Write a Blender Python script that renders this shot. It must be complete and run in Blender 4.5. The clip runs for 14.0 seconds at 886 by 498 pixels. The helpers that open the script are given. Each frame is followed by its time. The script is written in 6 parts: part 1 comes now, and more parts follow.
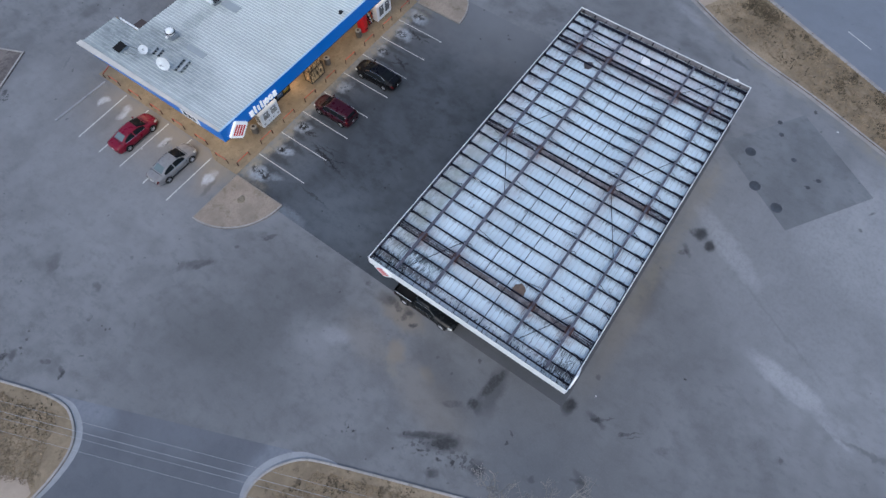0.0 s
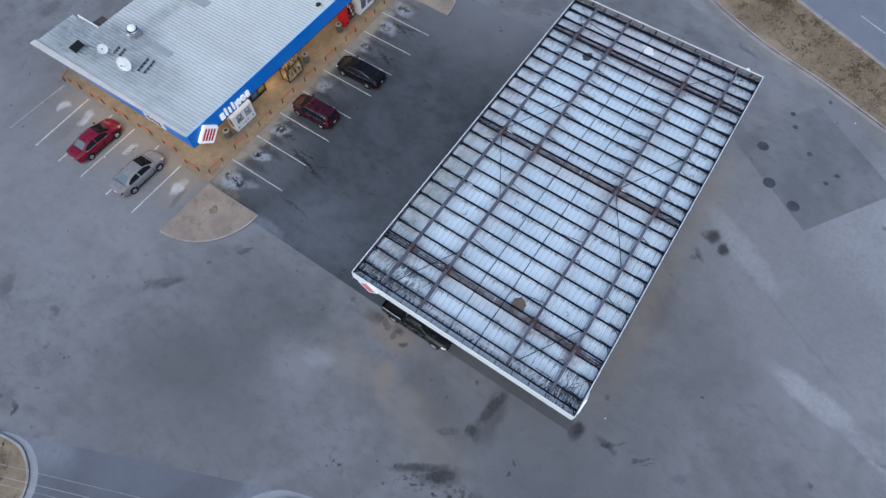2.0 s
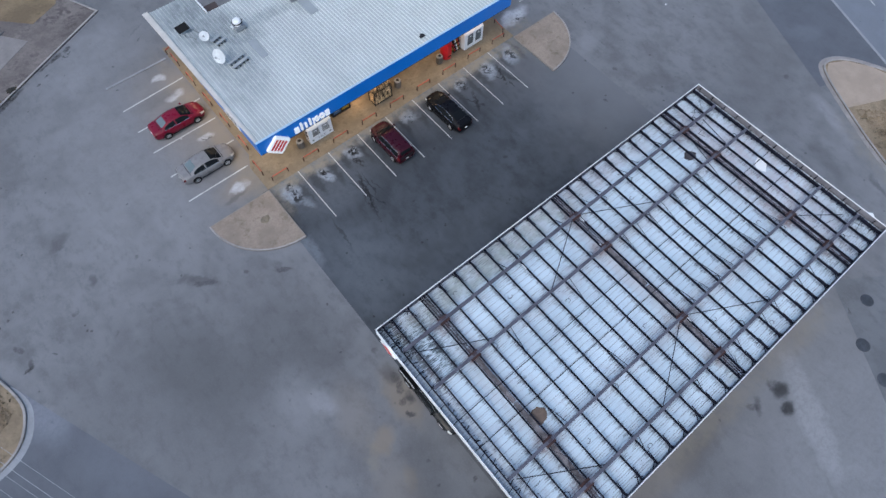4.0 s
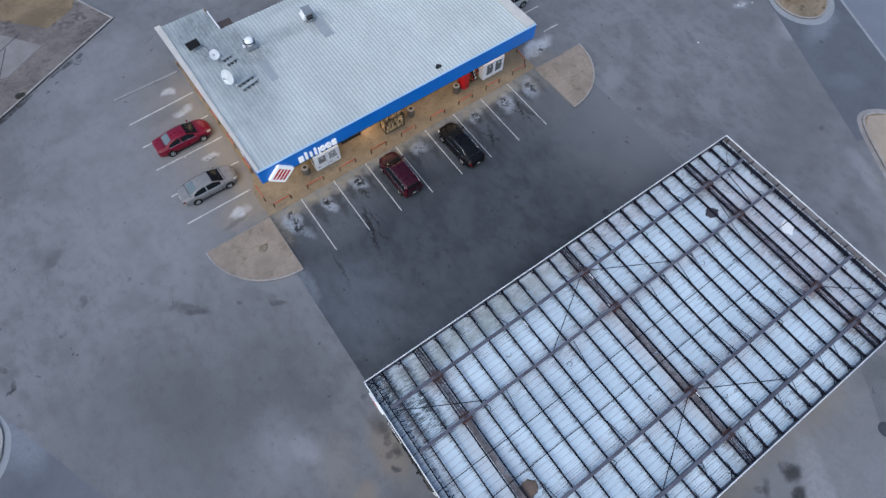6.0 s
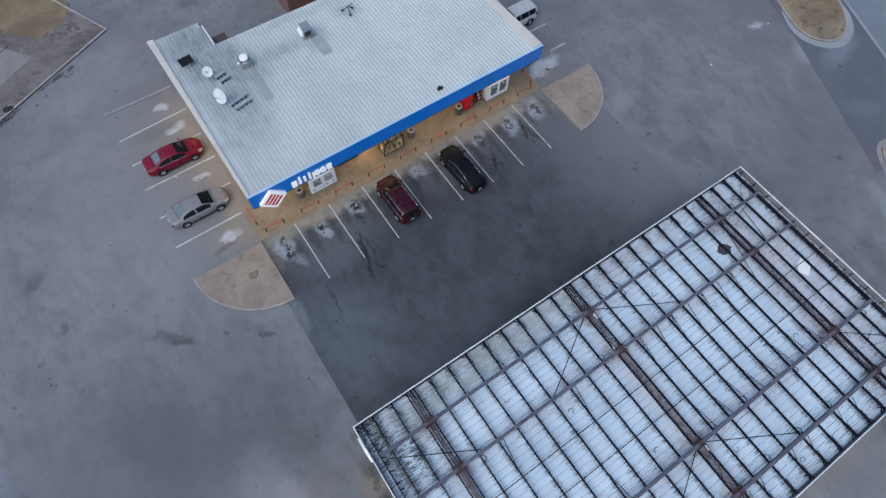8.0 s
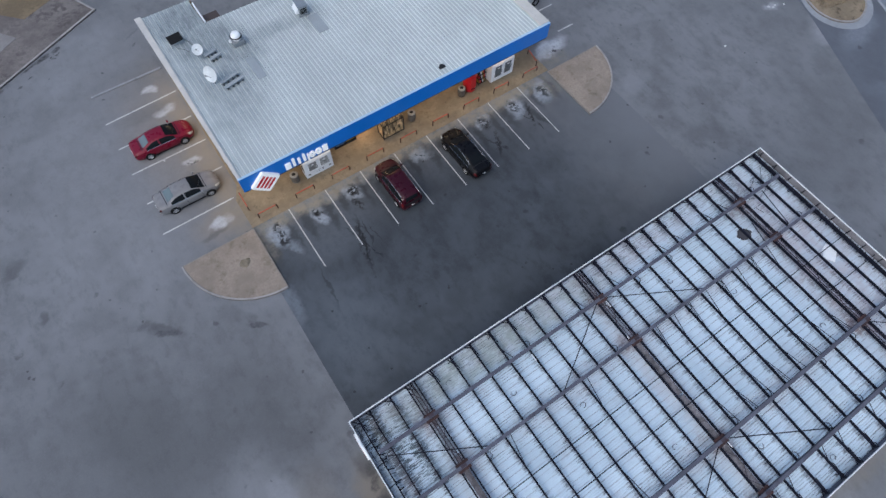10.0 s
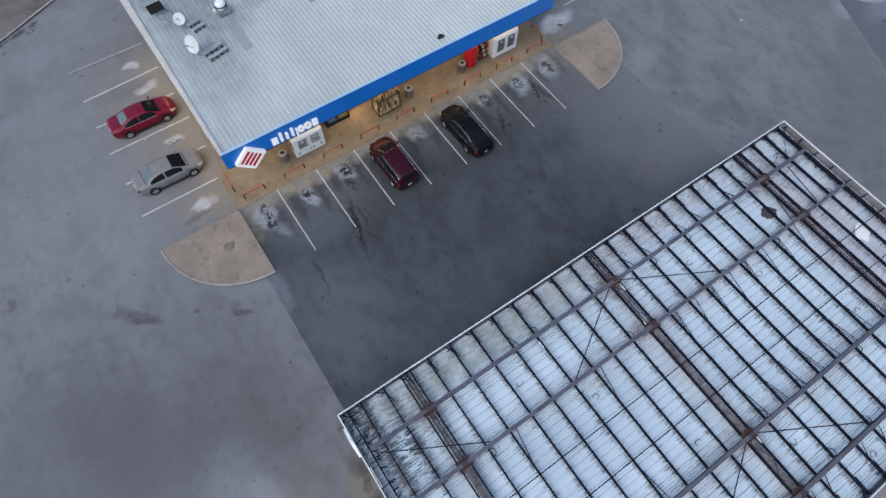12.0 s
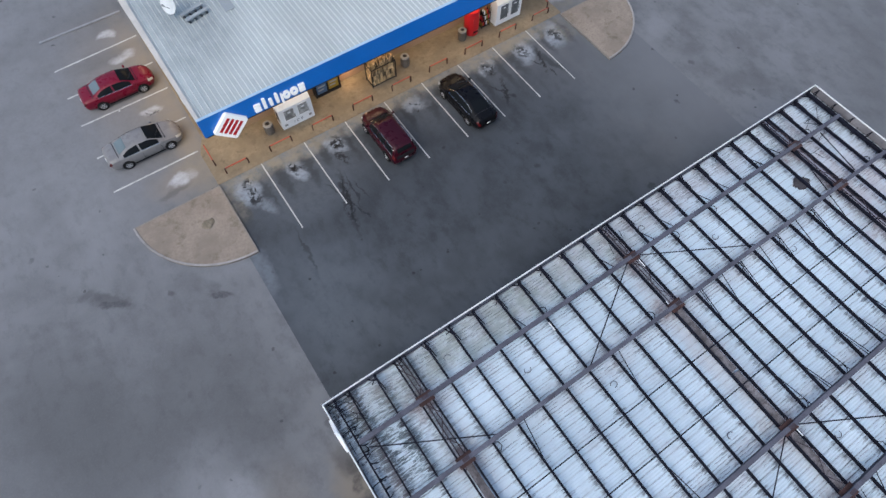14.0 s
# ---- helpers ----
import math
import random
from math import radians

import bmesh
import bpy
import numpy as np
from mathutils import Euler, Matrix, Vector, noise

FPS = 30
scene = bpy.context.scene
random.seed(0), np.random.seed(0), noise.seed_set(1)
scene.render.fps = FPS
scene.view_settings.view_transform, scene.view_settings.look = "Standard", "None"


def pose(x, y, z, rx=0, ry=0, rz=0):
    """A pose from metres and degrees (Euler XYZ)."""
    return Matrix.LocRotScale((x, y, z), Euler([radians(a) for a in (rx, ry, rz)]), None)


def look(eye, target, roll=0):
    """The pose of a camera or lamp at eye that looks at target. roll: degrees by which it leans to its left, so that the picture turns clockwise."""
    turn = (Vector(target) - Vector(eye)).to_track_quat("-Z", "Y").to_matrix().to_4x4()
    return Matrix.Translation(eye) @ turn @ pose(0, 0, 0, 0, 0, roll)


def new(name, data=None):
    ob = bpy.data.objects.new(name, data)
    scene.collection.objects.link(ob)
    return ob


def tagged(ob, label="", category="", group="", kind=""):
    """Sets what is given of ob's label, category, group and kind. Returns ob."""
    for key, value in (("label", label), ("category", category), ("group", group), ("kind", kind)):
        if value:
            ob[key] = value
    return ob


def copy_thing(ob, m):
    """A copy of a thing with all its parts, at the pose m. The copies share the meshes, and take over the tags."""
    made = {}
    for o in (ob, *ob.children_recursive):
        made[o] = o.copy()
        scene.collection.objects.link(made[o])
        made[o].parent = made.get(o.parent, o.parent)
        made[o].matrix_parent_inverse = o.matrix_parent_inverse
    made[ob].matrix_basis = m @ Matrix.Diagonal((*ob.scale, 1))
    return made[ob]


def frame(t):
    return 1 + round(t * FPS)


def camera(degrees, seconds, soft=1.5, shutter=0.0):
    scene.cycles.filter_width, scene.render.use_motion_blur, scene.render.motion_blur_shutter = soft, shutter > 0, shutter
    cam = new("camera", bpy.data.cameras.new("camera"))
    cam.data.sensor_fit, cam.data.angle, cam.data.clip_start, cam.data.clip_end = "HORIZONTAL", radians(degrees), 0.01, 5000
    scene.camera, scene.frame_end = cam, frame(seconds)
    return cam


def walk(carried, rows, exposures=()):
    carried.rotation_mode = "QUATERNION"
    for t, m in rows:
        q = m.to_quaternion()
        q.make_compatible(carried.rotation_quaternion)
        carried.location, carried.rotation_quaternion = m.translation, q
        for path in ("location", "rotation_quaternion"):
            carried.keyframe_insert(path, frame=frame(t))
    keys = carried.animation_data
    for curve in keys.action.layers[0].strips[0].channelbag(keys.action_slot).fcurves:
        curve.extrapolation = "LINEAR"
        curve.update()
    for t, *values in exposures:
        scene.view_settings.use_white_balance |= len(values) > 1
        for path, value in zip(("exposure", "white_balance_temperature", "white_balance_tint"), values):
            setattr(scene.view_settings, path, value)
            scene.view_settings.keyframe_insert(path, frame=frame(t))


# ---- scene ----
cam = camera(76.9, 14.0, soft=1.5)
PATH = [
    (0, (-15.291, -25.781, 42.756), (-14.567, -25.286, 40.959), 1.2),
    (0.5, (-15.043, -25.642, 41.723), (-14.322, -25.153, 39.922), 1.1),
    (1, (-14.635, -25.416, 40.611), (-13.91, -24.933, 38.811), 1.1),
    (1.5, (-13.937, -25.097, 39.96), (-13.21, -24.615, 38.16), 1.0),
    (2, (-13.047, -24.61, 39.652), (-12.316, -24.131, 37.853), 0.9),
    (2.5, (-11.834, -23.965, 39.452), (-11.102, -23.486, 37.653), 0.9),
    (3, (-10.332, -23.195, 39.34), (-9.63, -22.675, 37.541), 1.0),
    (3.5, (-8.88, -22.439, 39.375), (-8.226, -21.858, 37.576), 1.5),
    (3.7, (-8.458, -22.272, 39.502), (-7.853, -21.641, 37.703), 1.8),
    (5.8, (-5.201, -20.222, 39.226), (-4.667, -19.529, 37.427), 2.3),
    (6, (-4.736, -19.784, 39.256), (-4.206, -19.093, 37.456), 2.2),
    (6.5, (-3.799, -18.78, 39.328), (-3.273, -18.089, 37.527), 2.2),
    (7, (-3.022, -17.892, 39.241), (-2.498, -17.197, 37.441), 2.4),
    (9.5, (-2.707, -17.741, 36.66), (-2.188, -17.03, 34.865), 2.2),
    (10, (-2.821, -17.787, 36.0), (-2.299, -17.075, 34.206), 2.2),
    (10.5, (-2.842, -17.797, 35.278), (-2.318, -17.082, 33.485), 2.1),
    (11, (-2.744, -17.842, 34.491), (-2.223, -17.123, 32.7), 1.9),
    (11.5, (-2.706, -17.802, 33.715), (-2.183, -17.084, 31.923), 2.0),
    (12, (-2.626, -17.853, 32.906), (-2.104, -17.132, 31.115), 1.8),
    (12.5, (-2.579, -17.888, 32.133), (-2.057, -17.165, 30.343), 1.7),
    (13, (-2.557, -17.902, 31.251), (-2.034, -17.179, 29.461), 1.7),
    (13.5, (-2.508, -17.91, 30.356), (-1.985, -17.184, 28.567), 1.5),
    (14, (-2.467, -17.92, 29.429), (-1.943, -17.19, 27.643), 1.5),
]
walk(cam, [(t, look(eye, target, roll)) for t, eye, target, roll in PATH], [(0.0, 0.52, 6050.0, 6.0), (3.5, 0.64, 6100.0, 6.0), (7.0, 0.52, 6150.0, 6.0), (9.5, 0.46, 6180.0, 6.0), (12.0, 0.52, 6400.0, 6.0), (14.0, 0.66, 6500.0, 6.0)])

# ---- world, sun, exposure ----
SUN_EL, SUN_AZ = 52.0, 250.0      # a weak sun behind cloud, degrees
w = bpy.data.worlds.new("overcast_sky")
scene.world = w
w.use_nodes = True
wn = w.node_tree
wn.nodes.clear()
sky = wn.nodes.new("ShaderNodeTexSky")
sky.sky_type, sky.sun_disc = "NISHITA", False
sky.sun_elevation, sky.sun_rotation = radians(SUN_EL), radians(SUN_AZ)
sky.air_density, sky.dust_density, sky.ozone_density = 1.0, 2.5, 1.5
bg = wn.nodes.new("ShaderNodeBackground")
bg.inputs["Strength"].default_value = 0.15
wo = wn.nodes.new("ShaderNodeOutputWorld")
wn.links.new(sky.outputs[0], bg.inputs[0])
wn.links.new(bg.outputs[0], wo.inputs[0])
sun_data = bpy.data.lights.new("sun", "SUN")
sun_data.energy, sun_data.angle, sun_data.color = 0.5, radians(80), (1.0, 0.98, 0.95)
sun = new("sun", sun_data)
sun.matrix_world = look((0, 0, 60), (-20 * math.sin(radians(SUN_AZ)), -20 * math.cos(radians(SUN_AZ)), 60 - 20 * math.tan(radians(SUN_EL))))


# ---- materials ----
def nodes_of(name):
    m = bpy.data.materials.new(name)
    m.use_nodes = True
    nt = m.node_tree
    return m, nt, nt.nodes["Principled BSDF"]


def nd(nt, kind, **kw):
    n = nt.nodes.new(kind)
    for k, v in kw.items():
        n.inputs[k.replace("_", " ")].default_value = v
    return n


def math_node(nt, op, a, b=None, clamp=False):
    n = nt.nodes.new("ShaderNodeMath")
    n.operation, n.use_clamp = op, clamp
    for i, v in enumerate((a, b)):
        if v is None:
            continue
        if isinstance(v, (int, float)):
            n.inputs[i].default_value = v
        else:
            nt.links.new(v, n.inputs[i])
    return n.outputs[0]


def mix(nt, fac, a, b, blend="MIX"):
    n = nt.nodes.new("ShaderNodeMix")
    n.data_type, n.blend_type = "RGBA", blend
    for i, v in ((0, fac), (6, a), (7, b)):
        if isinstance(v, (int, float)):
            n.inputs[i].default_value = v
        elif isinstance(v, tuple):
            n.inputs[i].default_value = (*v, 1) if len(v) == 3 else v
        else:
            nt.links.new(v, n.inputs[i])
    return n.outputs[2]


def ramp(nt, value, lo, hi, out_lo=0.0, out_hi=1.0, smooth=True):
    n = nt.nodes.new("ShaderNodeMapRange")
    n.interpolation_type = "SMOOTHSTEP" if smooth else "LINEAR"
    nt.links.new(value, n.inputs[0])
    for i, v in enumerate((lo, hi, out_lo, out_hi)):
        n.inputs[i + 1].default_value = v
    return n.outputs[0]


def noise_tex(nt, coord, scale, detail=4.0, rough=0.55, stretch=None):
    if stretch:
        mp = nt.nodes.new("ShaderNodeMapping")
        mp.inputs["Scale"].default_value = stretch
        nt.links.new(coord, mp.inputs[0])
        coord = mp.outputs[0]
    n = nd(nt, "ShaderNodeTexNoise", Scale=scale, Detail=detail, Roughness=rough)
    nt.links.new(coord, n.inputs["Vector"])
    return n.outputs[0]


def world_coord(nt):
    return nt.nodes.new("ShaderNodeNewGeometry").outputs["Position"]


def bump_to(nt, bsdf, height, strength=0.2, distance=0.02):
    b = nd(nt, "ShaderNodeBump", Strength=strength, Distance=distance)
    nt.links.new(height, b.inputs["Height"])
    nt.links.new(b.outputs[0], bsdf.inputs["Normal"])


def scaled(c, k):
    return tuple(v * k for v in c)


def surface(name, col, rough=0.6, metal=0.0, var=0.18, broad=0.6, fine=14.0, bump=0.1, dirt=None, dirt_amount=0.0, coat=0.0, rnd=0.0, stretch=None):
    """A plain real surface: broad and fine variation, a little dirt, fine relief."""
    m, nt, b = nodes_of(name)
    co = world_coord(nt)
    n1 = noise_tex(nt, co, broad, 3, 0.6, stretch)
    n2 = noise_tex(nt, co, fine, 3, 0.6, stretch)
    c = mix(nt, ramp(nt, n1, 0.3, 0.7), scaled(col, 1 - var), scaled(col, 1 + var * 0.6))
    c = mix(nt, ramp(nt, n2, 0.35, 0.7, 0, 0.6), c, scaled(col, 1 - var))
    if dirt:
        n3 = noise_tex(nt, co, broad * 2.7, 5, 0.7, stretch)
        c = mix(nt, ramp(nt, n3, 0.5, 0.75, 0, dirt_amount), c, dirt)
    if rnd:
        oi = nt.nodes.new("ShaderNodeObjectInfo")
        c = mix(nt, 1.0, c, mix(nt, oi.outputs["Random"], (1 - rnd,) * 3, (1 + rnd,) * 3), "MULTIPLY")
    nt.links.new(c, b.inputs["Base Color"])
    nt.links.new(ramp(nt, n2, 0.2, 0.8, max(0.03, rough - 0.08), min(1, rough + 0.08)), b.inputs["Roughness"])
    b.inputs["Metallic"].default_value = metal
    b.inputs["Coat Weight"].default_value = coat
    if bump:
        bump_to(nt, b, n2, bump)
    return m


def blobs(nt, coord, spots, outer=1.25, inner=0.35):
    """Soft-edged stains: (x, y, half length, half width, turn in degrees, amount), their largest value."""
    total = None
    for x, y, a, b, turn, amount in spots:
        mp = nt.nodes.new("ShaderNodeMapping")
        mp.vector_type = "TEXTURE"
        mp.inputs["Location"].default_value = (x, y, 0)
        mp.inputs["Rotation"].default_value = (0, 0, radians(turn))
        mp.inputs["Scale"].default_value = (a, b, 1000)
        if total is None:
            nt.links.new(coord, mp.inputs[0])
        else:                             # taken one after another, which keeps the shader small
            step = nt.nodes.new("ShaderNodeVectorMath")
            step.operation = "MULTIPLY_ADD"
            step.inputs[1].default_value = (1e-6, 1e-6, 0.0)
            nt.links.new(total, step.inputs[0])
            nt.links.new(coord, step.inputs[2])
            nt.links.new(step.outputs[0], mp.inputs[0])
        ln = nt.nodes.new("ShaderNodeVectorMath")
        ln.operation = "LENGTH"
        nt.links.new(mp.outputs[0], ln.inputs[0])
        v = ramp(nt, ln.outputs["Value"], outer, inner, 0, amount)
        total = v if total is None else math_node(nt, "MAXIMUM", total, v)
    return total


def warped(nt, co, scale, amount):
    n = nd(nt, "ShaderNodeTexNoise", Scale=scale, Detail=4.0, Roughness=0.6)
    nt.links.new(co, n.inputs["Vector"])
    s = nt.nodes.new("ShaderNodeVectorMath")
    s.operation = "SUBTRACT"
    s.inputs[1].default_value = (0.5, 0.5, 0.5)
    nt.links.new(n.outputs["Color"], s.inputs[0])
    k = nt.nodes.new("ShaderNodeVectorMath")
    k.operation = "SCALE"
    k.inputs["Scale"].default_value = amount
    nt.links.new(s.outputs[0], k.inputs[0])
    a = nt.nodes.new("ShaderNodeVectorMath")
    nt.links.new(co, a.inputs[0])
    nt.links.new(k.outputs[0], a.inputs[1])
    return a.outputs[0]


def paving(name, col, dark=(), light=(), brown=(), oil=(), mottle=0.19, bleach=2.9, fade=None, cut=0.44, spots=(), dust=()):
    """Worn asphalt or concrete with stains, and broad areas made paler, at given places."""
    m, nt, b = nodes_of(name)
    co = world_coord(nt)
    n1 = noise_tex(nt, co, 0.045, 4, 0.55)
    n2 = noise_tex(nt, co, 0.35, 5, 0.6)
    n3 = noise_tex(nt, co, 9.0, 4, 0.7)
    c = mix(nt, ramp(nt, n1, 0.32, 0.68), scaled(col, 1 - mottle), scaled(col, 1 + mottle))
    c = mix(nt, ramp(nt, n2, 0.38, 0.68, 0, 0.7), c, scaled(col, 1 - mottle * 1.4))
    c = mix(nt, ramp(nt, noise_tex(nt, co, 1.4, 5, 0.7, (1.0, 0.55, 1.0)), 0.46, 0.70, 0, 0.6), c, scaled(col, 1 - mottle * 1.7))
    c = mix(nt, ramp(nt, noise_tex(nt, co, 0.14, 5, 0.65), 0.55, 0.75, 0, 0.5), c, scaled(col, 1 + mottle * 1.3))
    c = mix(nt, ramp(nt, n3, 0.45, 0.8, 0, 0.35), c, scaled(col, 1.25))
    wc = warped(nt, co, 0.8, 1.3)
    if fade:
        sx = nt.nodes.new("ShaderNodeSeparateXYZ")
        nt.links.new(warped(nt, co, 0.25, 6.0), sx.inputs[0])
        c = mix(nt, ramp(nt, sx.outputs["X"], 15.5, 29.0, 0, 0.95), c, fade)
    for marks, tint in ((brown, (col[0] * 1.26, col[1] * 1.06, col[2] * 0.82)), (light, tuple(min(0.6, v * bleach) for v in col)), (dark, scaled(col, 0.3))):
        if marks:
            amount = blobs(nt, wc, marks)
            if marks is light:
                amount = math_node(nt, "MULTIPLY", amount, ramp(nt, noise_tex(nt, co, 2.8, 5, 0.75), 0.34, 0.6, 0.62, 1.0))
            c = mix(nt, amount, c, tint)
    if dust:
        blown = ramp(nt, noise_tex(nt, co, 1.1, 5, 0.7), 0.36, 0.62, 0.25, 1.0)
        c = mix(nt, math_node(nt, "MULTIPLY", blobs(nt, wc, dust), blown), c, (0.235, 0.21, 0.165))
    if spots:                             # crisp-edged drips and oil marks, and the yard kerb's painted shadow line
        worn = ramp(nt, noise_tex(nt, co, 3.2, 5, 0.75), 0.34, 0.6, 0.4, 1.0)
        c = mix(nt, math_node(nt, "MULTIPLY", blobs(nt, warped(nt, co, 2.2, 0.5), spots, 1.2, 0.6), worn), c, scaled(col, 0.17))
    if oil:
        wide = blobs(nt, warped(nt, co, 2.5, 0.8), oil)
        speck = noise_tex(nt, co, 2.6, 4, 0.65)
        c = mix(nt, math_node(nt, "MULTIPLY", wide, ramp(nt, speck, cut, cut + 0.06)), c, (0.008, 0.008, 0.009))
    tiny = nd(nt, "ShaderNodeTexVoronoi", Scale=0.22)
    nt.links.new(wc, tiny.inputs["Vector"])
    c = mix(nt, ramp(nt, tiny.outputs["Distance"], 0.075, 0.03, 0, 0.55), c, scaled(col, 0.35))
    bits = nd(nt, "ShaderNodeTexVoronoi", Scale=0.75)
    nt.links.new(warped(nt, co, 4.0, 0.25), bits.inputs["Vector"])
    c = mix(nt, math_node(nt, "MULTIPLY", ramp(nt, bits.outputs["Distance"], 0.09, 0.05, 0, 0.7), ramp(nt, n1, 0.45, 0.6)), c, scaled(col, 0.3))
    nt.links.new(c, b.inputs["Base Color"])
    nt.links.new(ramp(nt, n2, 0.2, 0.8, 0.72, 0.92), b.inputs["Roughness"])
    b.inputs["Specular IOR Level"].default_value = 0.3
    bump_to(nt, b, n3, 0.25, 0.015)
    return m


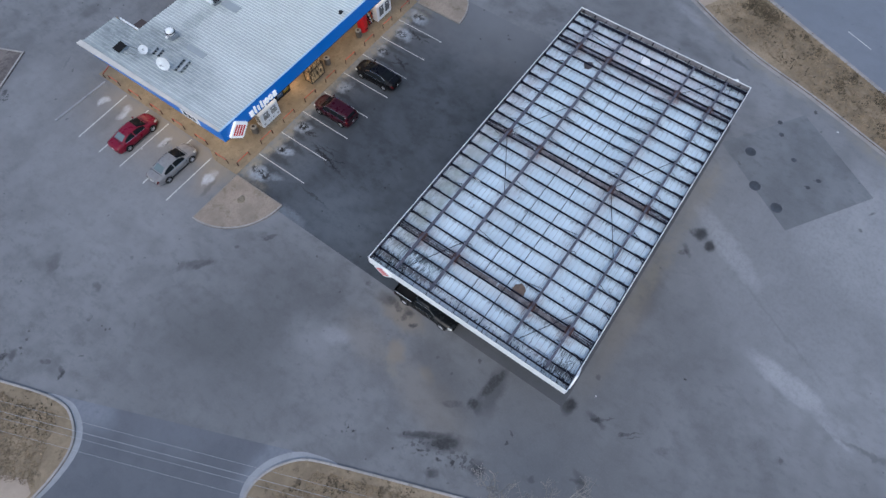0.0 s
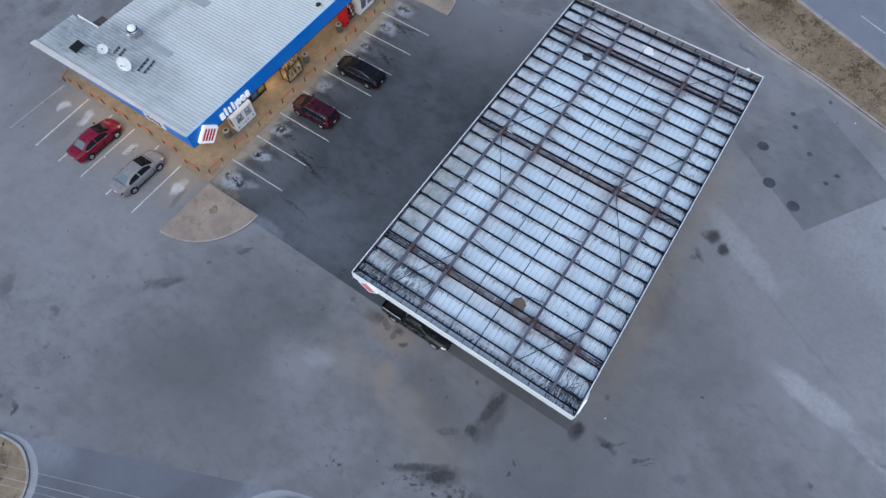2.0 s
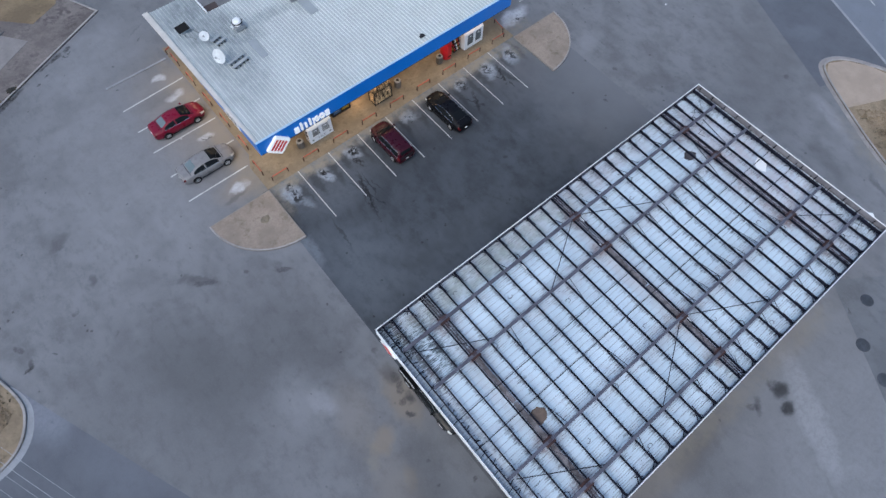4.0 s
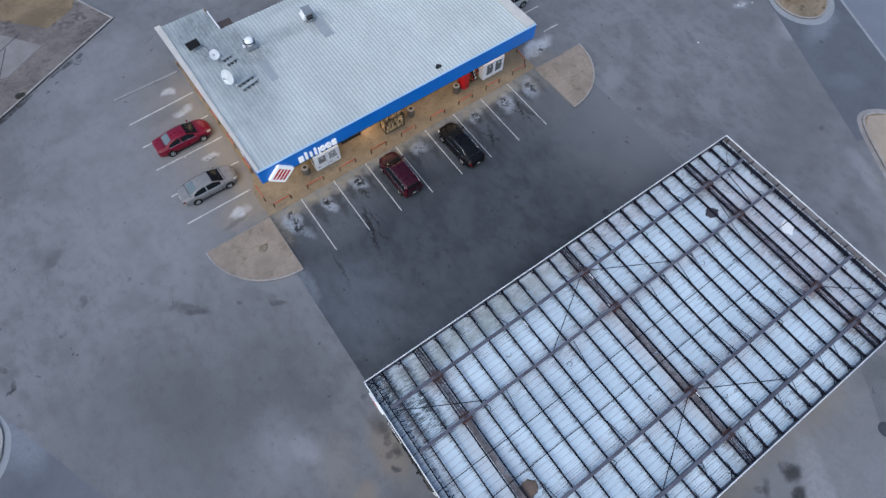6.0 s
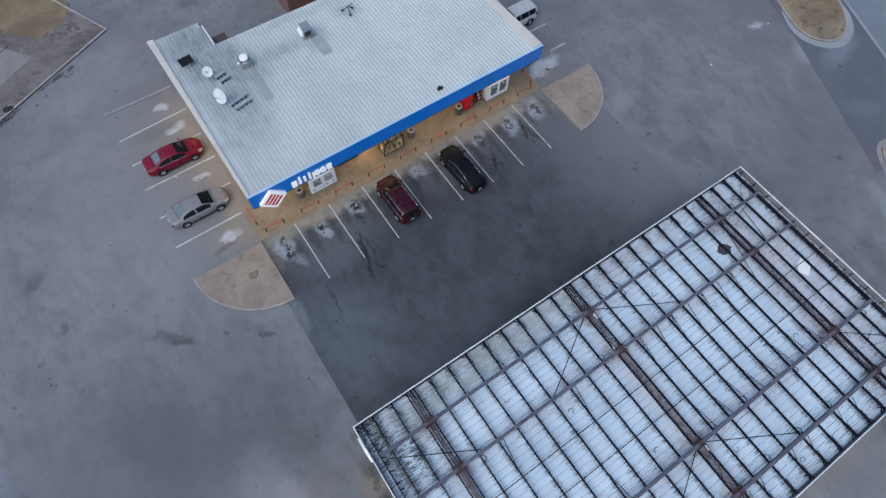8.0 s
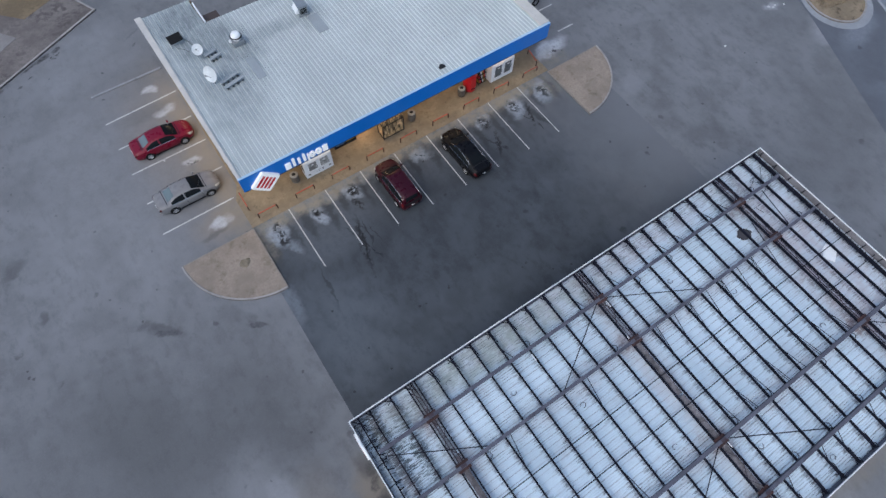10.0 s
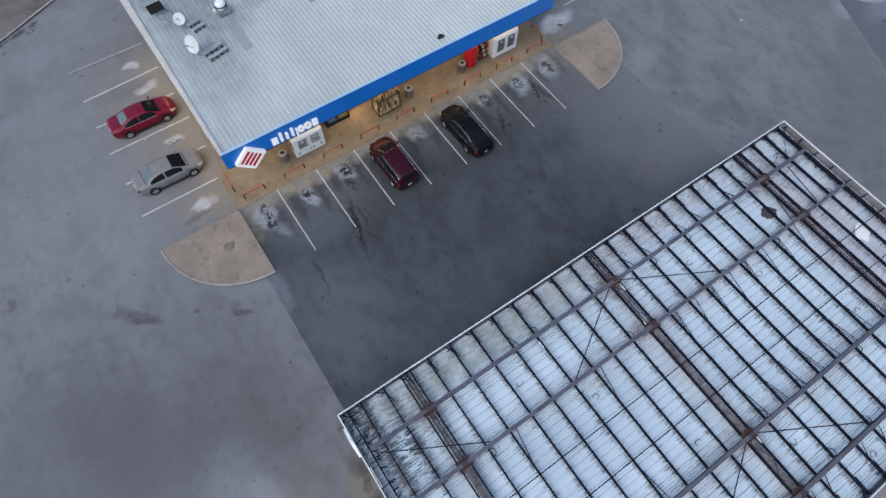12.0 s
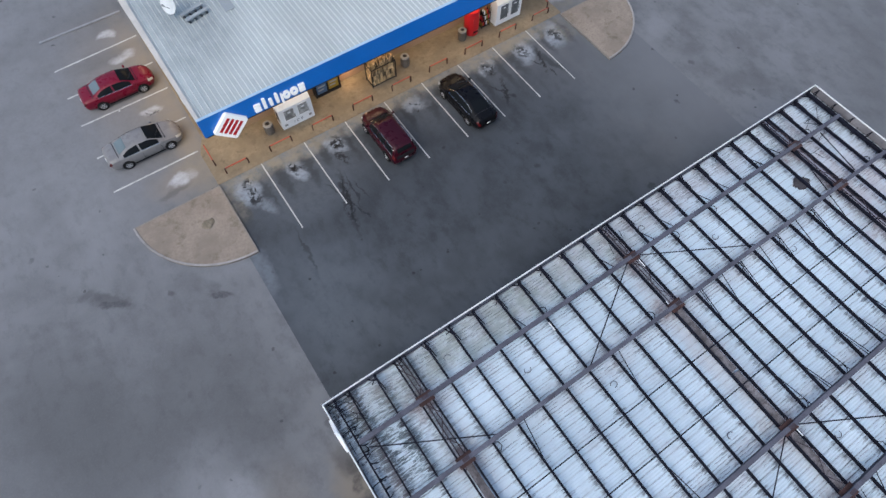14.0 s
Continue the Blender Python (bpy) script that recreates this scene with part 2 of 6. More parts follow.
ASPHALT = (0.161, 0.163, 0.172)
lot_mat = paving(
    "worn_asphalt", ASPHALT,
    dark=[(-11.5, -21.3, 1.6, 0.35, -56, 0.6), (-10.9, -23.1, 1.7, 0.7, -50, 0.75), (-7.2, -23.9, 1.0, 0.6, 20, 0.7), (-5.6, -24.1, 2.3, 0.8, 15, 0.6), (-3.2, -29.3, 0.75, 0.55, 0, 0.85), (-3.0, -31.6, 0.9, 0.35, 80, 0.7), (-13.1, -23.7, 0.55, 0.45, 0, 0.55), (-10.9, -26.1, 0.9, 0.5, 40, 0.55), (-7.4, -32.6, 0.9, 0.35, 70, 0.5), (-4.4, -13.0, 1.0, 0.6, 90, 0.5), (-4.4, -15.1, 0.45, 0.4, 0, 0.8), (-4.9, -16.1, 0.3, 0.25, 0, 0.8), (-18.1, 11.7, 0.9, 0.5, 20, 0.4), (-11.4, 2.0, 1.2, 0.45, 130, 0.5)] +
          [(-10.9, 1.6, 1.3, 0.4, 140, 0.5), (-12.1, 2.9, 0.6, 0.4, 0, 0.4), (-23.6, 3.6, 0.5, 0.2, 60, 0.7), (-25.0, 7.8, 0.5, 0.4, 0, 0.7), (-17.5, 7.0, 0.5, 0.3, 60, 0.5), (16.2, -31.4, 0.8, 0.6, 0, 0.9), (15.5, -32.5, 0.65, 0.55, 0, 0.9), (14.0, -31.0, 0.7, 0.3, 40, 0.55), (6.5, -49.5, 3.5, 0.22, 95, 0.4), (12.0, -39.8, 5.5, 0.2, 62, 0.16), (9.0, -30.0, 3.0, 1.2, 10, 0.3), (-14.5, -4.0, 6.5, 3.4, 110, 0.3), (-7.0, -7.5, 3.6, 5.0, 0, 0.34), (-10.0, -5.5, 5.0, 2.6, 30, 0.3)] +
          [(-8.5, 33.0, 0.8, 0.3, 30, 0.6), (3.0, 33.0, 1.5, 0.8, 0, 0.3), (-5.2, 20.0, 2.6, 1.0, 0, 0.25), (-5.4, 11.0, 2.6, 0.9, 0, 0.3), (-5.4, 6.6, 1.2, 0.35, 0, 0.4), (-7.0, -20.5, 4.5, 1.6, 70, 0.28), (31.5, -5.0, 4.0, 8.0, 0, 0.16), (35.0, -40.0, 1.0, 0.4, 20, 0.5), (33.0, -44.0, 1.2, 0.5, 60, 0.4), (37.0, -26.5, 1.4, 0.3, 70, 0.45), (36.0, -22.0, 2.6, 1.0, 70, 0.35)],
    light=[(-9.2, -11.4, 1.1, 1.5, 20, 0.22), (-10.7, -10.8, 2.6, 1.6, 60, 0.10), (16.3, -34.0, 6.2, 1.5, 58, 0.34), (8.0, -42.3, 4.6, 1.2, 80, 0.44), (7.3, -45.5, 2.4, 1.1, 85, 0.25), (7.6, -41.8, 3.0, 0.4, 76, 0.3), (6.3, -46.2, 2.2, 0.4, 70, 0.3), (15.8, -35.6, 2.6, 0.35, 67, 0.25), (-4.6, 7.3, 1.0, 0.5, 0, 0.9), (-4.1, 19.4, 1.1, 0.55, 10, 1.0), (-4.2, 22.2, 0.7, 0.5, 0, 0.9), (-4.2, 13.5, 0.9, 0.42, 0, 0.9)] +
          [(-24.0, 2.2, 3.0, 0.8, 112, 0.08), (-24.9, -1.2, 2.0, 0.7, 50, 0.25), (-18.6, -13.4, 2.6, 0.6, 150, 0.1), (-21.5, -13.0, 1.6, 0.5, 10, 0.25), (26.4, 7.5, 2.1, 0.85, 10, 1.0), (26.1, 7.8, 1.5, 0.6, 15, 1.0)] +
          # the widest entries lighten whole areas of the lot a little
          [(29.5, 0.4, 2.2, 1.0, 40, 0.12), (48.6, -4.6, 2.0, 0.7, 70, 0.25), (52.0, -6.4, 2.4, 0.6, 10, 0.25), (40.2, -20.0, 3.6, 0.8, 66, 0.2), (37.2, -30.5, 6.5, 0.9, 72, 0.16), (-5.0, 0.2, 2.5, 0.8, 150, 0.1), (-16.0, 5.0, 5.0, 2.5, 40, 0.05), (47.2, 0.2, 0.9, 0.4, -10, 0.5), (15.0, -42.0, 18.0, 10.0, 60, 0.2), (24.0, -44.0, 10.0, 10.0, 0, 0.32), (12.5, -37.5, 3.4, 1.6, 20, 0.12), (20.5, -38.5, 7.5, 0.7, 64, 0.2), (35.0, -32.0, 6.0, 16.0, -15, 0.09), (32.0, -22.0, 3.0, 8.0, 0, 0.06), (-9.0, 15.0, 8.5, 13.0, 0, 0.15), (-7.5, 28.0, 6.0, 5.5, 25, 0.13)] +
          [(49.0, -4.6, 2.2, 1.8, 40, 0.3)],
    brown=[(-7.6, -16.2, 1.3, 0.9, 40, 0.75), (-7.6, -19.1, 1.2, 0.7, 70, 0.6), (-4.7, -14.7, 2.6, 1.1, 85, 0.75), (-9.0, -20.5, 4.5, 2.0, 75, 0.3),
           (6.0, -29.6, 8.0, 1.4, 0, 0.35), (20.0, -29.6, 4.0, 1.2, 5, 0.3), (-8.0, -13.5, 3.0, 1.5, 70, 0.25), (-5.4, 17.0, 2.8, 7.5, 0, 0.3), (-3.3, 14.5, 1.2, 9.5, 0, 0.75), (-4.4, 7.2, 2.4, 1.6, 0, 0.7)],
    cut=0.53,
    spots=[(-11.96, -20.38, 0.16, 0.10, 20, 0.9), (-12.45, -19.29, 0.13, 0.09, 60, 0.9), (-13.29, -20.41, 0.15, 0.12, 0, 0.9), (-12.22, -22.12, 0.34, 0.13, -60, 0.85), (-12.04, -23.5, 0.22, 0.12, -70, 0.9),
           (-11.6, -24.44, 0.20, 0.14, 10, 0.95), (-12.84, -23.28, 0.10, 0.10, 0, 0.9), (-13.0, -23.75, 0.46, 0.32, -60, 0.45), (-10.99, -26.08, 0.75, 0.36, -60, 0.5), (-10.93, -25.06, 0.35, 0.12, 15, 0.8), (-8.23, -26.91, 0.16, 0.13, 0, 0.85), (-7.42, -26.88, 0.2, 0.1, 70, 0.7), (-6.39, -20.73, 0.14, 0.11, 0, 0.5), (-4.32, -21.96, 0.22, 0.12, 30, 0.6), (-5.98, -19.1, 0.16, 0.13, 0, 0.5)] +
          [(-11.2, -21.7, 1.7, 0.26, -58, 0.6), (-10.8, -23.3, 0.95, 0.45, -52, 0.8), (-5.2, -23.75, 1.6, 0.4, -12, 0.75), (-7.3, -23.3, 0.46, 0.4, 0, 0.8), (-8.2, -22.1, 0.9, 0.3, -55, 0.4), (-3.09, -29.37, 0.48, 0.38, 0, 0.92), (-2.94, -31.5, 0.5, 0.22, -51, 0.8), (-2.4, -32.1, 0.5, 0.06, -51, 0.6), (-2.71, -33.6, 0.4, 0.16, -51, 0.7), (-2.2, -34.2, 0.7, 0.05, -55, 0.6), (-2.5, -34.3, 0.6, 0.05, -48, 0.5), (-2.12, -36.41, 0.6, 0.3, -60, 0.3), (-7.43, -32.49, 0.7, 0.18, -65, 0.5), (3.71, -35.61, 0.13, 0.13, 0, 0.9), (-4.49, -14.14, 0.5, 0.3, 60, 0.6)] +
          [(-5.11, -15.75, 0.2, 0.16, 0, 0.8), (-4.9, -15.0, 0.35, 0.22, 30, 0.6), (-4.3, -13.3, 0.45, 0.3, 80, 0.45), (-23.59, 7.99, 0.14, 0.12, 0, 0.7), (-24.27, 7.77, 0.14, 0.12, 0, 0.7), (-25.5, 8.33, 0.35, 0.3, 0, 0.8), (-23.83, 5.32, 0.5, 0.2, -60, 0.5), (-23.8, 3.4, 0.38, 0.11, 7, 0.85), (-22.0, 3.45, 0.3, 0.07, -50, 0.6), (-19.59, 5.36, 0.3, 0.2, 0, 0.4), (35.21, -34.99, 0.26, 0.2, 0, 0.8), (33.2, -36.2, 0.2, 0.12, 0, 0.5), (16.1, -31.05, 0.72, 0.46, -60, 0.55), (15.5, -32.45, 0.52, 0.46, 0, 0.75), (13.69, -30.83, 0.5, 0.28, -40, 0.5)] +
          [(26.95, -42.9, 0.4, 0.12, -40, 0.5), (24.67, -42.55, 0.2, 0.16, 0, 0.6), (-5.87, -1.24, 0.72, 0.2, -31, 0.65), (-5.95, -0.7, 0.3, 0.6, 0, 0.25), (-11.06, 1.5, 0.9, 0.22, -30, 0.45), (-14.0, 6.8, 0.3, 0.16, 40, 0.4)] +
          # dark clumps, and long streaks that paint the yard kerb's shadow line
          [(-9.25, 30.75, 0.5, 0.26, 26, 0.85), (-10.5, 30.3, 0.75, 0.26, 26, 0.9), (-11.8, 29.85, 0.9, 0.12, 26, 0.8), (-15.9, 27.8, 2.0, 0.22, 26, 0.95), (-12.97, 28.14, 0.22, 0.12, 20, 0.7), (-12.03, 28.73, 0.26, 0.12, 20, 0.7), (-3.48, 27.74, 0.24, 0.12, 20, 0.6), (-6.86, 25.98, 0.15, 0.12, 0, 0.6), (-7.77, 23.12, 0.16, 0.1, 0, 0.6), (-3.2, 29.0, 1.0, 0.12, 30, 0.25)],
    dust=[(38.4, -28.0, 1.3, 9.0, -17, 0.5), (33.2, -43.5, 1.2, 8.0, -18, 0.5), (-3.6, 15.0, 1.6, 10.0, 0, 0.4), (-3.4, 7.6, 1.4, 2.6, 0, 0.5), (26.0, 6.6, 1.6, 1.2, 0, 0.5), (12.0, -29.6, 9.0, 1.0, 0, 0.35), (22.0, -29.8, 3.0, 1.2, 0, 0.35), (-8.6, -16.4, 1.7, 0.5, 60, 0.35)],
    oil=[(-11.9, -22.2, 1.8, 0.9, 115, 0.5), (-11.2, -24.8, 1.6, 0.8, 115, 0.5), (-4.2, 13.5, 0.6, 0.3, 0, 0.9), (-14.0, -17.0, 0.7, 0.4, 60, 0.8), (26.8, 7.0, 0.8, 0.5, 0, 0.8), (-26, 9, 2.0, 1.2, 100, 0.5), (-9.6, 30.2, 0.8, 0.4, 25, 0.8)])
STALLS = [-1.5 + 3.05 * k for k in range(9)]
seal_mat = paving(
    "dark_sealed_asphalt", (0.0555, 0.062, 0.071),
    dark=[(x + s, 3.2 + 0.5 * ((k * 7) % 3), 0.36, 1.7, 0, 0.5) for k, x in enumerate(STALLS) for s in (-0.95, 0.85)] +
         [(3.2, 0.0, 0.11, 2.5, -15, 0.8), (3.9, 0.6, 0.08, 1.4, -6, 0.7), (-0.6, -1.5, 0.1, 2.0, -8, 0.5), (14.5, 1.5, 0.3, 1.8, 10, 0.5), (21, 2.2, 0.3, 1.3, 15, 0.6)],
    light=[(x + 0.1 * ((k * 5) % 3 - 1), 4.3 - 0.35 * ((k * 3) % 2), 0.66 + 0.3 * (k == 0) + 0.2 * (k > 6), 1.1 + 0.4 * (k == 0) + 0.3 * (k > 6), 20 * k, (0.9, 0.95, 0.85, 0.35, 0.75, 0.35, 0.9, 1.0, 1.0)[k]) for k, x in enumerate(STALLS)] +
          [(-1.0, 2.6, 0.5, 1.2, 15, 0.5), (20.9, 4.9, 1.3, 0.7, 0, 0.6), (-1.0, -4.5, 3.5, 6.0, 0, 0.12), (5.0, -9.0, 7.0, 3.5, 0, 0.07), (1.5, 3.0, 5.0, 3.6, 0, 0.17), (-0.2, 4.0, 2.6, 1.8, 0, 0.2), (13.0, 3.8, 10.0, 2.6, 0, 0.13), (4.0, 5.3, 8.5, 1.1, 0, 0.5), (17.0, 5.3, 8.0, 1.1, 0, 0.5), (-3.2, -1.0, 0.7, 2.5, 0, 0.35)],
    oil=[(-1.35, 4.75, 0.35, 0.35, 0, 1.0), (-1.5, 3.6, 0.45, 0.9, 10, 0.9), (1.55, 4.1, 0.35, 0.4, 0, 1.0), (4.8, 4.4, 0.5, 0.6, 0, 1.0), (4.5, 3.2, 0.25, 0.9, 15, 0.8)] + [(x, 4.1, 0.5, 0.8, 10, 0.9) for x in STALLS[3:4]] + [(x, 4.1, 0.5, 0.8, 10, 0.8) for x in STALLS[5:]] + [(3.2, 0.2, 0.35, 2.2, -15, 0.75), (16.6, 1.8, 0.2, 1.4, -25, 0.8), (20.5, 2.6, 0.2, 1.4, -20, 0.8)],
    mottle=0.26, bleach=4.8, fade=(0.146, 0.149, 0.160),
    dust=[(1.0, 5.3, 5.0, 0.95, 0, 0.9), (9.0, 5.3, 6.0, 0.9, 0, 0.85), (18.5, 5.3, 6.0, 1.1, 0, 0.9), (-2.6, 4.0, 0.7, 2.0, 0, 0.5), (23.6, 4.4, 1.2, 1.4, 0, 0.5)],
    spots=[(x + dx, y, 0.10 + 0.05 * ((k + j) % 3), 0.07, 40 * j + 25 * k, 0.95) for k, x in enumerate(STALLS) if k not in (3, 5) for j, (dx, y) in enumerate(((-0.15, 4.5), (0.1, 4.2), (0.35, 4.0), (-0.05, 3.6)))] +
          [(2.95, 1.15, 0.06, 0.9, 18, 0.7), (3.35, -0.3, 0.05, 1.0, 10, 0.75), (3.62, -1.2, 0.05, 0.6, 25, 0.6), (4.3, 0.4, 0.05, 0.9, 8, 0.55), (16.3, 2.1, 0.06, 0.8, 25, 0.7), (16.8, 1.2, 0.14, 0.3, 30, 0.7), (20.1, 2.5, 0.05, 0.8, 25, 0.7), (20.5, 1.3, 0.06, 0.5, 0, 0.7), (10.4, 0.2, 0.12, 0.12, 0, 0.6), (2.8, -10.2, 0.35, 0.06, 0, 0.5)])
pad_mat = paving("tank_pad_concrete", (0.155, 0.161, 0.173), mottle=0.2, spots=[(27.54, -37.84, 0.38, 0.1, -60, 0.8), (26.31, -37.27, 0.36, 0.08, -70, 0.8), (25.2, -31.2, 0.25, 0.1, 40, 0.6)])
# grey slab, its colour taken darker to carry the canopy's shade
slab_mat = paving("shaded_slab_concrete", (0.092, 0.094, 0.10), mottle=0.15)
drive_mat = paving("driveway_asphalt", (0.112, 0.119, 0.138), mottle=0.12,
                   light=[(-24.3, 0.2, 1.6, 3.4, 10, 0.3), (-19.2, -14.0, 3.2, 1.5, -10, 0.3), (-21.5, -6.5, 4.0, 2.0, -60, 0.1), (51.5, -6.2, 3.2, 1.3, 15, 0.3), (47.5, -12.0, 2.0, 1.2, -30, 0.12)])
road_mat = paving("road_asphalt", (0.165, 0.18, 0.21), mottle=0.06)
kerb_mat = surface("kerb_concrete", (0.33, 0.31, 0.30), 0.9, var=0.25, dirt=(0.12, 0.11, 0.10), dirt_amount=0.6)
edge_mat = surface("dusty_edge_concrete", (0.235, 0.21, 0.185), 0.9, var=0.25, dirt=(0.10, 0.09, 0.08), dirt_amount=0.6)
gutter_mat = surface("gutter_concrete", (0.28, 0.29, 0.31), 0.9, var=0.15, dirt=(0.15, 0.15, 0.16), dirt_amount=0.5)
dusty_gutter = surface("dusty_gutter_concrete", (0.29, 0.268, 0.26), 0.9, var=0.25, dirt=(0.17, 0.16, 0.155), dirt_amount=0.6)
apron_mat = surface("tan_pale_concrete", (0.350, 0.280, 0.222), 0.9, var=0.12, dirt=(0.24, 0.20, 0.165), dirt_amount=0.4)
yard_mat = surface("grey_yard_concrete", (0.215, 0.20, 0.195), 0.9, var=0.15, dirt=(0.13, 0.12, 0.115), dirt_amount=0.5)
walk_mat = surface("tan_concrete", (0.235, 0.190, 0.134), 0.85, var=0.2, broad=0.7, fine=5.0, dirt=(0.12, 0.098, 0.068), dirt_amount=0.8)
gravel_mat = surface("tan_gravel", (0.275, 0.228, 0.188), 0.95, var=0.2, broad=0.5, fine=7.0, bump=0.3, dirt=(0.12, 0.10, 0.07), dirt_amount=0.7)


def verge_ground(name, col, soil, bare=0.52):
    """Thin dry grass over soil: tan patches, bare brown ground and dark clumps."""
    m, nt, b = nodes_of(name)
    co = world_coord(nt)
    c = mix(nt, ramp(nt, noise_tex(nt, co, 0.22, 4, 0.6), 0.35, 0.65), scaled(col, 0.72), scaled(col, 1.12))
    c = mix(nt, ramp(nt, noise_tex(nt, co, 5.0, 5, 0.75), 0.4, 0.7, 0, 0.55), c, scaled(col, 0.55))
    clump = math_node(nt, "MULTIPLY", ramp(nt, noise_tex(nt, co, 1.0, 6, 0.75), bare, bare + 0.12), ramp(nt, noise_tex(nt, co, 0.16, 3, 0.6), 0.38, 0.6, 0.15, 1.0))
    c = mix(nt, math_node(nt, "MULTIPLY", clump, 0.75), c, soil)
    c = mix(nt, ramp(nt, noise_tex(nt, co, 0.6, 5, 0.7), 0.58, 0.72, 0, 0.5), c, scaled(col, 1.3))
    nt.links.new(c, b.inputs["Base Color"])
    b.inputs["Roughness"].default_value = 1.0
    bump_to(nt, b, noise_tex(nt, co, 6.0, 4, 0.7), 0.6)
    return m


grass_mat = verge_ground("dry_grass_soil", (0.27, 0.212, 0.148), (0.052, 0.044, 0.03))
dirt_mat = verge_ground("bare_dirt", (0.17, 0.148, 0.14), (0.055, 0.047, 0.046), 0.47)
yard_grass = verge_ground("brown_yard_grass", (0.20, 0.148, 0.09), (0.10, 0.08, 0.045))
tuft_mat = surface("dead_grass_blades", (0.26, 0.195, 0.125), 1.0, var=0.4, broad=0.8)
bush_mat = surface("dark_bush", (0.022, 0.02, 0.016), 1.0, var=0.4, bump=0.6)
weed_mat = surface("dark_weeds", (0.105, 0.082, 0.05), 1.0, var=0.4)
line_mat = surface("worn_line_paint", (0.50, 0.50, 0.49), 0.85, var=0.2, broad=1.3, dirt=(0.13, 0.13, 0.135), dirt_amount=0.9)


def roof_metal(name, col, clean):
    """Ribbed roof metal, weathered, with grey run-off round the equipment."""
    m, nt, b = nodes_of(name)
    co = world_coord(nt)
    n1 = noise_tex(nt, co, 0.22, 4, 0.6, (1.0, 0.6, 1.0))
    n2 = noise_tex(nt, co, 2.0, 4, 0.7, (1.0, 0.3, 1.0))
    c = mix(nt, ramp(nt, n1, 0.3, 0.7), scaled(col, 0.9), scaled(col, 1.06))
    c = mix(nt, ramp(nt, n2, 0.45, 0.75, 0, 0.35), c, scaled(col, 0.78))
    wc = warped(nt, co, 0.5, 1.8)
    grey = [(0.8, 15.5, 3.2, 7.0, 0, 0.62), (1.2, 19.0, 3.8, 2.8, 0, 0.85), (3.0, 16.6, 2.2, 2.0, 0, 0.8), (0.4, 22.2, 3.4, 2.6, 0, 0.95), (-0.4, 19.6, 1.8, 2.6, 0, 0.6), (6.0, 17.4, 3.5, 0.8, 0, 0.5), (-0.6, 13.5, 1.2, 6.5, 0, 0.5), (9.2, 17.0, 1.4, 1.5, 0, 0.45), (13.0, 18.5, 1.2, 1.0, 0, 0.4), (12.0, 20.3, 10.0, 0.7, 0, 0.3)]
    soot = ramp(nt, noise_tex(nt, co, 1.6, 6, 0.75, (1.4, 0.5, 1.0)), 0.40, 0.66, 0.55, 1.0)
    c = mix(nt, math_node(nt, "MULTIPLY", math_node(nt, "MULTIPLY", blobs(nt, wc, grey), clean), soot), c, (0.175, 0.20, 0.21))
    c = mix(nt, ramp(nt, noise_tex(nt, co, 5.0, 5, 0.75, (1.0, 0.16, 1.0)), 0.56, 0.74, 0, 0.3), c, scaled(col, 0.62))
    nt.links.new(c, b.inputs["Base Color"])
    b.inputs["Roughness"].default_value = 0.55
    b.inputs["Metallic"].default_value = 0.05
    return m


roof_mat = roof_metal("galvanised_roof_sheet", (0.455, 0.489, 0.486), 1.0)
# lighter copy of the sheet metal: light on the ribs put into the colour
rib_mat = roof_metal("pale_rib_metal", (0.645, 0.665, 0.648), 1.0)
dish_mat = surface("weathered_dish_paint", (0.62, 0.645, 0.665), 0.5, var=0.12, broad=2.0, dirt=(0.42, 0.43, 0.44), dirt_amount=0.5)
patch_mat = surface("grey_roof_patch", (0.30, 0.325, 0.34), 0.6, var=0.08)
coping_mat = surface("cream_coping", (0.56, 0.525, 0.48), 0.5, var=0.1, dirt=(0.35, 0.33, 0.31), dirt_amount=0.4)
blue_mat = surface("blue_fascia_panel", (0.008, 0.165, 0.58), 0.35, var=0.08, broad=0.4, bump=0.0, coat=0.2)
paleblue_mat = surface("pale_blue_trim", (0.38, 0.55, 0.72), 0.4, var=0.08)
white_mat = surface("white_painted_metal", (0.78, 0.79, 0.80), 0.4, var=0.05, dirt=(0.5, 0.5, 0.5), dirt_amount=0.4)
litter_mat = surface("grubby_white_scrap", (0.55, 0.55, 0.55), 0.7, var=0.2)
sign_white = surface("white_sign_plastic", (0.82, 0.82, 0.82), 0.3, var=0.03, bump=0.0)
lit_white = surface("glowing_white_sign", (0.82, 0.82, 0.82), 0.3, var=0.02, bump=0.0)
lit_bsdf = lit_white.node_tree.nodes["Principled BSDF"]
# weak glow added so the store sign faces come out white
lit_bsdf.inputs["Emission Color"].default_value = (1.0, 0.97, 0.94, 1)
lit_bsdf.inputs["Emission Strength"].default_value = 0.16
red_mat = surface("red_plastic", (0.55, 0.012, 0.02), 0.35, var=0.1, bump=0.0)
rail_post = surface("dark_rail_post", (0.055, 0.016, 0.012), 0.6, var=0.3)
rail_mat = surface("red_painted_pipe", (0.43, 0.085, 0.05), 0.6, var=0.3, dirt=(0.15, 0.06, 0.04), dirt_amount=0.6)
tan_wall = surface("tan_stucco", (0.36, 0.24, 0.15), 0.9, var=0.1)
dark_metal = surface("dark_metal", (0.03, 0.03, 0.033), 0.5, 0.3, var=0.2)
grey_metal = surface("grey_metal", (0.28, 0.30, 0.32), 0.5, 0.4, var=0.15)
steel_mat = surface("grey_purple_steel", (0.122, 0.124, 0.155), 0.7, 0.1, var=0.3, dirt=(0.05, 0.04, 0.048), dirt_amount=0.6)
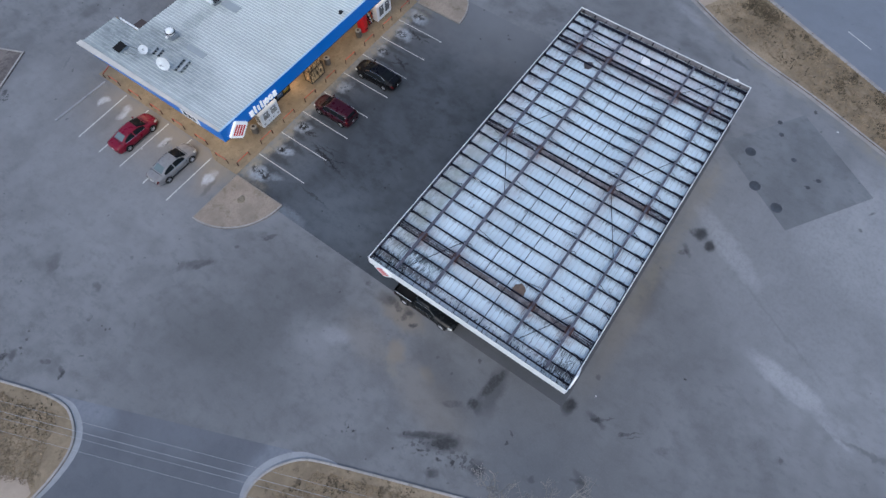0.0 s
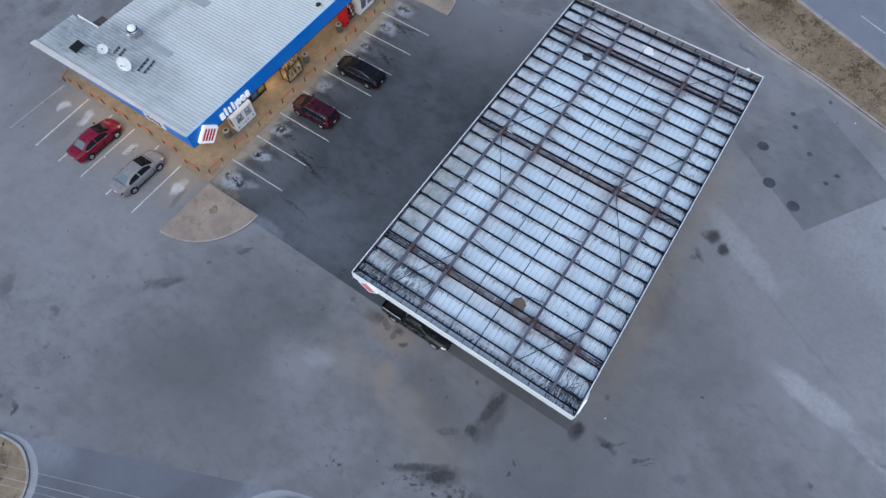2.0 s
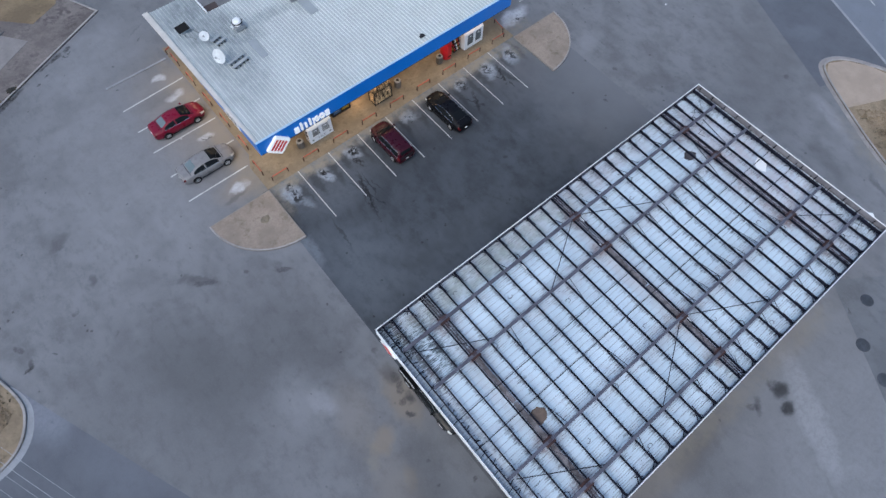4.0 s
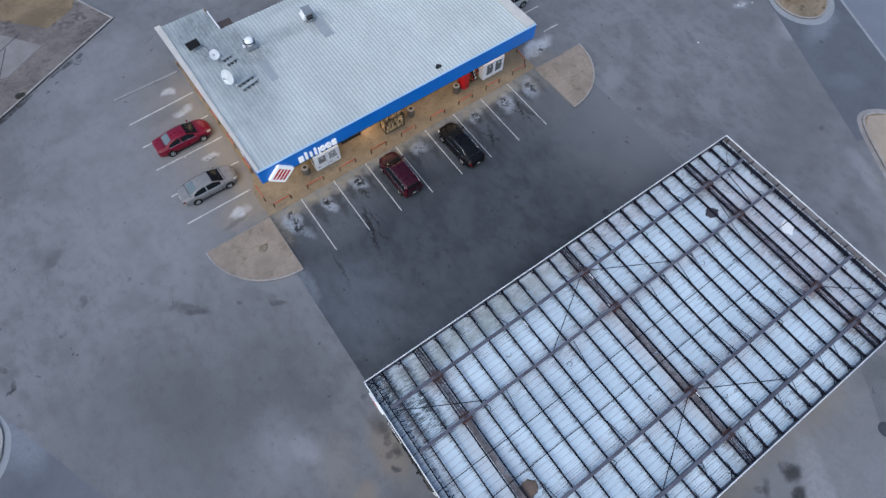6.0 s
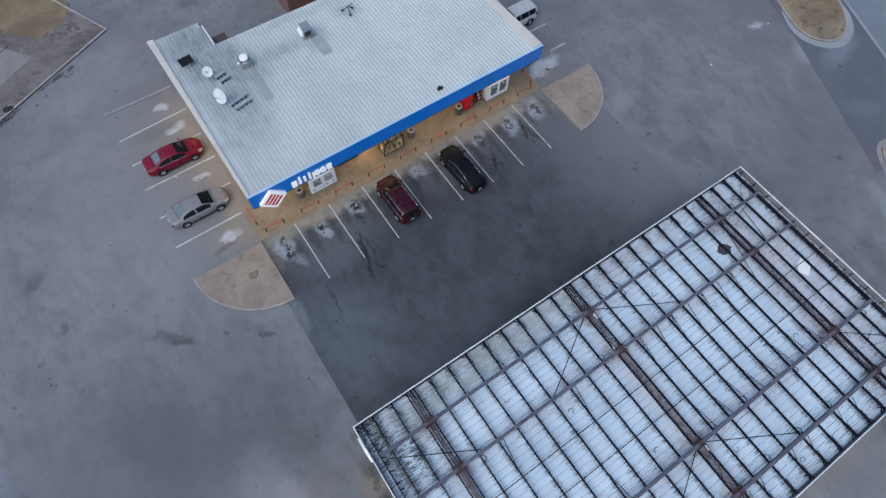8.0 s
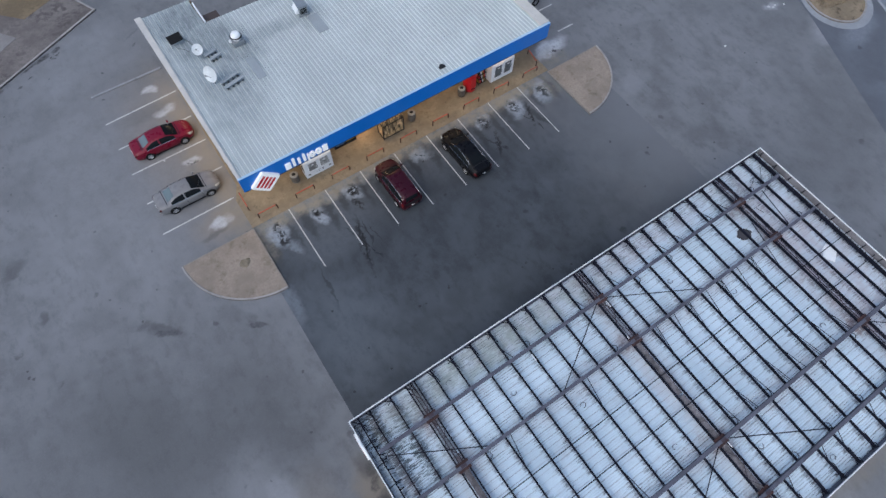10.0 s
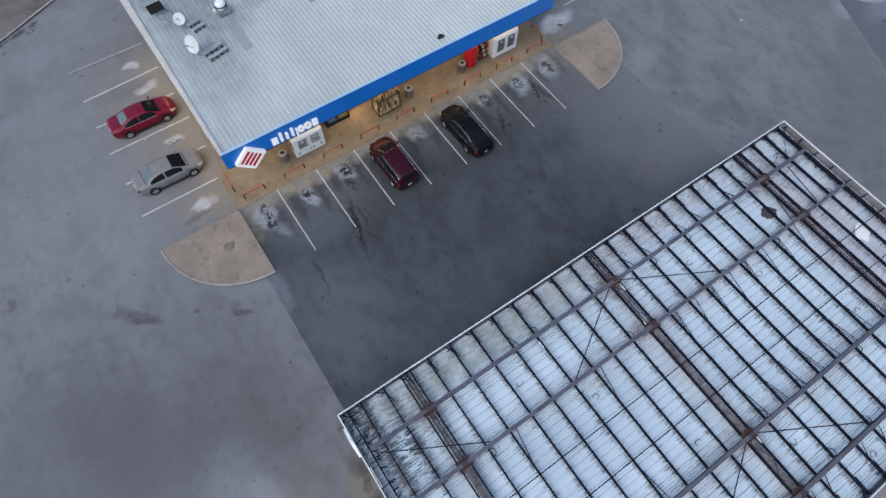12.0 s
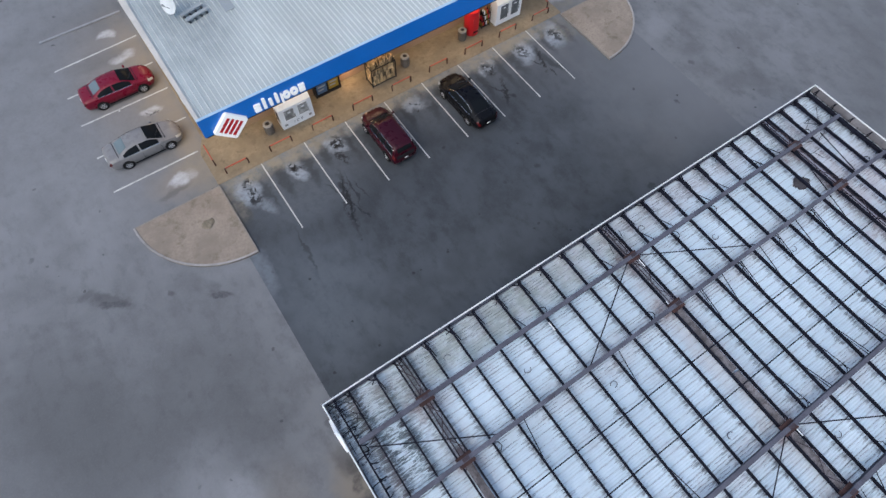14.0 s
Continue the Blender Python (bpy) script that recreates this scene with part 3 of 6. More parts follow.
purlin_mat = surface("dark_primed_steel", (0.013, 0.014, 0.024), 0.8, 0.0, var=0.35, dirt=(0.020, 0.016, 0.021), dirt_amount=0.4)
rust_mat = surface("rusty_girder_steel", (0.072, 0.058, 0.070), 0.85, 0.0, var=0.4, broad=0.9, dirt=(0.055, 0.034, 0.034), dirt_amount=0.8)
joint_mat = surface("red_rusted_plate", (0.070, 0.034, 0.032), 0.9, 0.0, var=0.4, broad=1.5)
plate_mat = surface("stained_grey_plate", (0.20, 0.185, 0.192), 0.85, 0.0, var=0.6, broad=1.8, dirt=(0.055, 0.038, 0.038), dirt_amount=0.9)
backing_mat = surface("dirty_pale_sheet", (0.22, 0.21, 0.225), 0.8, var=0.3, dirt=(0.11, 0.10, 0.11), dirt_amount=0.8)
cover_mat = surface("worn_steel_cover", (0.052, 0.058, 0.070), 0.7, 0.1, var=0.35, broad=1.2)
panel_mat = surface("faded_picture_panel", (0.34, 0.34, 0.33), 0.5, var=0.6, broad=3.0)
dark_panel = surface("dark_picture_panel", (0.13, 0.14, 0.15), 0.5, var=0.4, broad=3.0)
wood_mat = surface("split_firewood", (0.46, 0.33, 0.18), 0.9, var=0.5, broad=4.0, rnd=0.9)
bin_mat = surface("brown_aggregate", (0.145, 0.122, 0.10), 0.95, var=0.35, fine=30.0, bump=0.4)
concrete_mat = surface("grey_concrete", (0.30, 0.285, 0.265), 0.9, var=0.2)
glass_mat = surface("tinted_glass", (0.010, 0.012, 0.014), 0.12, var=0.1, bump=0.0)
glass_mat.node_tree.nodes["Principled BSDF"].inputs["IOR"].default_value = 1.12
# pale base colour paints the sky mirrored in the rear windows
pale_glass = surface("sky_toned_glass", (0.12, 0.15, 0.155), 0.08, var=0.1, bump=0.0, coat=0.5)
tyre_mat = surface("tyre_rubber", (0.016, 0.016, 0.017), 0.85, var=0.2)
rim_mat = surface("alloy_rim", (0.45, 0.45, 0.47), 0.4, 0.1, var=0.1, bump=0.0)
chrome_mat = surface("bright_trim", (0.6, 0.6, 0.62), 0.2, 0.9, var=0.05, bump=0.0)
lamp_clear = surface("headlamp_lens", (0.5, 0.5, 0.48), 0.15, var=0.05, bump=0.0)
lamp_red = surface("tail_lamp_lens", (0.085, 0.006, 0.008), 0.2, var=0.05, bump=0.0)
maroon_wall = surface("red_brown_block", (0.17, 0.085, 0.08), 0.9, var=0.2)
brown_sheet = surface("brown_sheet", (0.075, 0.055, 0.052), 0.9, var=0.2)
bark_mat = surface("pale_bark", (0.27, 0.25, 0.235), 0.95, var=0.25)
wire_mat = surface("weathered_cable", (0.34, 0.35, 0.37), 0.6, 0.3, var=0.1, bump=0.0)
pole_mat = surface("utility_pole_wood", (0.13, 0.10, 0.075), 0.95, var=0.25)
yellow_mat = surface("yellow_poster", (0.30, 0.20, 0.02), 0.5, var=0.1)
poster_blue = surface("blue_poster", (0.06, 0.12, 0.22), 0.5, var=0.1)
leaf_mat = surface("dead_leaf_drift", (0.185, 0.155, 0.115), 1.0, var=0.4, fine=9.0, bump=0.6)
debris_mat = surface("brown_leaf_debris", (0.20, 0.145, 0.115), 1.0, var=0.3, bump=0.6)
soot_mat = surface("dark_leaf_debris", (0.055, 0.053, 0.062), 1.0, var=0.4, bump=0.6)


def paint(name, col, rough=0.3, gloss=0.25):
    m = surface(name, col, rough, 0.0, var=0.03, broad=0.8, fine=2.0, bump=0.0, coat=0.04)
    m.node_tree.nodes["Principled BSDF"].inputs["Specular IOR Level"].default_value = gloss
    return m


def deck_material():
    """White deck sheets with dark run-off streaks along them, painted seam and rib shading, and mildew at the worn end.
    """
    m, nt, b = nodes_of("white_deck_sheet")
    co = world_coord(nt)
    long = noise_tex(nt, co, 1.0, 5, 0.65, (0.3, 13.0, 1.0))
    broad = noise_tex(nt, co, 0.25, 4, 0.6)
    c = mix(nt, ramp(nt, broad, 0.3, 0.7), (0.515, 0.615, 0.69), (0.625, 0.73, 0.81))
    c = mix(nt, ramp(nt, long, 0.5, 0.72, 0, 0.12), c, (0.24, 0.25, 0.28))
    c = mix(nt, ramp(nt, noise_tex(nt, co, 0.7, 5, 0.7), 0.5, 0.75, 0, 0.4), c, (0.40, 0.39, 0.44))
    wc = warped(nt, co, 0.9, 1.6)
    edge = [(-3.0, -12.2, 2.2, 1.5, 0, 0.95), (-2.2, -14.6, 1.8, 1.9, 0, 0.85), (-0.6, -12.2, 2.8, 0.9, 0, 0.8), (0.0, -13.6, 0.9, 3.0, 0, 0.6), (12.2, -12.6, 1.0, 1.3, 0, 0.75),
            (24.5, -12.8, 1.8, 1.5, 0, 0.6), (-3.0, -27.3, 1.6, 1.3, 0, 0.85), (5.0, -11.9, 6.5, 0.6, 0, 0.5), (18.0, -11.9, 6.5, 0.6, 0, 0.5), (-3.4, -20.0, 0.7, 7.0, 0, 0.35)]
    edge += [(12.3, -27.2, 1.2, 1.2, 0, 0.5), (27.8, -13.0, 1.2, 1.6, 0, 0.6), (24.5, -27.0, 2.0, 1.3, 0, 0.6), (27.8, -26.0, 1.0, 2.0, 0, 0.55), (12.25, -13.6, 0.55, 2.6, 0, 0.7), (24.45, -19.6, 0.7, 9.0, 0, 0.85), (0.05, -25.0, 0.6, 3.5, 0, 0.75), (28.3, -19.5, 0.5, 9.0, 0, 0.6)]
    sep = nt.nodes.new("ShaderNodeSeparateXYZ")
    nt.links.new(warped(nt, co, 3.0, 0.10), sep.inputs[0])
    bay = math_node(nt, "FRACT", math_node(nt, "DIVIDE", math_node(nt, "ADD", sep.outputs["X"], 5 * 1.3574 - 0.02), 1.3574))
    off = math_node(nt, "ABSOLUTE", math_node(nt, "SUBTRACT", bay, 0.5))
    grime = math_node(nt, "MULTIPLY", ramp(nt, off, 0.34, 0.48), ramp(nt, noise_tex(nt, co, 1.6, 5, 0.7, (1.0, 3.0, 1.0)), 0.42, 0.66, 0, 0.75))
    c = mix(nt, grime, c, (0.10, 0.095, 0.11))
    # soft dark lines at the seams: seam shading and grime put into the colour
    seam = math_node(nt, "FRACT", math_node(nt, "DIVIDE", math_node(nt, "ADD", sep.outputs["Y"], 28.22 + 0.10), 0.41366))
    fold = math_node(nt, "ABSOLUTE", math_node(nt, "SUBTRACT", seam, 0.25))
    c = mix(nt, math_node(nt, "MULTIPLY", ramp(nt, fold, 0.11, 0.05), ramp(nt, noise_tex(nt, co, 0.8, 4, 0.7), 0.35, 0.62, 0.04, 0.2)), c, (0.19, 0.20, 0.23))
    # fine lines that paint the ribs' shade together with dirt
    rib = math_node(nt, "ABSOLUTE", math_node(nt, "SUBTRACT", math_node(nt, "FRACT", math_node(nt, "DIVIDE", sep.outputs["Y"], 0.1379)), 0.5))
    c = mix(nt, math_node(nt, "MULTIPLY", ramp(nt, rib, 0.22, 0.1), ramp(nt, noise_tex(nt, co, 0.55, 5, 0.7), 0.45, 0.66, 0.0, 0.2)), c, (0.2, 0.205, 0.225))
    speck = math_node(nt, "ADD", noise_tex(nt, co, 3.0, 6, 0.8, (0.55, 2.6, 1.0)), math_node(nt, "MULTIPLY", off, 0.22))
    c = mix(nt, math_node(nt, "MULTIPLY", blobs(nt, wc, edge), ramp(nt, speck, 0.50, 0.59)), c, (0.014, 0.028, 0.034))
    tooth = ramp(nt, noise_tex(nt, co, 1.0, 3, 0.6, (0.35, 12.0, 1.0)), 0.42, 0.72, 0.0, 0.34)
    drip = ramp(nt, math_node(nt, "ADD", off, tooth), 0.50, 0.56)
    worn = math_node(nt, "MAXIMUM", ramp(nt, noise_tex(nt, co, 0.3, 4, 0.6), 0.36, 0.66, 0.12, 0.62), blobs(nt, wc, [(-2.6, -14.0, 3.0, 5.0, 0, 1.0), (-2.8, -27.0, 2.2, 2.2, 0, 0.9), (8.0, -12.2, 16.0, 1.2, 0, 0.75), (26.6, -19.5, 2.6, 10.0, 0, 0.8)]))
    c = mix(nt, math_node(nt, "MULTIPLY", drip, worn), c, (0.055, 0.055, 0.068))
    # thin sharp line, again painting the shading of each seam
    c = mix(nt, math_node(nt, "MULTIPLY", ramp(nt, fold, 0.05, 0.02), ramp(nt, noise_tex(nt, co, 0.5, 4, 0.7), 0.38, 0.62, 0.12, 0.5)), c, (0.13, 0.14, 0.17))
    # dusty pink-grey film round the girders and at the far end
    film = [(0.0, -19.5, 1.2, 9.5, 0, 0.25), (12.25, -19.5, 1.1, 9.5, 0, 0.4), (26.0, -19.5, 3.2, 9.5, 0, 0.75), (14.0, -16.6, 14.0, 0.8, 0, 0.32), (14.0, -23.2, 14.0, 0.8, 0, 0.32), (10.0, -12.0, 18.0, 1.1, 0, 0.5), (-3.2, -19.5, 1.0, 9.0, 0, 0.3)]
    haze = math_node(nt, "MULTIPLY", blobs(nt, wc, film), ramp(nt, noise_tex(nt, co, 0.9, 5, 0.7), 0.3, 0.65, 0.3, 1.0))
    c = mix(nt, haze, c, (0.47, 0.43, 0.46))
    # rust washed down round the girder joints, greenish dirt along the first row of bays
    rust = blobs(nt, wc, [(gx, gy, 1.0, 0.75, 0, 0.7) for gx in (0.02, 12.25, 24.45) for gy in (-13.42, -16.47, -23.22, -26.32)])
    c = mix(nt, math_node(nt, "MULTIPLY", rust, ramp(nt, noise_tex(nt, co, 1.8, 5, 0.75), 0.38, 0.62, 0.2, 1.0)), c, (0.20, 0.125, 0.125))
    green = math_node(nt, "MULTIPLY", blobs(nt, wc, [(5.5, -12.3, 9.5, 1.25, 0, 0.7)]), ramp(nt, noise_tex(nt, co, 1.2, 5, 0.7), 0.36, 0.62, 0.3, 1.0))
    c = mix(nt, green, c, (0.29, 0.335, 0.31))
    # thin black run-off dashes along the ribs, thickest beside the purlins and beams
    near = math_node(nt, "MAXIMUM", ramp(nt, off, 0.33, 0.49), blobs(nt, co, [(10.0, yb, 40.0, 1.1, 0, 0.9) for yb in (-13.4, -16.5, -23.2, -26.3, -11.4, -28.0)]))
    dash = math_node(nt, "MULTIPLY", ramp(nt, rib, 0.13, 0.07), ramp(nt, noise_tex(nt, co, 1.0, 4, 0.7, (1.6, 7.0, 1.0)), 0.47, 0.57))
    c = mix(nt, math_node(nt, "MULTIPLY", math_node(nt, "MULTIPLY", dash, near), 0.72), c, (0.045, 0.042, 0.055))
    nt.links.new(c, b.inputs["Base Color"])
    b.inputs["Roughness"].default_value = 0.6
    bump_to(nt, b, long, 0.1, 0.01)
    return m


deck_mat = deck_material()


for dull in (purlin_mat, steel_mat, rust_mat, plate_mat, tyre_mat, dark_metal, deck_mat, grass_mat, gravel_mat, walk_mat):
    dull.node_tree.nodes["Principled BSDF"].inputs["Specular IOR Level"].default_value = 0.12

# ---- mesh helpers ----
def thing(name, label, category, group="", at=None, kind=""):
    ob = new(name)
    ob.empty_display_size = 0.3
    if at is not None:
        ob.matrix_basis = at
    return tagged(ob, label, category, group, kind)


def to_mesh(name, bm, material, smooth=0):
    me = bpy.data.meshes.new(name)
    bmesh.ops.recalc_face_normals(bm, faces=bm.faces[:])
    bm.to_mesh(me)
    bm.free()
    me.materials.append(material)
    if smooth:
        for p in me.polygons:
            p.use_smooth = True
        me.set_sharp_from_angle(angle=radians(smooth))
    return me


def part(name, bm, material, parent=None, label="", smooth=0, at=None):
    ob = new(name, bm if isinstance(bm, bpy.types.Mesh) else to_mesh(name, bm, material, smooth))
    if parent is not None:
        ob.parent = parent
    if at is not None:
        ob.matrix_basis = at
    if label:
        ob["label"] = label
    return ob


def box(x0, y0, z0, x1, y1, z1, bevel=0.0, bm=None):
    own = bm is None
    bm = bm or bmesh.new()
    vs = [bm.verts.new(p) for p in ((x0, y0, z0), (x1, y0, z0), (x1, y1, z0), (x0, y1, z0), (x0, y0, z1), (x1, y0, z1), (x1, y1, z1), (x0, y1, z1))]
    for f in ((3, 2, 1, 0), (4, 5, 6, 7), (0, 1, 5, 4), (1, 2, 6, 5), (2, 3, 7, 6), (3, 0, 4, 7)):
        bm.faces.new([vs[i] for i in f])
    if bevel and own:
        bmesh.ops.bevel(bm, geom=bm.edges[:], offset=bevel, segments=2, affect="EDGES", profile=0.5)
    return bm


def loft(rings, cap=True, bm=None, closed=True):
    bm = bm or bmesh.new()
    rows = [[bm.verts.new(p) for p in r] for r in rings]
    n = len(rows[0])
    for a, b in zip(rows, rows[1:]):
        for i in range(n if closed else n - 1):
            j = (i + 1) % n
            bm.faces.new((a[i], a[j], b[j], b[i]))
    if cap:
        bm.faces.new(rows[0][::-1])
        bm.faces.new(rows[-1])
    return bm


def tube(points, r, sides=8, bm=None, r_end=None):
    """A round bar along points."""
    pts = [Vector(p) for p in points]
    rings = []
    for i, p in enumerate(pts):
        d = (pts[min(i + 1, len(pts) - 1)] - pts[max(i - 1, 0)]).normalized()
        u = d.orthogonal().normalized() if abs(d.z) > 0.9 else d.cross(Vector((0, 0, 1))).normalized()
        v = d.cross(u)
        rr = r if r_end is None else r + (r_end - r) * i / max(1, len(pts) - 1)
        rings.append([p + rr * (math.cos(2 * math.pi * k / sides) * u + math.sin(2 * math.pi * k / sides) * v) for k in range(sides)])
    return loft(rings, True, bm)


def lathe(profile, sides=20, bm=None, centre=(0, 0, 0)):
    """Turned round z from (radius, height) pairs."""
    cx, cy, cz = centre
    return loft([[(cx + r * math.cos(2 * math.pi * k / sides), cy + r * math.sin(2 * math.pi * k / sides), cz + h) for k in range(sides)] for r, h in profile], True, bm)


def slab(outline, z0, z1, bm=None):
    """A flat slab with a straight-sided outline."""
    return loft([[(x, y, z0) for x, y in outline], [(x, y, z1) for x, y in outline]], True, bm)


def ibeam(p, q, width, depth, web=0.02, flange=0.025, bm=None):
    """An I-section from p to q, whose top is at their height."""
    p, q = Vector(p), Vector(q)
    s = (q - p).normalized().cross(Vector((0, 0, 1))).normalized()
    w, k = width / 2, web / 2
    prof = [(-w, 0), (w, 0), (w, -flange), (k, -flange), (k, flange - depth), (w, flange - depth), (w, -depth), (-w, -depth), (-w, flange - depth), (-k, flange - depth), (-k, -flange), (-w, -flange)]
    return loft([[e + s * a + Vector((0, 0, b)) for a, b in prof] for e in (p, q)], True, bm)


def sweep(points, profile, closed=False, bm=None):
    """A profile of (offset to the left, height) along a path of (x, y)."""
    pts = [Vector((x, y, 0)) for x, y in points]
    n, rings = len(pts), []
    for i, p in enumerate(pts):
        a = pts[(i - 1) % n] if closed or i else None
        b = pts[(i + 1) % n] if closed or i < n - 1 else None
        d1 = (p - a).normalized() if a is not None else None
        d2 = (b - p).normalized() if b is not None else None
        n1 = Vector((-d1.y, d1.x, 0)) if d1 else None
        n2 = Vector((-d2.y, d2.x, 0)) if d2 else None
        if n1 is None:
            side = n2
        elif n2 is None:
            side = n1
        else:
            side = (n1 + n2) / max(0.3, 1 + n1.dot(n2))
        rings.append([p + side * o + Vector((0, 0, h)) for o, h in profile])
    if closed:
        rings.append(rings[0])
    return loft(rings, not closed, bm)


def arc(cx, cy, r, a0, a1, n=14):
    return [(cx + r * math.cos(radians(a0 + (a1 - a0) * k / n)), cy + r * math.sin(radians(a0 + (a1 - a0) * k / n))) for k in range(n + 1)]


KERB = [(0, -0.05), (0, 0.13), (0.03, 0.15), (0.15, 0.15), (0.18, 0.13), (0.18, -0.05)]


THIN_KERB = [(0, -0.05), (0, 0.13), (0.02, 0.145), (0.11, 0.145), (0.13, 0.13), (0.13, -0.05)]


def set_piece(name, bm, material, label, smooth=0, kind="structure"):
    return tagged(part(name, bm, material, None, "", smooth), label, name.split("_")[-1] if kind == "structure" else "grass", "", kind)


# ---- ground ----
set_piece("ground", slab([(-900, -900), (900, -900), (900, 900), (-900, 900)], -0.5, 0.0), lot_mat, "worn grey asphalt forecourt with stains and tyre streaks")
set_piece("pavement_dark", slab([(-3.6, -13.5), (28.0, -13.5), (28.0, 5.6), (-3.45, 5.6)], -0.1, 0.004), seal_mat, "darker sealed asphalt between store and fuel canopy")
set_piece("pavement_pump_slab", slab([(-3.6, -28.9), (28.9, -28.9), (28.9, -13.6), (-3.6, -13.6)], -0.1, 0.004), slab_mat, "grey concrete slab under the fuel canopy, darkened in colour for the canopy's shade")
PU, PV, P0 = Vector((0.56, 0.83)), Vector((0.83, -0.56)), Vector((20.8, -37.2))
set_piece("pavement_tank_pad", slab([tuple(P0), tuple(P0 + PV * 9.5), tuple(P0 + PV * 9.5 + PU * 10), tuple(P0 + PU * 10)], -0.1, 0.006), pad_mat, "dark concrete pad over underground fuel tanks")
set_piece("road_driveway_west", slab([(-24.4, 1.3), (-16.9, -16.3), (-24.0, -60), (-60, -60), (-60, 60), (-46, 53)], -0.1, 0.005), drive_mat, "darker asphalt driveway and street beside the lot")
set_piece("road_driveway_east", slab([(49.0, -3.0), (42.6, -17.0), (50.0, -20.0), (62, 5), (53, 8)], -0.1, 0.005), drive_mat, "darker asphalt driveway leading out to the street")
d = Vector((0.389, 0.921))
e0 = Vector((47.45, -25.6))
e1, e2 = e0 - d * 90, e0 + d * 120
set_piece("road_east", slab([tuple(e1), (e1.x + 28, e1.y - 12), (e2.x + 28, e2.y - 12), tuple(e2)], -0.1, 0.009), road_mat, "grey asphalt street with a dashed lane line")
bm = bmesh.new()
for k in range(-8, 9):
    a = Vector((46.84, -36.84)) + d * 12.2 * k
    b = a + d * 3.0
    s = Vector((d.y, -d.x)) * 0.06
    slab([tuple(a - s), tuple(a + s), tuple(b + s), tuple(b - s)], 0.005, 0.014, bm)
set_piece("road_edge_strip", sweep([tuple(e0 + d * 4), tuple(e0 + d * 60)], [(-0.16, -0.02), (-0.16, 0.018), (0.10, 0.018), (0.10, -0.02)]), gutter_mat, "pale concrete strip along the street edge")
set_piece("road_lane_dashes", bm, line_mat, "pale dashed lane line on the street")


def rounded(path, n=5):
    """The path with its corners drawn out into a smooth curve."""
    p = [Vector(q) for q in path]
    out = [path[0]]
    for i in range(len(p) - 1):
        p0, p1, p2, p3 = p[max(0, i - 1)], p[i], p[i + 1], p[min(len(p) - 1, i + 2)]
        if (p2 - p1).length > 9:
            out.append(tuple(p2))
            continue
        t0 = (p2 - p0) * 0.5 if (p1 - p0).length < 9 else (p2 - p1) * 0.9
        t1 = (p3 - p1) * 0.5 if (p3 - p2).length < 9 else (p2 - p1) * 0.9
        for k in range(1, n + 1):
            u = k / n
            q = p1 * (2 * u ** 3 - 3 * u * u + 1) + t0 * (u ** 3 - 2 * u * u + u) + p2 * (3 * u * u - 2 * u ** 3) + t1 * (u ** 3 - u * u)
            out.append(tuple(q))
    return out


def island(name, outline, kerb_path, fill, label, gutter=None, wide=0.55):
    """A raised bed with a kerb whose path runs with the bed on its left; gutter: the stretch of the path that has a gutter."""
    set_piece(name, slab(outline, -0.1, 0.10), fill, label)
    set_piece(name.replace("verge", "kerb").replace("planting", "kerb"), sweep(kerb_path, KERB if "verge" in name else THIN_KERB), kerb_mat, "weathered pale concrete kerb", 30)
    if gutter:
        n = len(gutter) - 1
        bm = bmesh.new()
        rings = []
        for i, (x, y) in enumerate(gutter):
            a = Vector(gutter[min(n, i + 1)]) - Vector(gutter[max(0, i - 1)])
            side = Vector((a.y, -a.x)).normalized() * (0.08 + wide * math.sin(math.pi * i / n) ** 0.6)
            rings.append([(x + side.x, y + side.y, -0.03), (x + side.x, y + side.y, 0.012), (x - side.x * 0.05, y - side.y * 0.05, 0.016), (x - side.x * 0.05, y - side.y * 0.05, -0.03)])
        set_piece(name + "_gutter", loft(rings, True, bm), gutter_mat, "pale concrete gutter strip along the kerb")


a_path = [(-44.0, 53.0), (-26.69, 6.94), (-25.45, 3.6), (-25.0, 1.5), (-25.25, 0.2), (-26.0, -1.0), (-27.2, -1.75), (-29.2, -2.1), (-31.5, -2.1)]
a_path = rounded(a_path)
island("verge_northwest", a_path + [(-50.0, 45.0)], a_path[::-1], grass_mat, "strip of dry brown grass beside the driveway", a_path[:6:-1], 0.42)
set_piece("pavement_sand_corner", slab([(-34.0, 3.0), (-30.8, 1.2), (-29.9, -0.7), (-30.3, -1.7), (-34.0, -1.7)], 0.0, 0.115), apron_mat, "pale sandy concrete corner in the grass strip")
b_path = [(-26.0, -16.0), (-22.4, -14.1), (-21.2, -13.75), (-20.0, -13.9), (-18.9, -14.4), (-17.8, -15.3), (-17.0, -16.6), (-15.47, -20.3), (-13.02, -26.4), (1.0, -60.7)]
b_path = rounded(b_path)
island("verge_southwest", b_path + [(-12.0, -60.0)], b_path[::-1], grass_mat, "strip of dry brown grass along the lot", b_path[32:3:-1], 0.5)
c_path = [(20.0, -84.0), (34.08, -42.3), (37.0, -33.8), (38.5, -28.3), (40.2, -23.9), (42.4, -19.6), (44.3, -16.4), (45.6, -15.6), (47.3, -16.5), (48.6, -18.6), (49.2, -21.0), (47.4, -25.9), (41.37, -40.0), (25.0, -78.8)]
c_path = rounded(c_path)
island("verge_east", c_path, c_path[::-1], grass_mat, "strip of dry brown grass between lot and street", [p for p in c_path if p[1] > -23.0][::-1], 0.35)
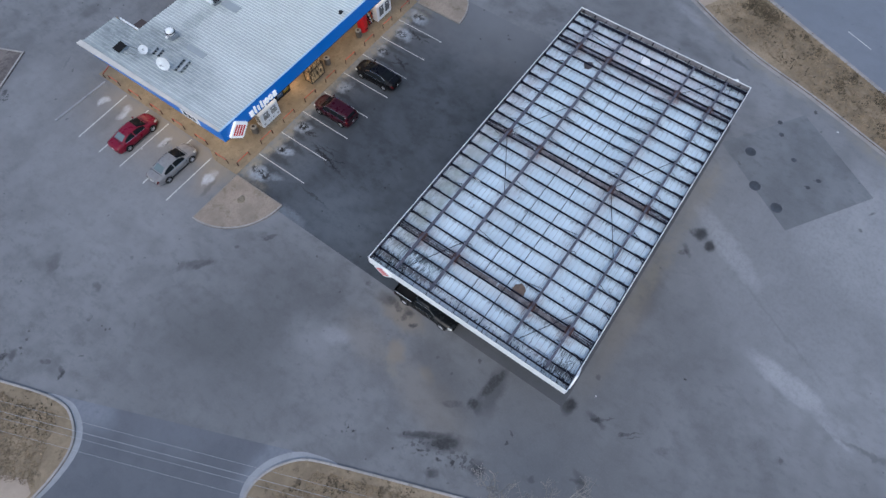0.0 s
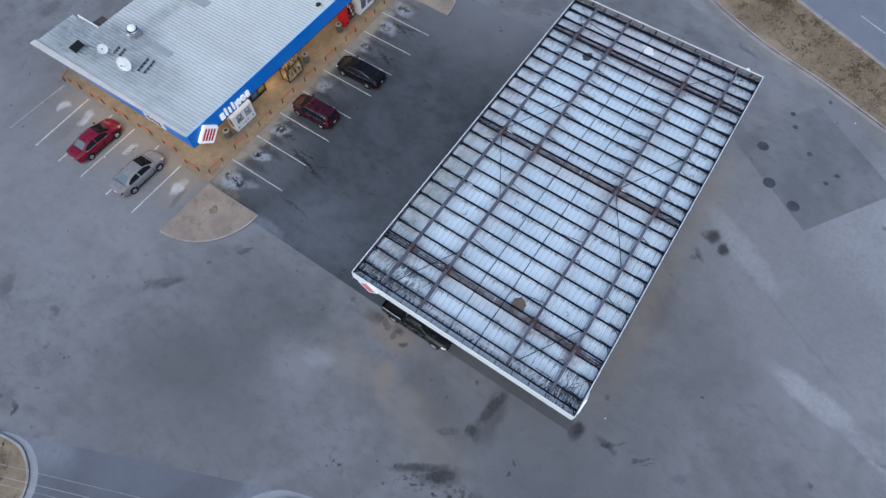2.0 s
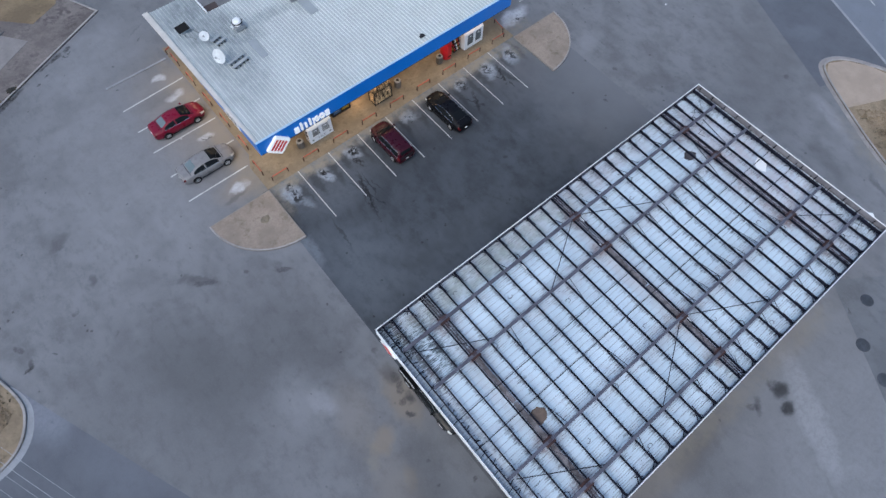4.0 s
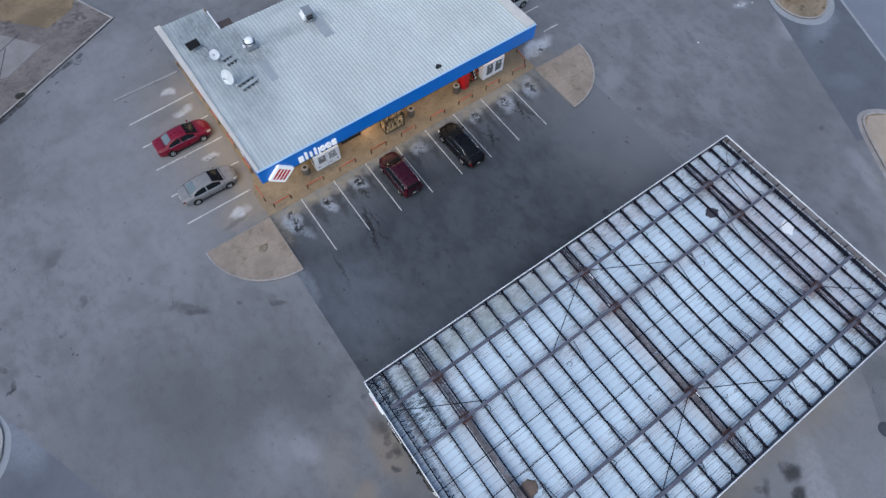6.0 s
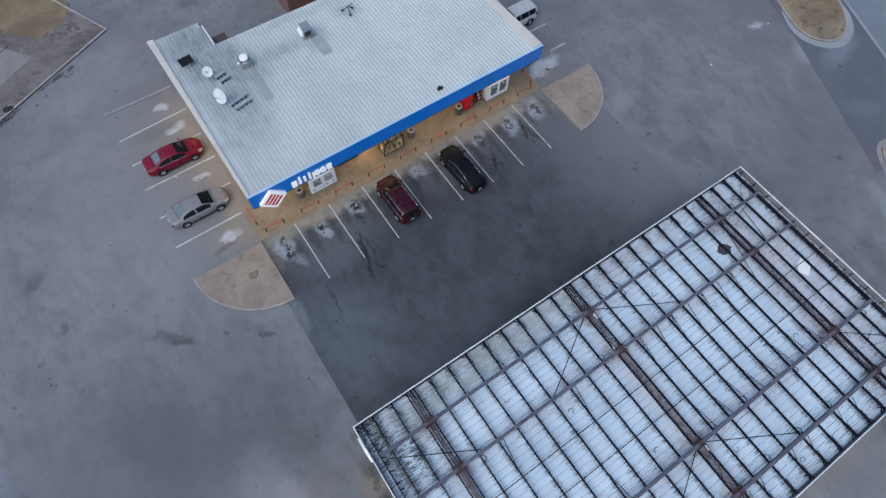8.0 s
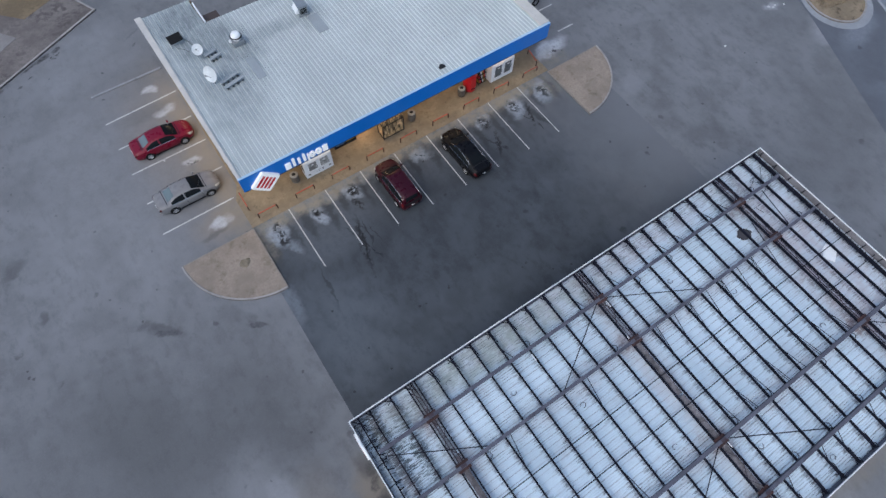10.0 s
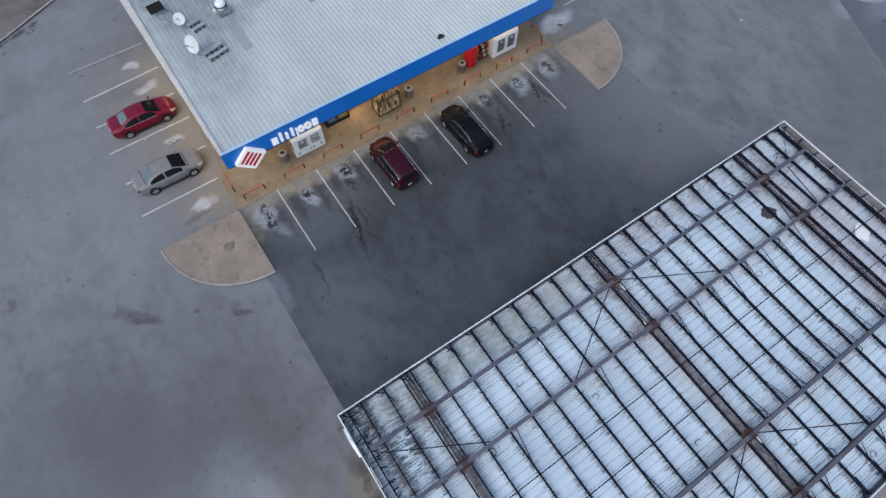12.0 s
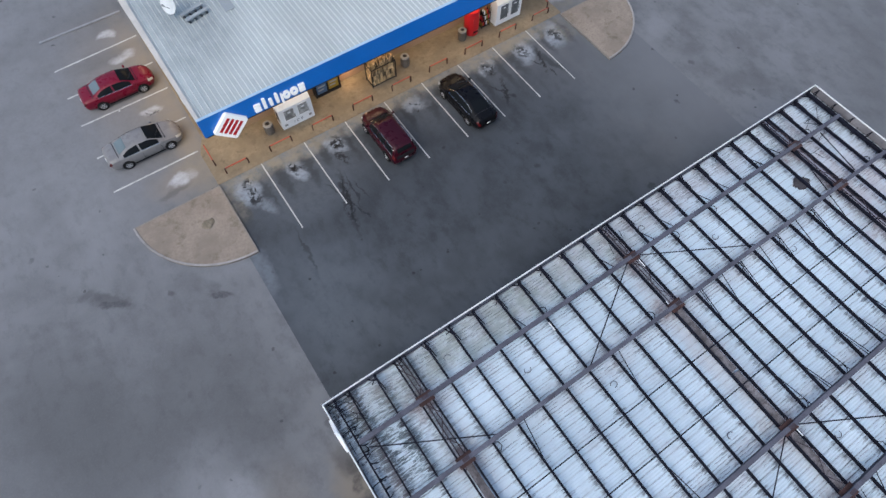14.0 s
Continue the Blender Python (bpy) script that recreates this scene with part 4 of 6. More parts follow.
set_piece("kerb_gutter_east", sweep(c_path[::-1], [(-0.40, -0.02), (-0.40, 0.015), (-0.002, 0.017), (-0.002, -0.02)]), dusty_gutter, "pale dusty concrete gutter along the street verge")
set_piece("pavement_apron", slab([(42.2, -20.0), (44.35, -16.6), (45.6, -15.85), (47.2, -16.7), (48.45, -18.65), (49.0, -21.0), (48.35, -22.85)], 0.0, 0.112), apron_mat, "pale concrete end of the grass strip")
g_path = [(56.6, 12.8), (51.6, 1.9), (50.5, -0.8), (50.05, -2.7), (50.6, -4.4), (52.2, -5.4), (54.4, -4.8), (56.1, -3.1), (56.9, -1.7), (62.6, 11.8)]
g_path = rounded(g_path)
island("verge_northeast", g_path, g_path, grass_mat, "rounded end of a dry grass strip by the street", g_path[4:-4], 0.7)
k_path = [(-40.0, 16.2), (-4.78, 33.57), (-14.9, 56.3)]
island("verge_north", k_path + [(-50.0, 50.0)], k_path, dirt_mat, "bare dirt yard behind a low kerb")
set_piece("pavement_yard_slab", slab([(-22.0, 34.0), (-15.3, 31.7), (-11.6, 33.8), (-14.0, 37.0), (-18.5, 41.0)], 0.0, 0.125), yard_mat, "grey concrete slab in the dirt yard")
for p, q in (((-18.6, 33.0), (-12.9, 36.45)), ((-16.0, 31.9), (-14.4, 35.4))):
    set_piece("pavement_yard_joint", sweep([p, q], [(-0.05, 0.1), (-0.05, 0.129), (0.05, 0.129), (0.05, 0.1)]), cover_mat, "dark joint in the yard slab")
set_piece("verge_yard_grass", slab([(-14.0, 39.5), (-10.4, 35.7), (-7.6, 37.0), (-6.7, 38.8), (-10.5, 47.0)], 0.0, 0.115), yard_grass, "patch of dry grass in the yard")

for name, cx, a0, a1 in (("planting_west", -2.9, 180, 270), ("planting_east", 24.6, 270, 360)):
    path = arc(cx, 5.45, 5.5, a0, a1)
    island(name, [(cx, 5.45)] + path, path, gravel_mat, "quarter-round bed of tan gravel with a concrete kerb")
    for p, q in (((cx, 5.45 - 5.5), (cx, 5.45)), ((cx - 5.5 if cx < 0 else cx + 5.5, 5.45), (cx, 5.45))):
        set_piece("kerb_bed_edge", sweep([p, q], [(-0.035, -0.05), (-0.035, 0.105), (0.035, 0.105), (0.035, -0.05)]), edge_mat, "thin concrete edge of the gravel bed")

# walkway round the store
set_piece("pavement_walkway", slab([(-2.9, 5.6), (24.75, 5.6), (24.75, 25.2), (-2.3, 25.2), (-2.3, 9.6), (-2.9, 8.4)], -0.1, 0.03), walk_mat, "tan concrete walkway round the store")

# stall lines


def stall_line(x0, y0, x1, y1):
    wv = 0.038 if abs(y1 - y0) > 2 else 0.055
    if abs(x1 - x0) > abs(y1 - y0):
        o = [(x0, y0 - wv), (x1, y1 - wv), (x1, y1 + wv), (x0, y0 + wv)]
    else:
        o = [(x0 - wv, y0), (x0 + wv, y0), (x1 + wv, y1), (x1 - wv, y1)]
    tagged(part("stall_line", slab(o, -0.02, 0.010), line_mat), "worn white painted parking stall line on asphalt", "line", "stall lines")


for k in range(8):
    stall_line(3.05 * k, 0.0, 3.05 * k, 5.56)
for y in (8.7, 11.75, 14.85, 17.65, 20.55):
    stall_line(-8.47, y, -2.5 if y > 9.7 else -2.95, y + (0.3 if 20 < y < 21 else 0.05))
for y, x0 in ((8.7, 28.4), (11.68, 27.3), (14.7, 27.0), (17.7, 27.0)):
    stall_line(x0, y, 30.1, y)

set_piece("kerb_stall_divider", sweep([(-8.5, 23.83), (-2.6, 23.86)], [(-0.09, -0.05), (-0.09, 0.08), (-0.07, 0.10), (0.07, 0.10), (0.09, 0.08), (0.09, -0.05)]), gutter_mat, "low grey concrete strip at the end of the stalls", 30)

# manholes
for x, y, r in ((27.04, -31.55, 0.5), (23.67, -33.3, 0.52), (22.56, -35.73, 0.52)):
    ob = thing("manhole_cover", "round black steel tank manhole cover in concrete", "manhole", "tank covers", pose(x, y, 0))
    part("cover", lathe([(r, -0.02), (r, 0.012), (r - 0.04, 0.022), (r - 0.06, 0.016), (0.05, 0.016)], 24), cover_mat, ob)
for x, y, r in ((32.0, -32.55, 0.24), (30.66, -33.2, 0.24), (28.5, -35.2, 0.24), (26.3, -37.3, 0.2), (27.56, -37.85, 0.22)):
    ob = thing("fill_cap", "small round dark fill cap in the tank pad", "fill cap", "tank covers", pose(x, y, 0))
    part("cover", lathe([(r, -0.02), (r, 0.012), (r - 0.03, 0.02), (0.04, 0.02)], 16), cover_mat, ob)


def tufts(name, count, inside, size, material, label, seed):
    """Many small grass clumps, joined."""
    rng = random.Random(seed)
    verts, faces = [], []
    while len(faces) < count * 3:
        x, y = inside(rng)
        h = size * rng.uniform(0.5, 1.3)
        for _ in range(3):
            a = rng.uniform(0, 6.28)
            lx, ly = math.cos(a) * h * 0.9, math.sin(a) * h * 0.9
            wx, wy = -math.sin(a) * h * 0.35, math.cos(a) * h * 0.35
            i = len(verts)
            verts += [(x - wx, y - wy, 0.09), (x + wx, y + wy, 0.09), (x + lx, y + ly, 0.1 + h * 0.6)]
            faces.append((i, i + 1, i + 2))
    me = bpy.data.meshes.new(name)
    me.from_pydata(verts, [], faces)
    me.materials.append(material)
    return tagged(new(name, me), label, "grass", "", "stuff")


def in_strip(p, q, r, s):
    p, q, r, s = (Vector(v) for v in (p, q, r, s))

    def pick(rng):
        u, v = rng.random(), rng.random()
        a, b = p.lerp(q, u), s.lerp(r, u)
        c = a.lerp(b, v)
        return c.x, c.y
    return pick


def clustered(pick, spread):
    state = {}

    def go(rng):
        if "c" not in state or rng.random() < 0.08:
            state["c"] = pick(rng)
        x, y = state["c"]
        return x + rng.gauss(0, spread), y + rng.gauss(0, spread)
    return go


east_strip = in_strip((42.6, -20.6), (31.0, -51.0), (38.0, -48.6), (47.3, -24.6))
tufts("dry_grass", 5000, east_strip, 0.16, tuft_mat, "pale dead grass tufts on the street verge", 1)
tufts("weeds", 800, clustered(in_strip((42.0, -23.0), (32.0, -50.0), (37.5, -48.0), (46.6, -25.6)), 0.45), 0.22, weed_mat, "dark weeds scattered in the street verge", 2)
sw_strip = in_strip((-17.6, -17.0), (-9.5, -37.0), (-15.5, -40.0), (-21.6, -15.0))
tufts("dry_grass", 3500, sw_strip, 0.15, tuft_mat, "pale dead grass tufts on the lot verge", 3)
tufts("weeds", 350, clustered(sw_strip, 0.4), 0.16, weed_mat, "dark weeds scattered in the lot verge", 4)
tufts("weeds", 1100, clustered(in_strip((44.9, -23.4), (46.9, -24.6), (46.2, -27.6), (44.4, -27.0)), 0.35), 0.16, weed_mat, "dark weeds thick at the end of the street verge", 9)
nw_strip = in_strip((-25.8, 1.2), (-28.5, 10.5), (-35.0, 10.0), (-30.0, -1.5))
tufts("dry_grass", 2500, nw_strip, 0.15, tuft_mat, "pale dead grass tufts by the driveway", 5)
tufts("weeds", 300, clustered(in_strip((-26.2, 1.5), (-28.0, 7.0), (-29.5, 6.0), (-27.5, 1.0)), 0.5), 0.12, weed_mat, "dark weeds by the driveway kerb", 6)
tufts("dry_grass", 1200, in_strip((50.6, -2.8), (53.5, 6.0), (59.0, 4.0), (55.2, -3.6)), 0.16, tuft_mat, "pale dead grass tufts on the rounded verge", 7)

tufts("weeds", 160, clustered(in_strip((-13.0, 29.3), (-26.0, 22.9), (-26.2, 23.3), (-13.1, 29.6)), 0.22), 0.17, weed_mat, "dark weeds along the dirt yard kerb", 8)

# ---- fuel canopy ----
CX0, CX1, CY0, CY1 = -3.84, 28.9, -28.32, -11.16
TOP, DECK = 4.84, 4.32
BEAM_Y = (-13.42, -16.47, -23.22, -26.32)
GIRDER_X = (0.02, 12.25, 24.45)
canopy = thing("fuel_canopy", "large white open-topped fuel canopy with exposed dark steel framing", "canopy", at=pose(0, 0, 0))

# fascia: four boxed white sides with a folded cap
for name, x0, y0, x1, y1 in (("fascia_west", CX0, CY0, CX0 + 0.04, CY1), ("fascia_east", CX1 - 0.04, CY0, CX1, CY1),
                             ("fascia_south", CX0 + 0.04, CY0, CX1 - 0.04, CY0 + 0.04), ("fascia_north", CX0 + 0.04, CY1 - 0.04, CX1 - 0.04, CY1)):
    f = part(name, box(x0, y0, 3.9, x1, y1, TOP - 0.03, 0.015), white_mat, canopy)
    g = 0.008
    part("cap", box(x0 - (g if x1 - x0 < 1 else 0), y0 - (g if y1 - y0 < 1 else 0), TOP - 0.03, x1 + (g if x1 - x0 < 1 else 0), y1 + (g if y1 - y0 < 1 else 0), TOP + 0.012, 0.008), white_mat, f)

for x0, y0, x1, y1 in ((CX0 + 0.062, CY0 + 0.1, CX0 + 0.08, CY1 - 0.1), (CX0 + 0.1, CY0 + 0.062, CX1 - 0.1, CY0 + 0.08), (CX0 + 0.1, CY1 - 0.08, CX1 - 0.1, CY1 - 0.062)):
    part("fascia_backing", box(x0, y0, 4.33, x1, y1, TOP - 0.032), steel_mat, canopy, "dirty dark backing sheet")
part("fascia_backing", box(CX1 - 0.08, CY0 + 0.1, 4.33, CX1 - 0.062, CY1 - 0.1, TOP - 0.032), backing_mat, canopy, "dirty pale backing sheet")
# purlins, girders and long beams
rng = random.Random(11)
purlin_x = [-3.35, -2.62, -1.3]
for a, b in zip(GIRDER_X, GIRDER_X[1:]):
    purlin_x += [a + (b - a) * k / 9 for k in range(1, 9)]
purlin_x += [25.85, 27.05, 28.2]
for x in purlin_x:
    part("purlin", ibeam((x, CY0 + 0.1, 4.68), (x, CY1 - 0.1, 4.68), 0.075, 0.17), purlin_mat, canopy)
for x in GIRDER_X:
    for s in (-0.27, 0.27):
        part("girder", ibeam((x + s, CY0 + 0.1, 4.74), (x + s, CY1 - 0.1, 4.74), 0.075, 0.17), purlin_mat, canopy)
    for y0, y1 in ((-26.1, -23.4), (-23.0, -20.3), (-20.2, -16.7)):
        if x < 20:
            part("cover_plate", box(x - 0.17, y0, 4.62, x + 0.17, y1, 4.64), plate_mat, canopy, "rust-stained grey plate between the girders")
    for s in (-0.12, 0.11):
        for y0, y1 in (((CY0 + 0.12, CY1 - 0.12),) if x > 20 else ((CY0 + 0.12, -26.2), (-16.6, CY1 - 0.12))):
            part("girder_rod", tube([(x + s, y0, 4.70), (x + s * 0.7, (y0 + y1) / 2, 4.68), (x + s, y1, 4.70)], 0.026, 6), rust_mat, canopy, "thin rusty rod between the girders")
    y = CY0 + 0.4
    k = 0
    while y < CY1 - 1.2:
        s = 0.25 if k % 2 else -0.25
        if x > 20 or not -23.4 < y < -17.0:
            part("lacing_bar", tube([(x - s, y, 4.72), (x + s, y + 0.85, 4.72)], 0.02, 5), rust_mat, canopy, "rusty diagonal lacing bar")
        y += 0.85
        k += 1
for y in BEAM_Y:
    part("long_beam", ibeam((CX0 + 0.55, y, 4.93), (CX1 - 0.75, y, 4.93), 0.195, 0.26), steel_mat, canopy)
    for x in GIRDER_X:
        part("joint_plate", box(x - 0.38, y - 0.24, 4.752, x + 0.38, y + 0.24, 4.77), joint_mat, canopy, "rusty plate where beam meets girder")
        part("splice_plate", box(x - 0.16, y - 0.075, 5.062, x + 0.16, y + 0.075, 5.072), rust_mat, canopy, "rusty splice plate on the beam")
for y in (-18.85, -20.85):
    part("sag_rod", tube([(CX0 + 0.15, y, 4.695), (CX1 - 0.15, y, 4.695)], 0.026, 6), purlin_mat, canopy)
rods = [((11.9, -13.5), (6.95, -16.4)), ((12.6, -13.5), (17.96, -16.4)), ((-3.0, -13.8), (1.74, -16.4)), ((24.3, -13.6), (23.6, -16.3)), ((26.4, -13.6), (25.9, -16.3)),
        ((12.0, -23.3), (6.8, -26.25)), ((12.6, -23.3), (17.92, -26.25)), ((-2.9, -23.5), (1.65, -26.25)), ((24.6, -23.4), (27.4, -25.6))]
for (xa, ya), (xb, yb) in rods:
    part("brace_rod", tube([(xa, ya, 4.72), (xb, yb, 4.72)], 0.028, 6), purlin_mat, canopy)
# knee braces from the inner long beams down to the purlins
for i, x in enumerate(purlin_x[3:-3]):
    for j, (y, s) in enumerate(((BEAM_Y[1], -1), (BEAM_Y[2], 1), (BEAM_Y[0], 1), (BEAM_Y[3], -1))):
        inner = y in BEAM_Y[1:3]
        if (x > 12.5 and (inner or (i + j) % 3)) or (i + j) % 4 == 1:
            reach = (1.75 if i % 3 else 1.45) if inner else 0.8
            wide = (0.30 if i % 2 else 0.24) if inner else 0.26
            part("knee_brace", tube([(x + wide, y + 0.09 * s, 4.78), (x + 0.03, y + s * reach, 4.66)], 0.022, 5), purlin_mat, canopy)
            if inner and x > 12.5 and (i + j) % 2 == 0:
                part("knee_brace", tube([(x + wide * 0.6, y + 0.09 * s, 4.76), (x + 0.03, y + s * reach * 0.7, 4.66)], 0.018, 5), purlin_mat, canopy)
for x, y in ((12.45, -13.85), (12.0, -16.2), (6.7, -13.9), (12.5, -23.5)):
    part("strap", box(x - 0.03, y - 0.3, 4.73, x + 0.03, y + 0.15, 4.745), white_mat, canopy, "short pale steel strap")
# bent conduit loops where purlins pass under the long beams
for i, x in enumerate(purlin_x):
    for j, y in enumerate(BEAM_Y):
        if (i * 3 + j * 5) % 7 < (3 if x > 12.5 else 1):
            s = 1 if (i + j) % 2 else -1
            part("conduit_loop", tube([(x + 0.03, y + s * 0.08, 4.72), (x + 0.20, y + s * 0.20, 4.70), (x + 0.26, y + s * 0.38, 4.62), (x + 0.14, y + s * 0.52, 4.48), (x - 0.02, y + s * 0.50, 4.42)], 0.022, 5), purlin_mat, canopy)
# outriggers that hold the fascia
for i, x in enumerate(purlin_x + list(GIRDER_X)):
    for y, s in ((CY1 - 0.1, -1), (CY0 + 0.1, 1)):
        part("outrigger", tube([(x, y, 4.74), (x + 0.12, y + s * 0.85, 4.62)], 0.028, 5), purlin_mat, canopy)
        u = [rng.uniform(-0.14, 0.14) for q in range(6)]
        part("outrigger", tube([(x + 0.05, y, 4.78), (x + 0.10 + u[0] * 0.4, y + s * (0.14 + u[1] * 0.5), 4.70), (x - 0.16 + u[2], y + s * (0.34 + u[3]), 4.60)], 0.026, 5), purlin_mat, canopy)
        part("outrigger", tube([(x - 0.30 + u[1], y, 4.60), (x - 0.02, y + s * (0.35 + u[0]), 4.66)], 0.033, 5), purlin_mat, canopy)
        part("fascia_strut", tube([(x + 0.05, y, 4.36), (x + 0.05, y, 4.80)], 0.022, 5), purlin_mat, canopy)
y = CY0 + 0.9
while y < CY1 - 0.4:
    for x, s in ((CX1 - 0.1, -1), (CX0 + 0.1, 1)):
        part("fascia_strut", box(x - 0.03, y - 0.025, 4.34, x + 0.03, y + 0.025, 4.79), purlin_mat, canopy)
        part("fascia_rung", tube([(x, y, 4.77), (x + s * 0.3, y + 0.05, 4.70), (x + s * 0.62, y - 0.03, 4.64)], 0.024, 5), purlin_mat, canopy)
    y += 1.22
part("edge_angle", box(CX1 - 0.60, CY0 + 0.15, 4.56, CX1 - 0.52, CY1 - 0.15, 4.64), purlin_mat, canopy)
# ragged dark spikes along the last purlin and the edge angle
bm = bmesh.new()
for px, side, count in ((28.2, 1, 130), (28.2, -1, 80), (-3.35, 1, 50)):
    for k in range(count):
        yy = CY0 + 0.3 + (CY1 - CY0 - 0.6) * (k + rng.random()) / count
        q = rng.uniform(0.10, 0.34)
        tube([(px, yy, 4.66), (px + side * q, yy + rng.uniform(-0.14, 0.14), rng.uniform(4.52, 4.70))], rng.uniform(0.018, 0.038), 4, bm)
tagged(part("spiky_fringe", bm, purlin_mat, canopy, "ragged dark fringe of short spikes on the steel"), kind="stuff")
# loose cables lying at the ends
CORNERS = ((-3.1, -12.2, 9, 1.0), (-2.9, -14.3, 4, 1.0), (-2.7, -27.2, 10, 1.0), (-2.9, -24.6, 4, 0.8), (27.0, -12.6, 8, 1.0), (25.6, -25.0, 5, 1.2), (27.2, -26.8, 6, 1.0), (25.4, -13.6, 4, 1.2), (12.3, -12.3, 4, 0.6), (12.4, -27.2, 4, 0.7))
for cx, cy, count, spread in CORNERS:
    for k in range(count):
        x, y = cx + rng.uniform(-1, 1) * spread, cy + rng.uniform(-1, 1) * spread
        a, length = rng.choice((0.0, 0.5, 1.57, 2.4)) + rng.uniform(-0.35, 0.35), rng.uniform(0.35, 1.2)
        z, pts = rng.uniform(4.42, 4.72), []
        for q in (-1, 0, 1):
            b = rng.uniform(-0.07, 0.07)
            px, py = x + math.cos(a) * length * q / 2 - math.sin(a) * b, y + math.sin(a) * length * q / 2 + math.cos(a) * b
            pts.append((max(CX0 + 0.2, min(CX1 - 0.2, px)), max(CY0 + 0.2, min(CY1 - 0.2, py)), z + 0.06 * q))
        part("loose_cable", tube(pts, 0.015, 5), purlin_mat, canopy)
# columns under the girders
for x in GIRDER_X:
    for y in (-15.0, -24.7):
        c = part("column", box(x - 0.15, y - 0.15, 0.0, x + 0.15, y + 0.15, 4.32, 0.02), grey_metal, canopy)
        part("base_plate", box(x - 0.3, y - 0.3, 0.0, x + 0.3, y + 0.3, 0.04), dark_metal, c)
# recessed lamp housings seen as small hooks on the deck
for i, x in enumerate((1.9, 4.6, 7.4, 10.1, 14.0, 16.8, 19.6, 22.4)):
    for j, y in enumerate((-12.4, -14.9, -17.6, -22.1, -24.7, -27.3)):
        if (i * 5 + j * 3) % 4 == 0:
            b = part("lamp_housing", lathe([(0.09, 4.33), (0.09, 4.365), (0.07, 4.375), (0.02, 4.375)], 12, None, (x, y, 0)), deck_mat, canopy)
            a0 = 1.3 * i + 0.9 * j
            part("conduit", tube([(x + 0.17 * math.cos(a0 + 0.6 * q), y + 0.14 * math.sin(a0 + 0.6 * q), 4.41) for q in range(7 + i % 3)], 0.018, 5), steel_mat, b)
# deck of 0.41 m sheets with upturned seams
n_sheets = int((CY1 - CY0 - 0.2) / 0.409)
wd = (CY1 - CY0 - 0.2) / n_sheets
bm = bmesh.new()
prof = [(0.0, 0.0), (0.0, 0.035), (0.02, 0.035), (0.02, 0.004)]
for k in (0.28, 0.56, 0.84):
    prof += [(wd * k - 0.035, 0.004), (wd * k - 0.012, 0.016), (wd * k + 0.012, 0.016), (wd * k + 0.035, 0.004)]
prof += [(wd - 0.002, 0.004), (wd - 0.002, -0.01), (0.0, -0.01)]
loft([[(x, a, b) for a, b in prof] for x in (CX0 + 0.1, CX1 - 0.1)], True, bm)
sheet = to_mesh("deck_sheet", bm, deck_mat)
for k in range(n_sheets):
    part("deck_sheet", sheet, None, canopy, at=pose(0, CY0 + 0.1 + k * wd, DECK))


def heap(name, x, y, z, r, material, label, seed):
    bm = bmesh.new()
    bmesh.ops.create_icosphere(bm, subdivisions=3, radius=1)
    for v in bm.verts:
        k = 1 + 0.35 * noise.noise(v.co * 2.2 + Vector((seed, 0, 0)))
        v.co = Vector((v.co.x * r * k, v.co.y * r * 0.8 * k, max(-0.01, v.co.z * 0.14 * k)))
    ob = part(name, bm, material, None, "", 60, pose(x, y, z))
    return tagged(ob, label, "debris")


heap("leaf_litter", -4.55, 3.3, 0.055, 0.42, leaf_mat, "thin drift of dark dead leaves on the gravel bed", 14)
heap("leaf_litter", -15.07, 28.95, 0.10, 0.45, bush_mat, "dark clump of weeds by the yard kerb", 5)
heap("debris_heap", 0.6, -21.75, DECK + 0.01, 0.62, debris_mat, "flat heap of brown leaves lying on the canopy deck", 3)
heap("debris_heap", 23.2, -15.2, DECK + 0.01, 0.5, soot_mat, "flat heap of dark leaves lying on the canopy deck", 8)
bm = slab([(-0.55, -0.35), (0.5, -0.42), (0.62, 0.3), (0.1, 0.48), (-0.5, 0.35)], 0.0, 0.04)
tagged(part("loose_sheet", bm, sign_white, None, at=pose(26.7, -19.2, DECK + 0.065, 0, 0, 35)), "loose white plastic sheet lying on the canopy deck", "sheet")


def diamond_sign(name, m, size, group="", label="", face=None, deep=0.2):
    """A white square sign stood on its corner, with four slanted red bars. Faces its -y."""
    ob = thing(name, label or "white diamond-shaped sign with four slanted red bars", "sign", group, m)
    h, r = size / 2, size * 0.09
    o = []
    for cx, cy, a in ((h - r, h - r, 0), (-h + r, h - r, 90), (-h + r, -h + r, 180), (h - r, -h + r, 270)):
        o += [(cx + r * math.cos(radians(a + 15 * k)), cy + r * math.sin(radians(a + 15 * k))) for k in range(7)]
    turn = Matrix.Rotation(radians(45), 3, "Y")
    rings = [[turn @ Vector((x * s, yy, y * s)) for x, y in o] for yy, s in ((0.0, 1.0), (-deep * 0.8, 1.0), (-deep, 0.97))]
    part("panel", loft(rings), face or sign_white, ob, smooth=35)
    for k in range(4):
        c = (-0.285 + 0.19 * k) * size
        bw = 0.058 * size
        ring = [[turn @ Vector((c + a, yy, b)) for a, b in ((-bw, -0.34 * size), (bw, -0.34 * size), (bw, 0.34 * size), (-bw, 0.34 * size))] for yy in (0.005 - deep, -0.015 - deep)]
        part("bar", loft(ring), red_mat, ob, "red slanted bar")
    return ob


diamond_sign("canopy_sign", pose(CX0 - 0.005, -12.55, 4.15, 0, 0, -90), 1.2, "canopy signs", deep=0.12)
diamond_sign("canopy_sign", pose(-2.55, CY0 - 0.005, 4.15, 0, 0, 0), 1.2, "canopy signs", deep=0.12)
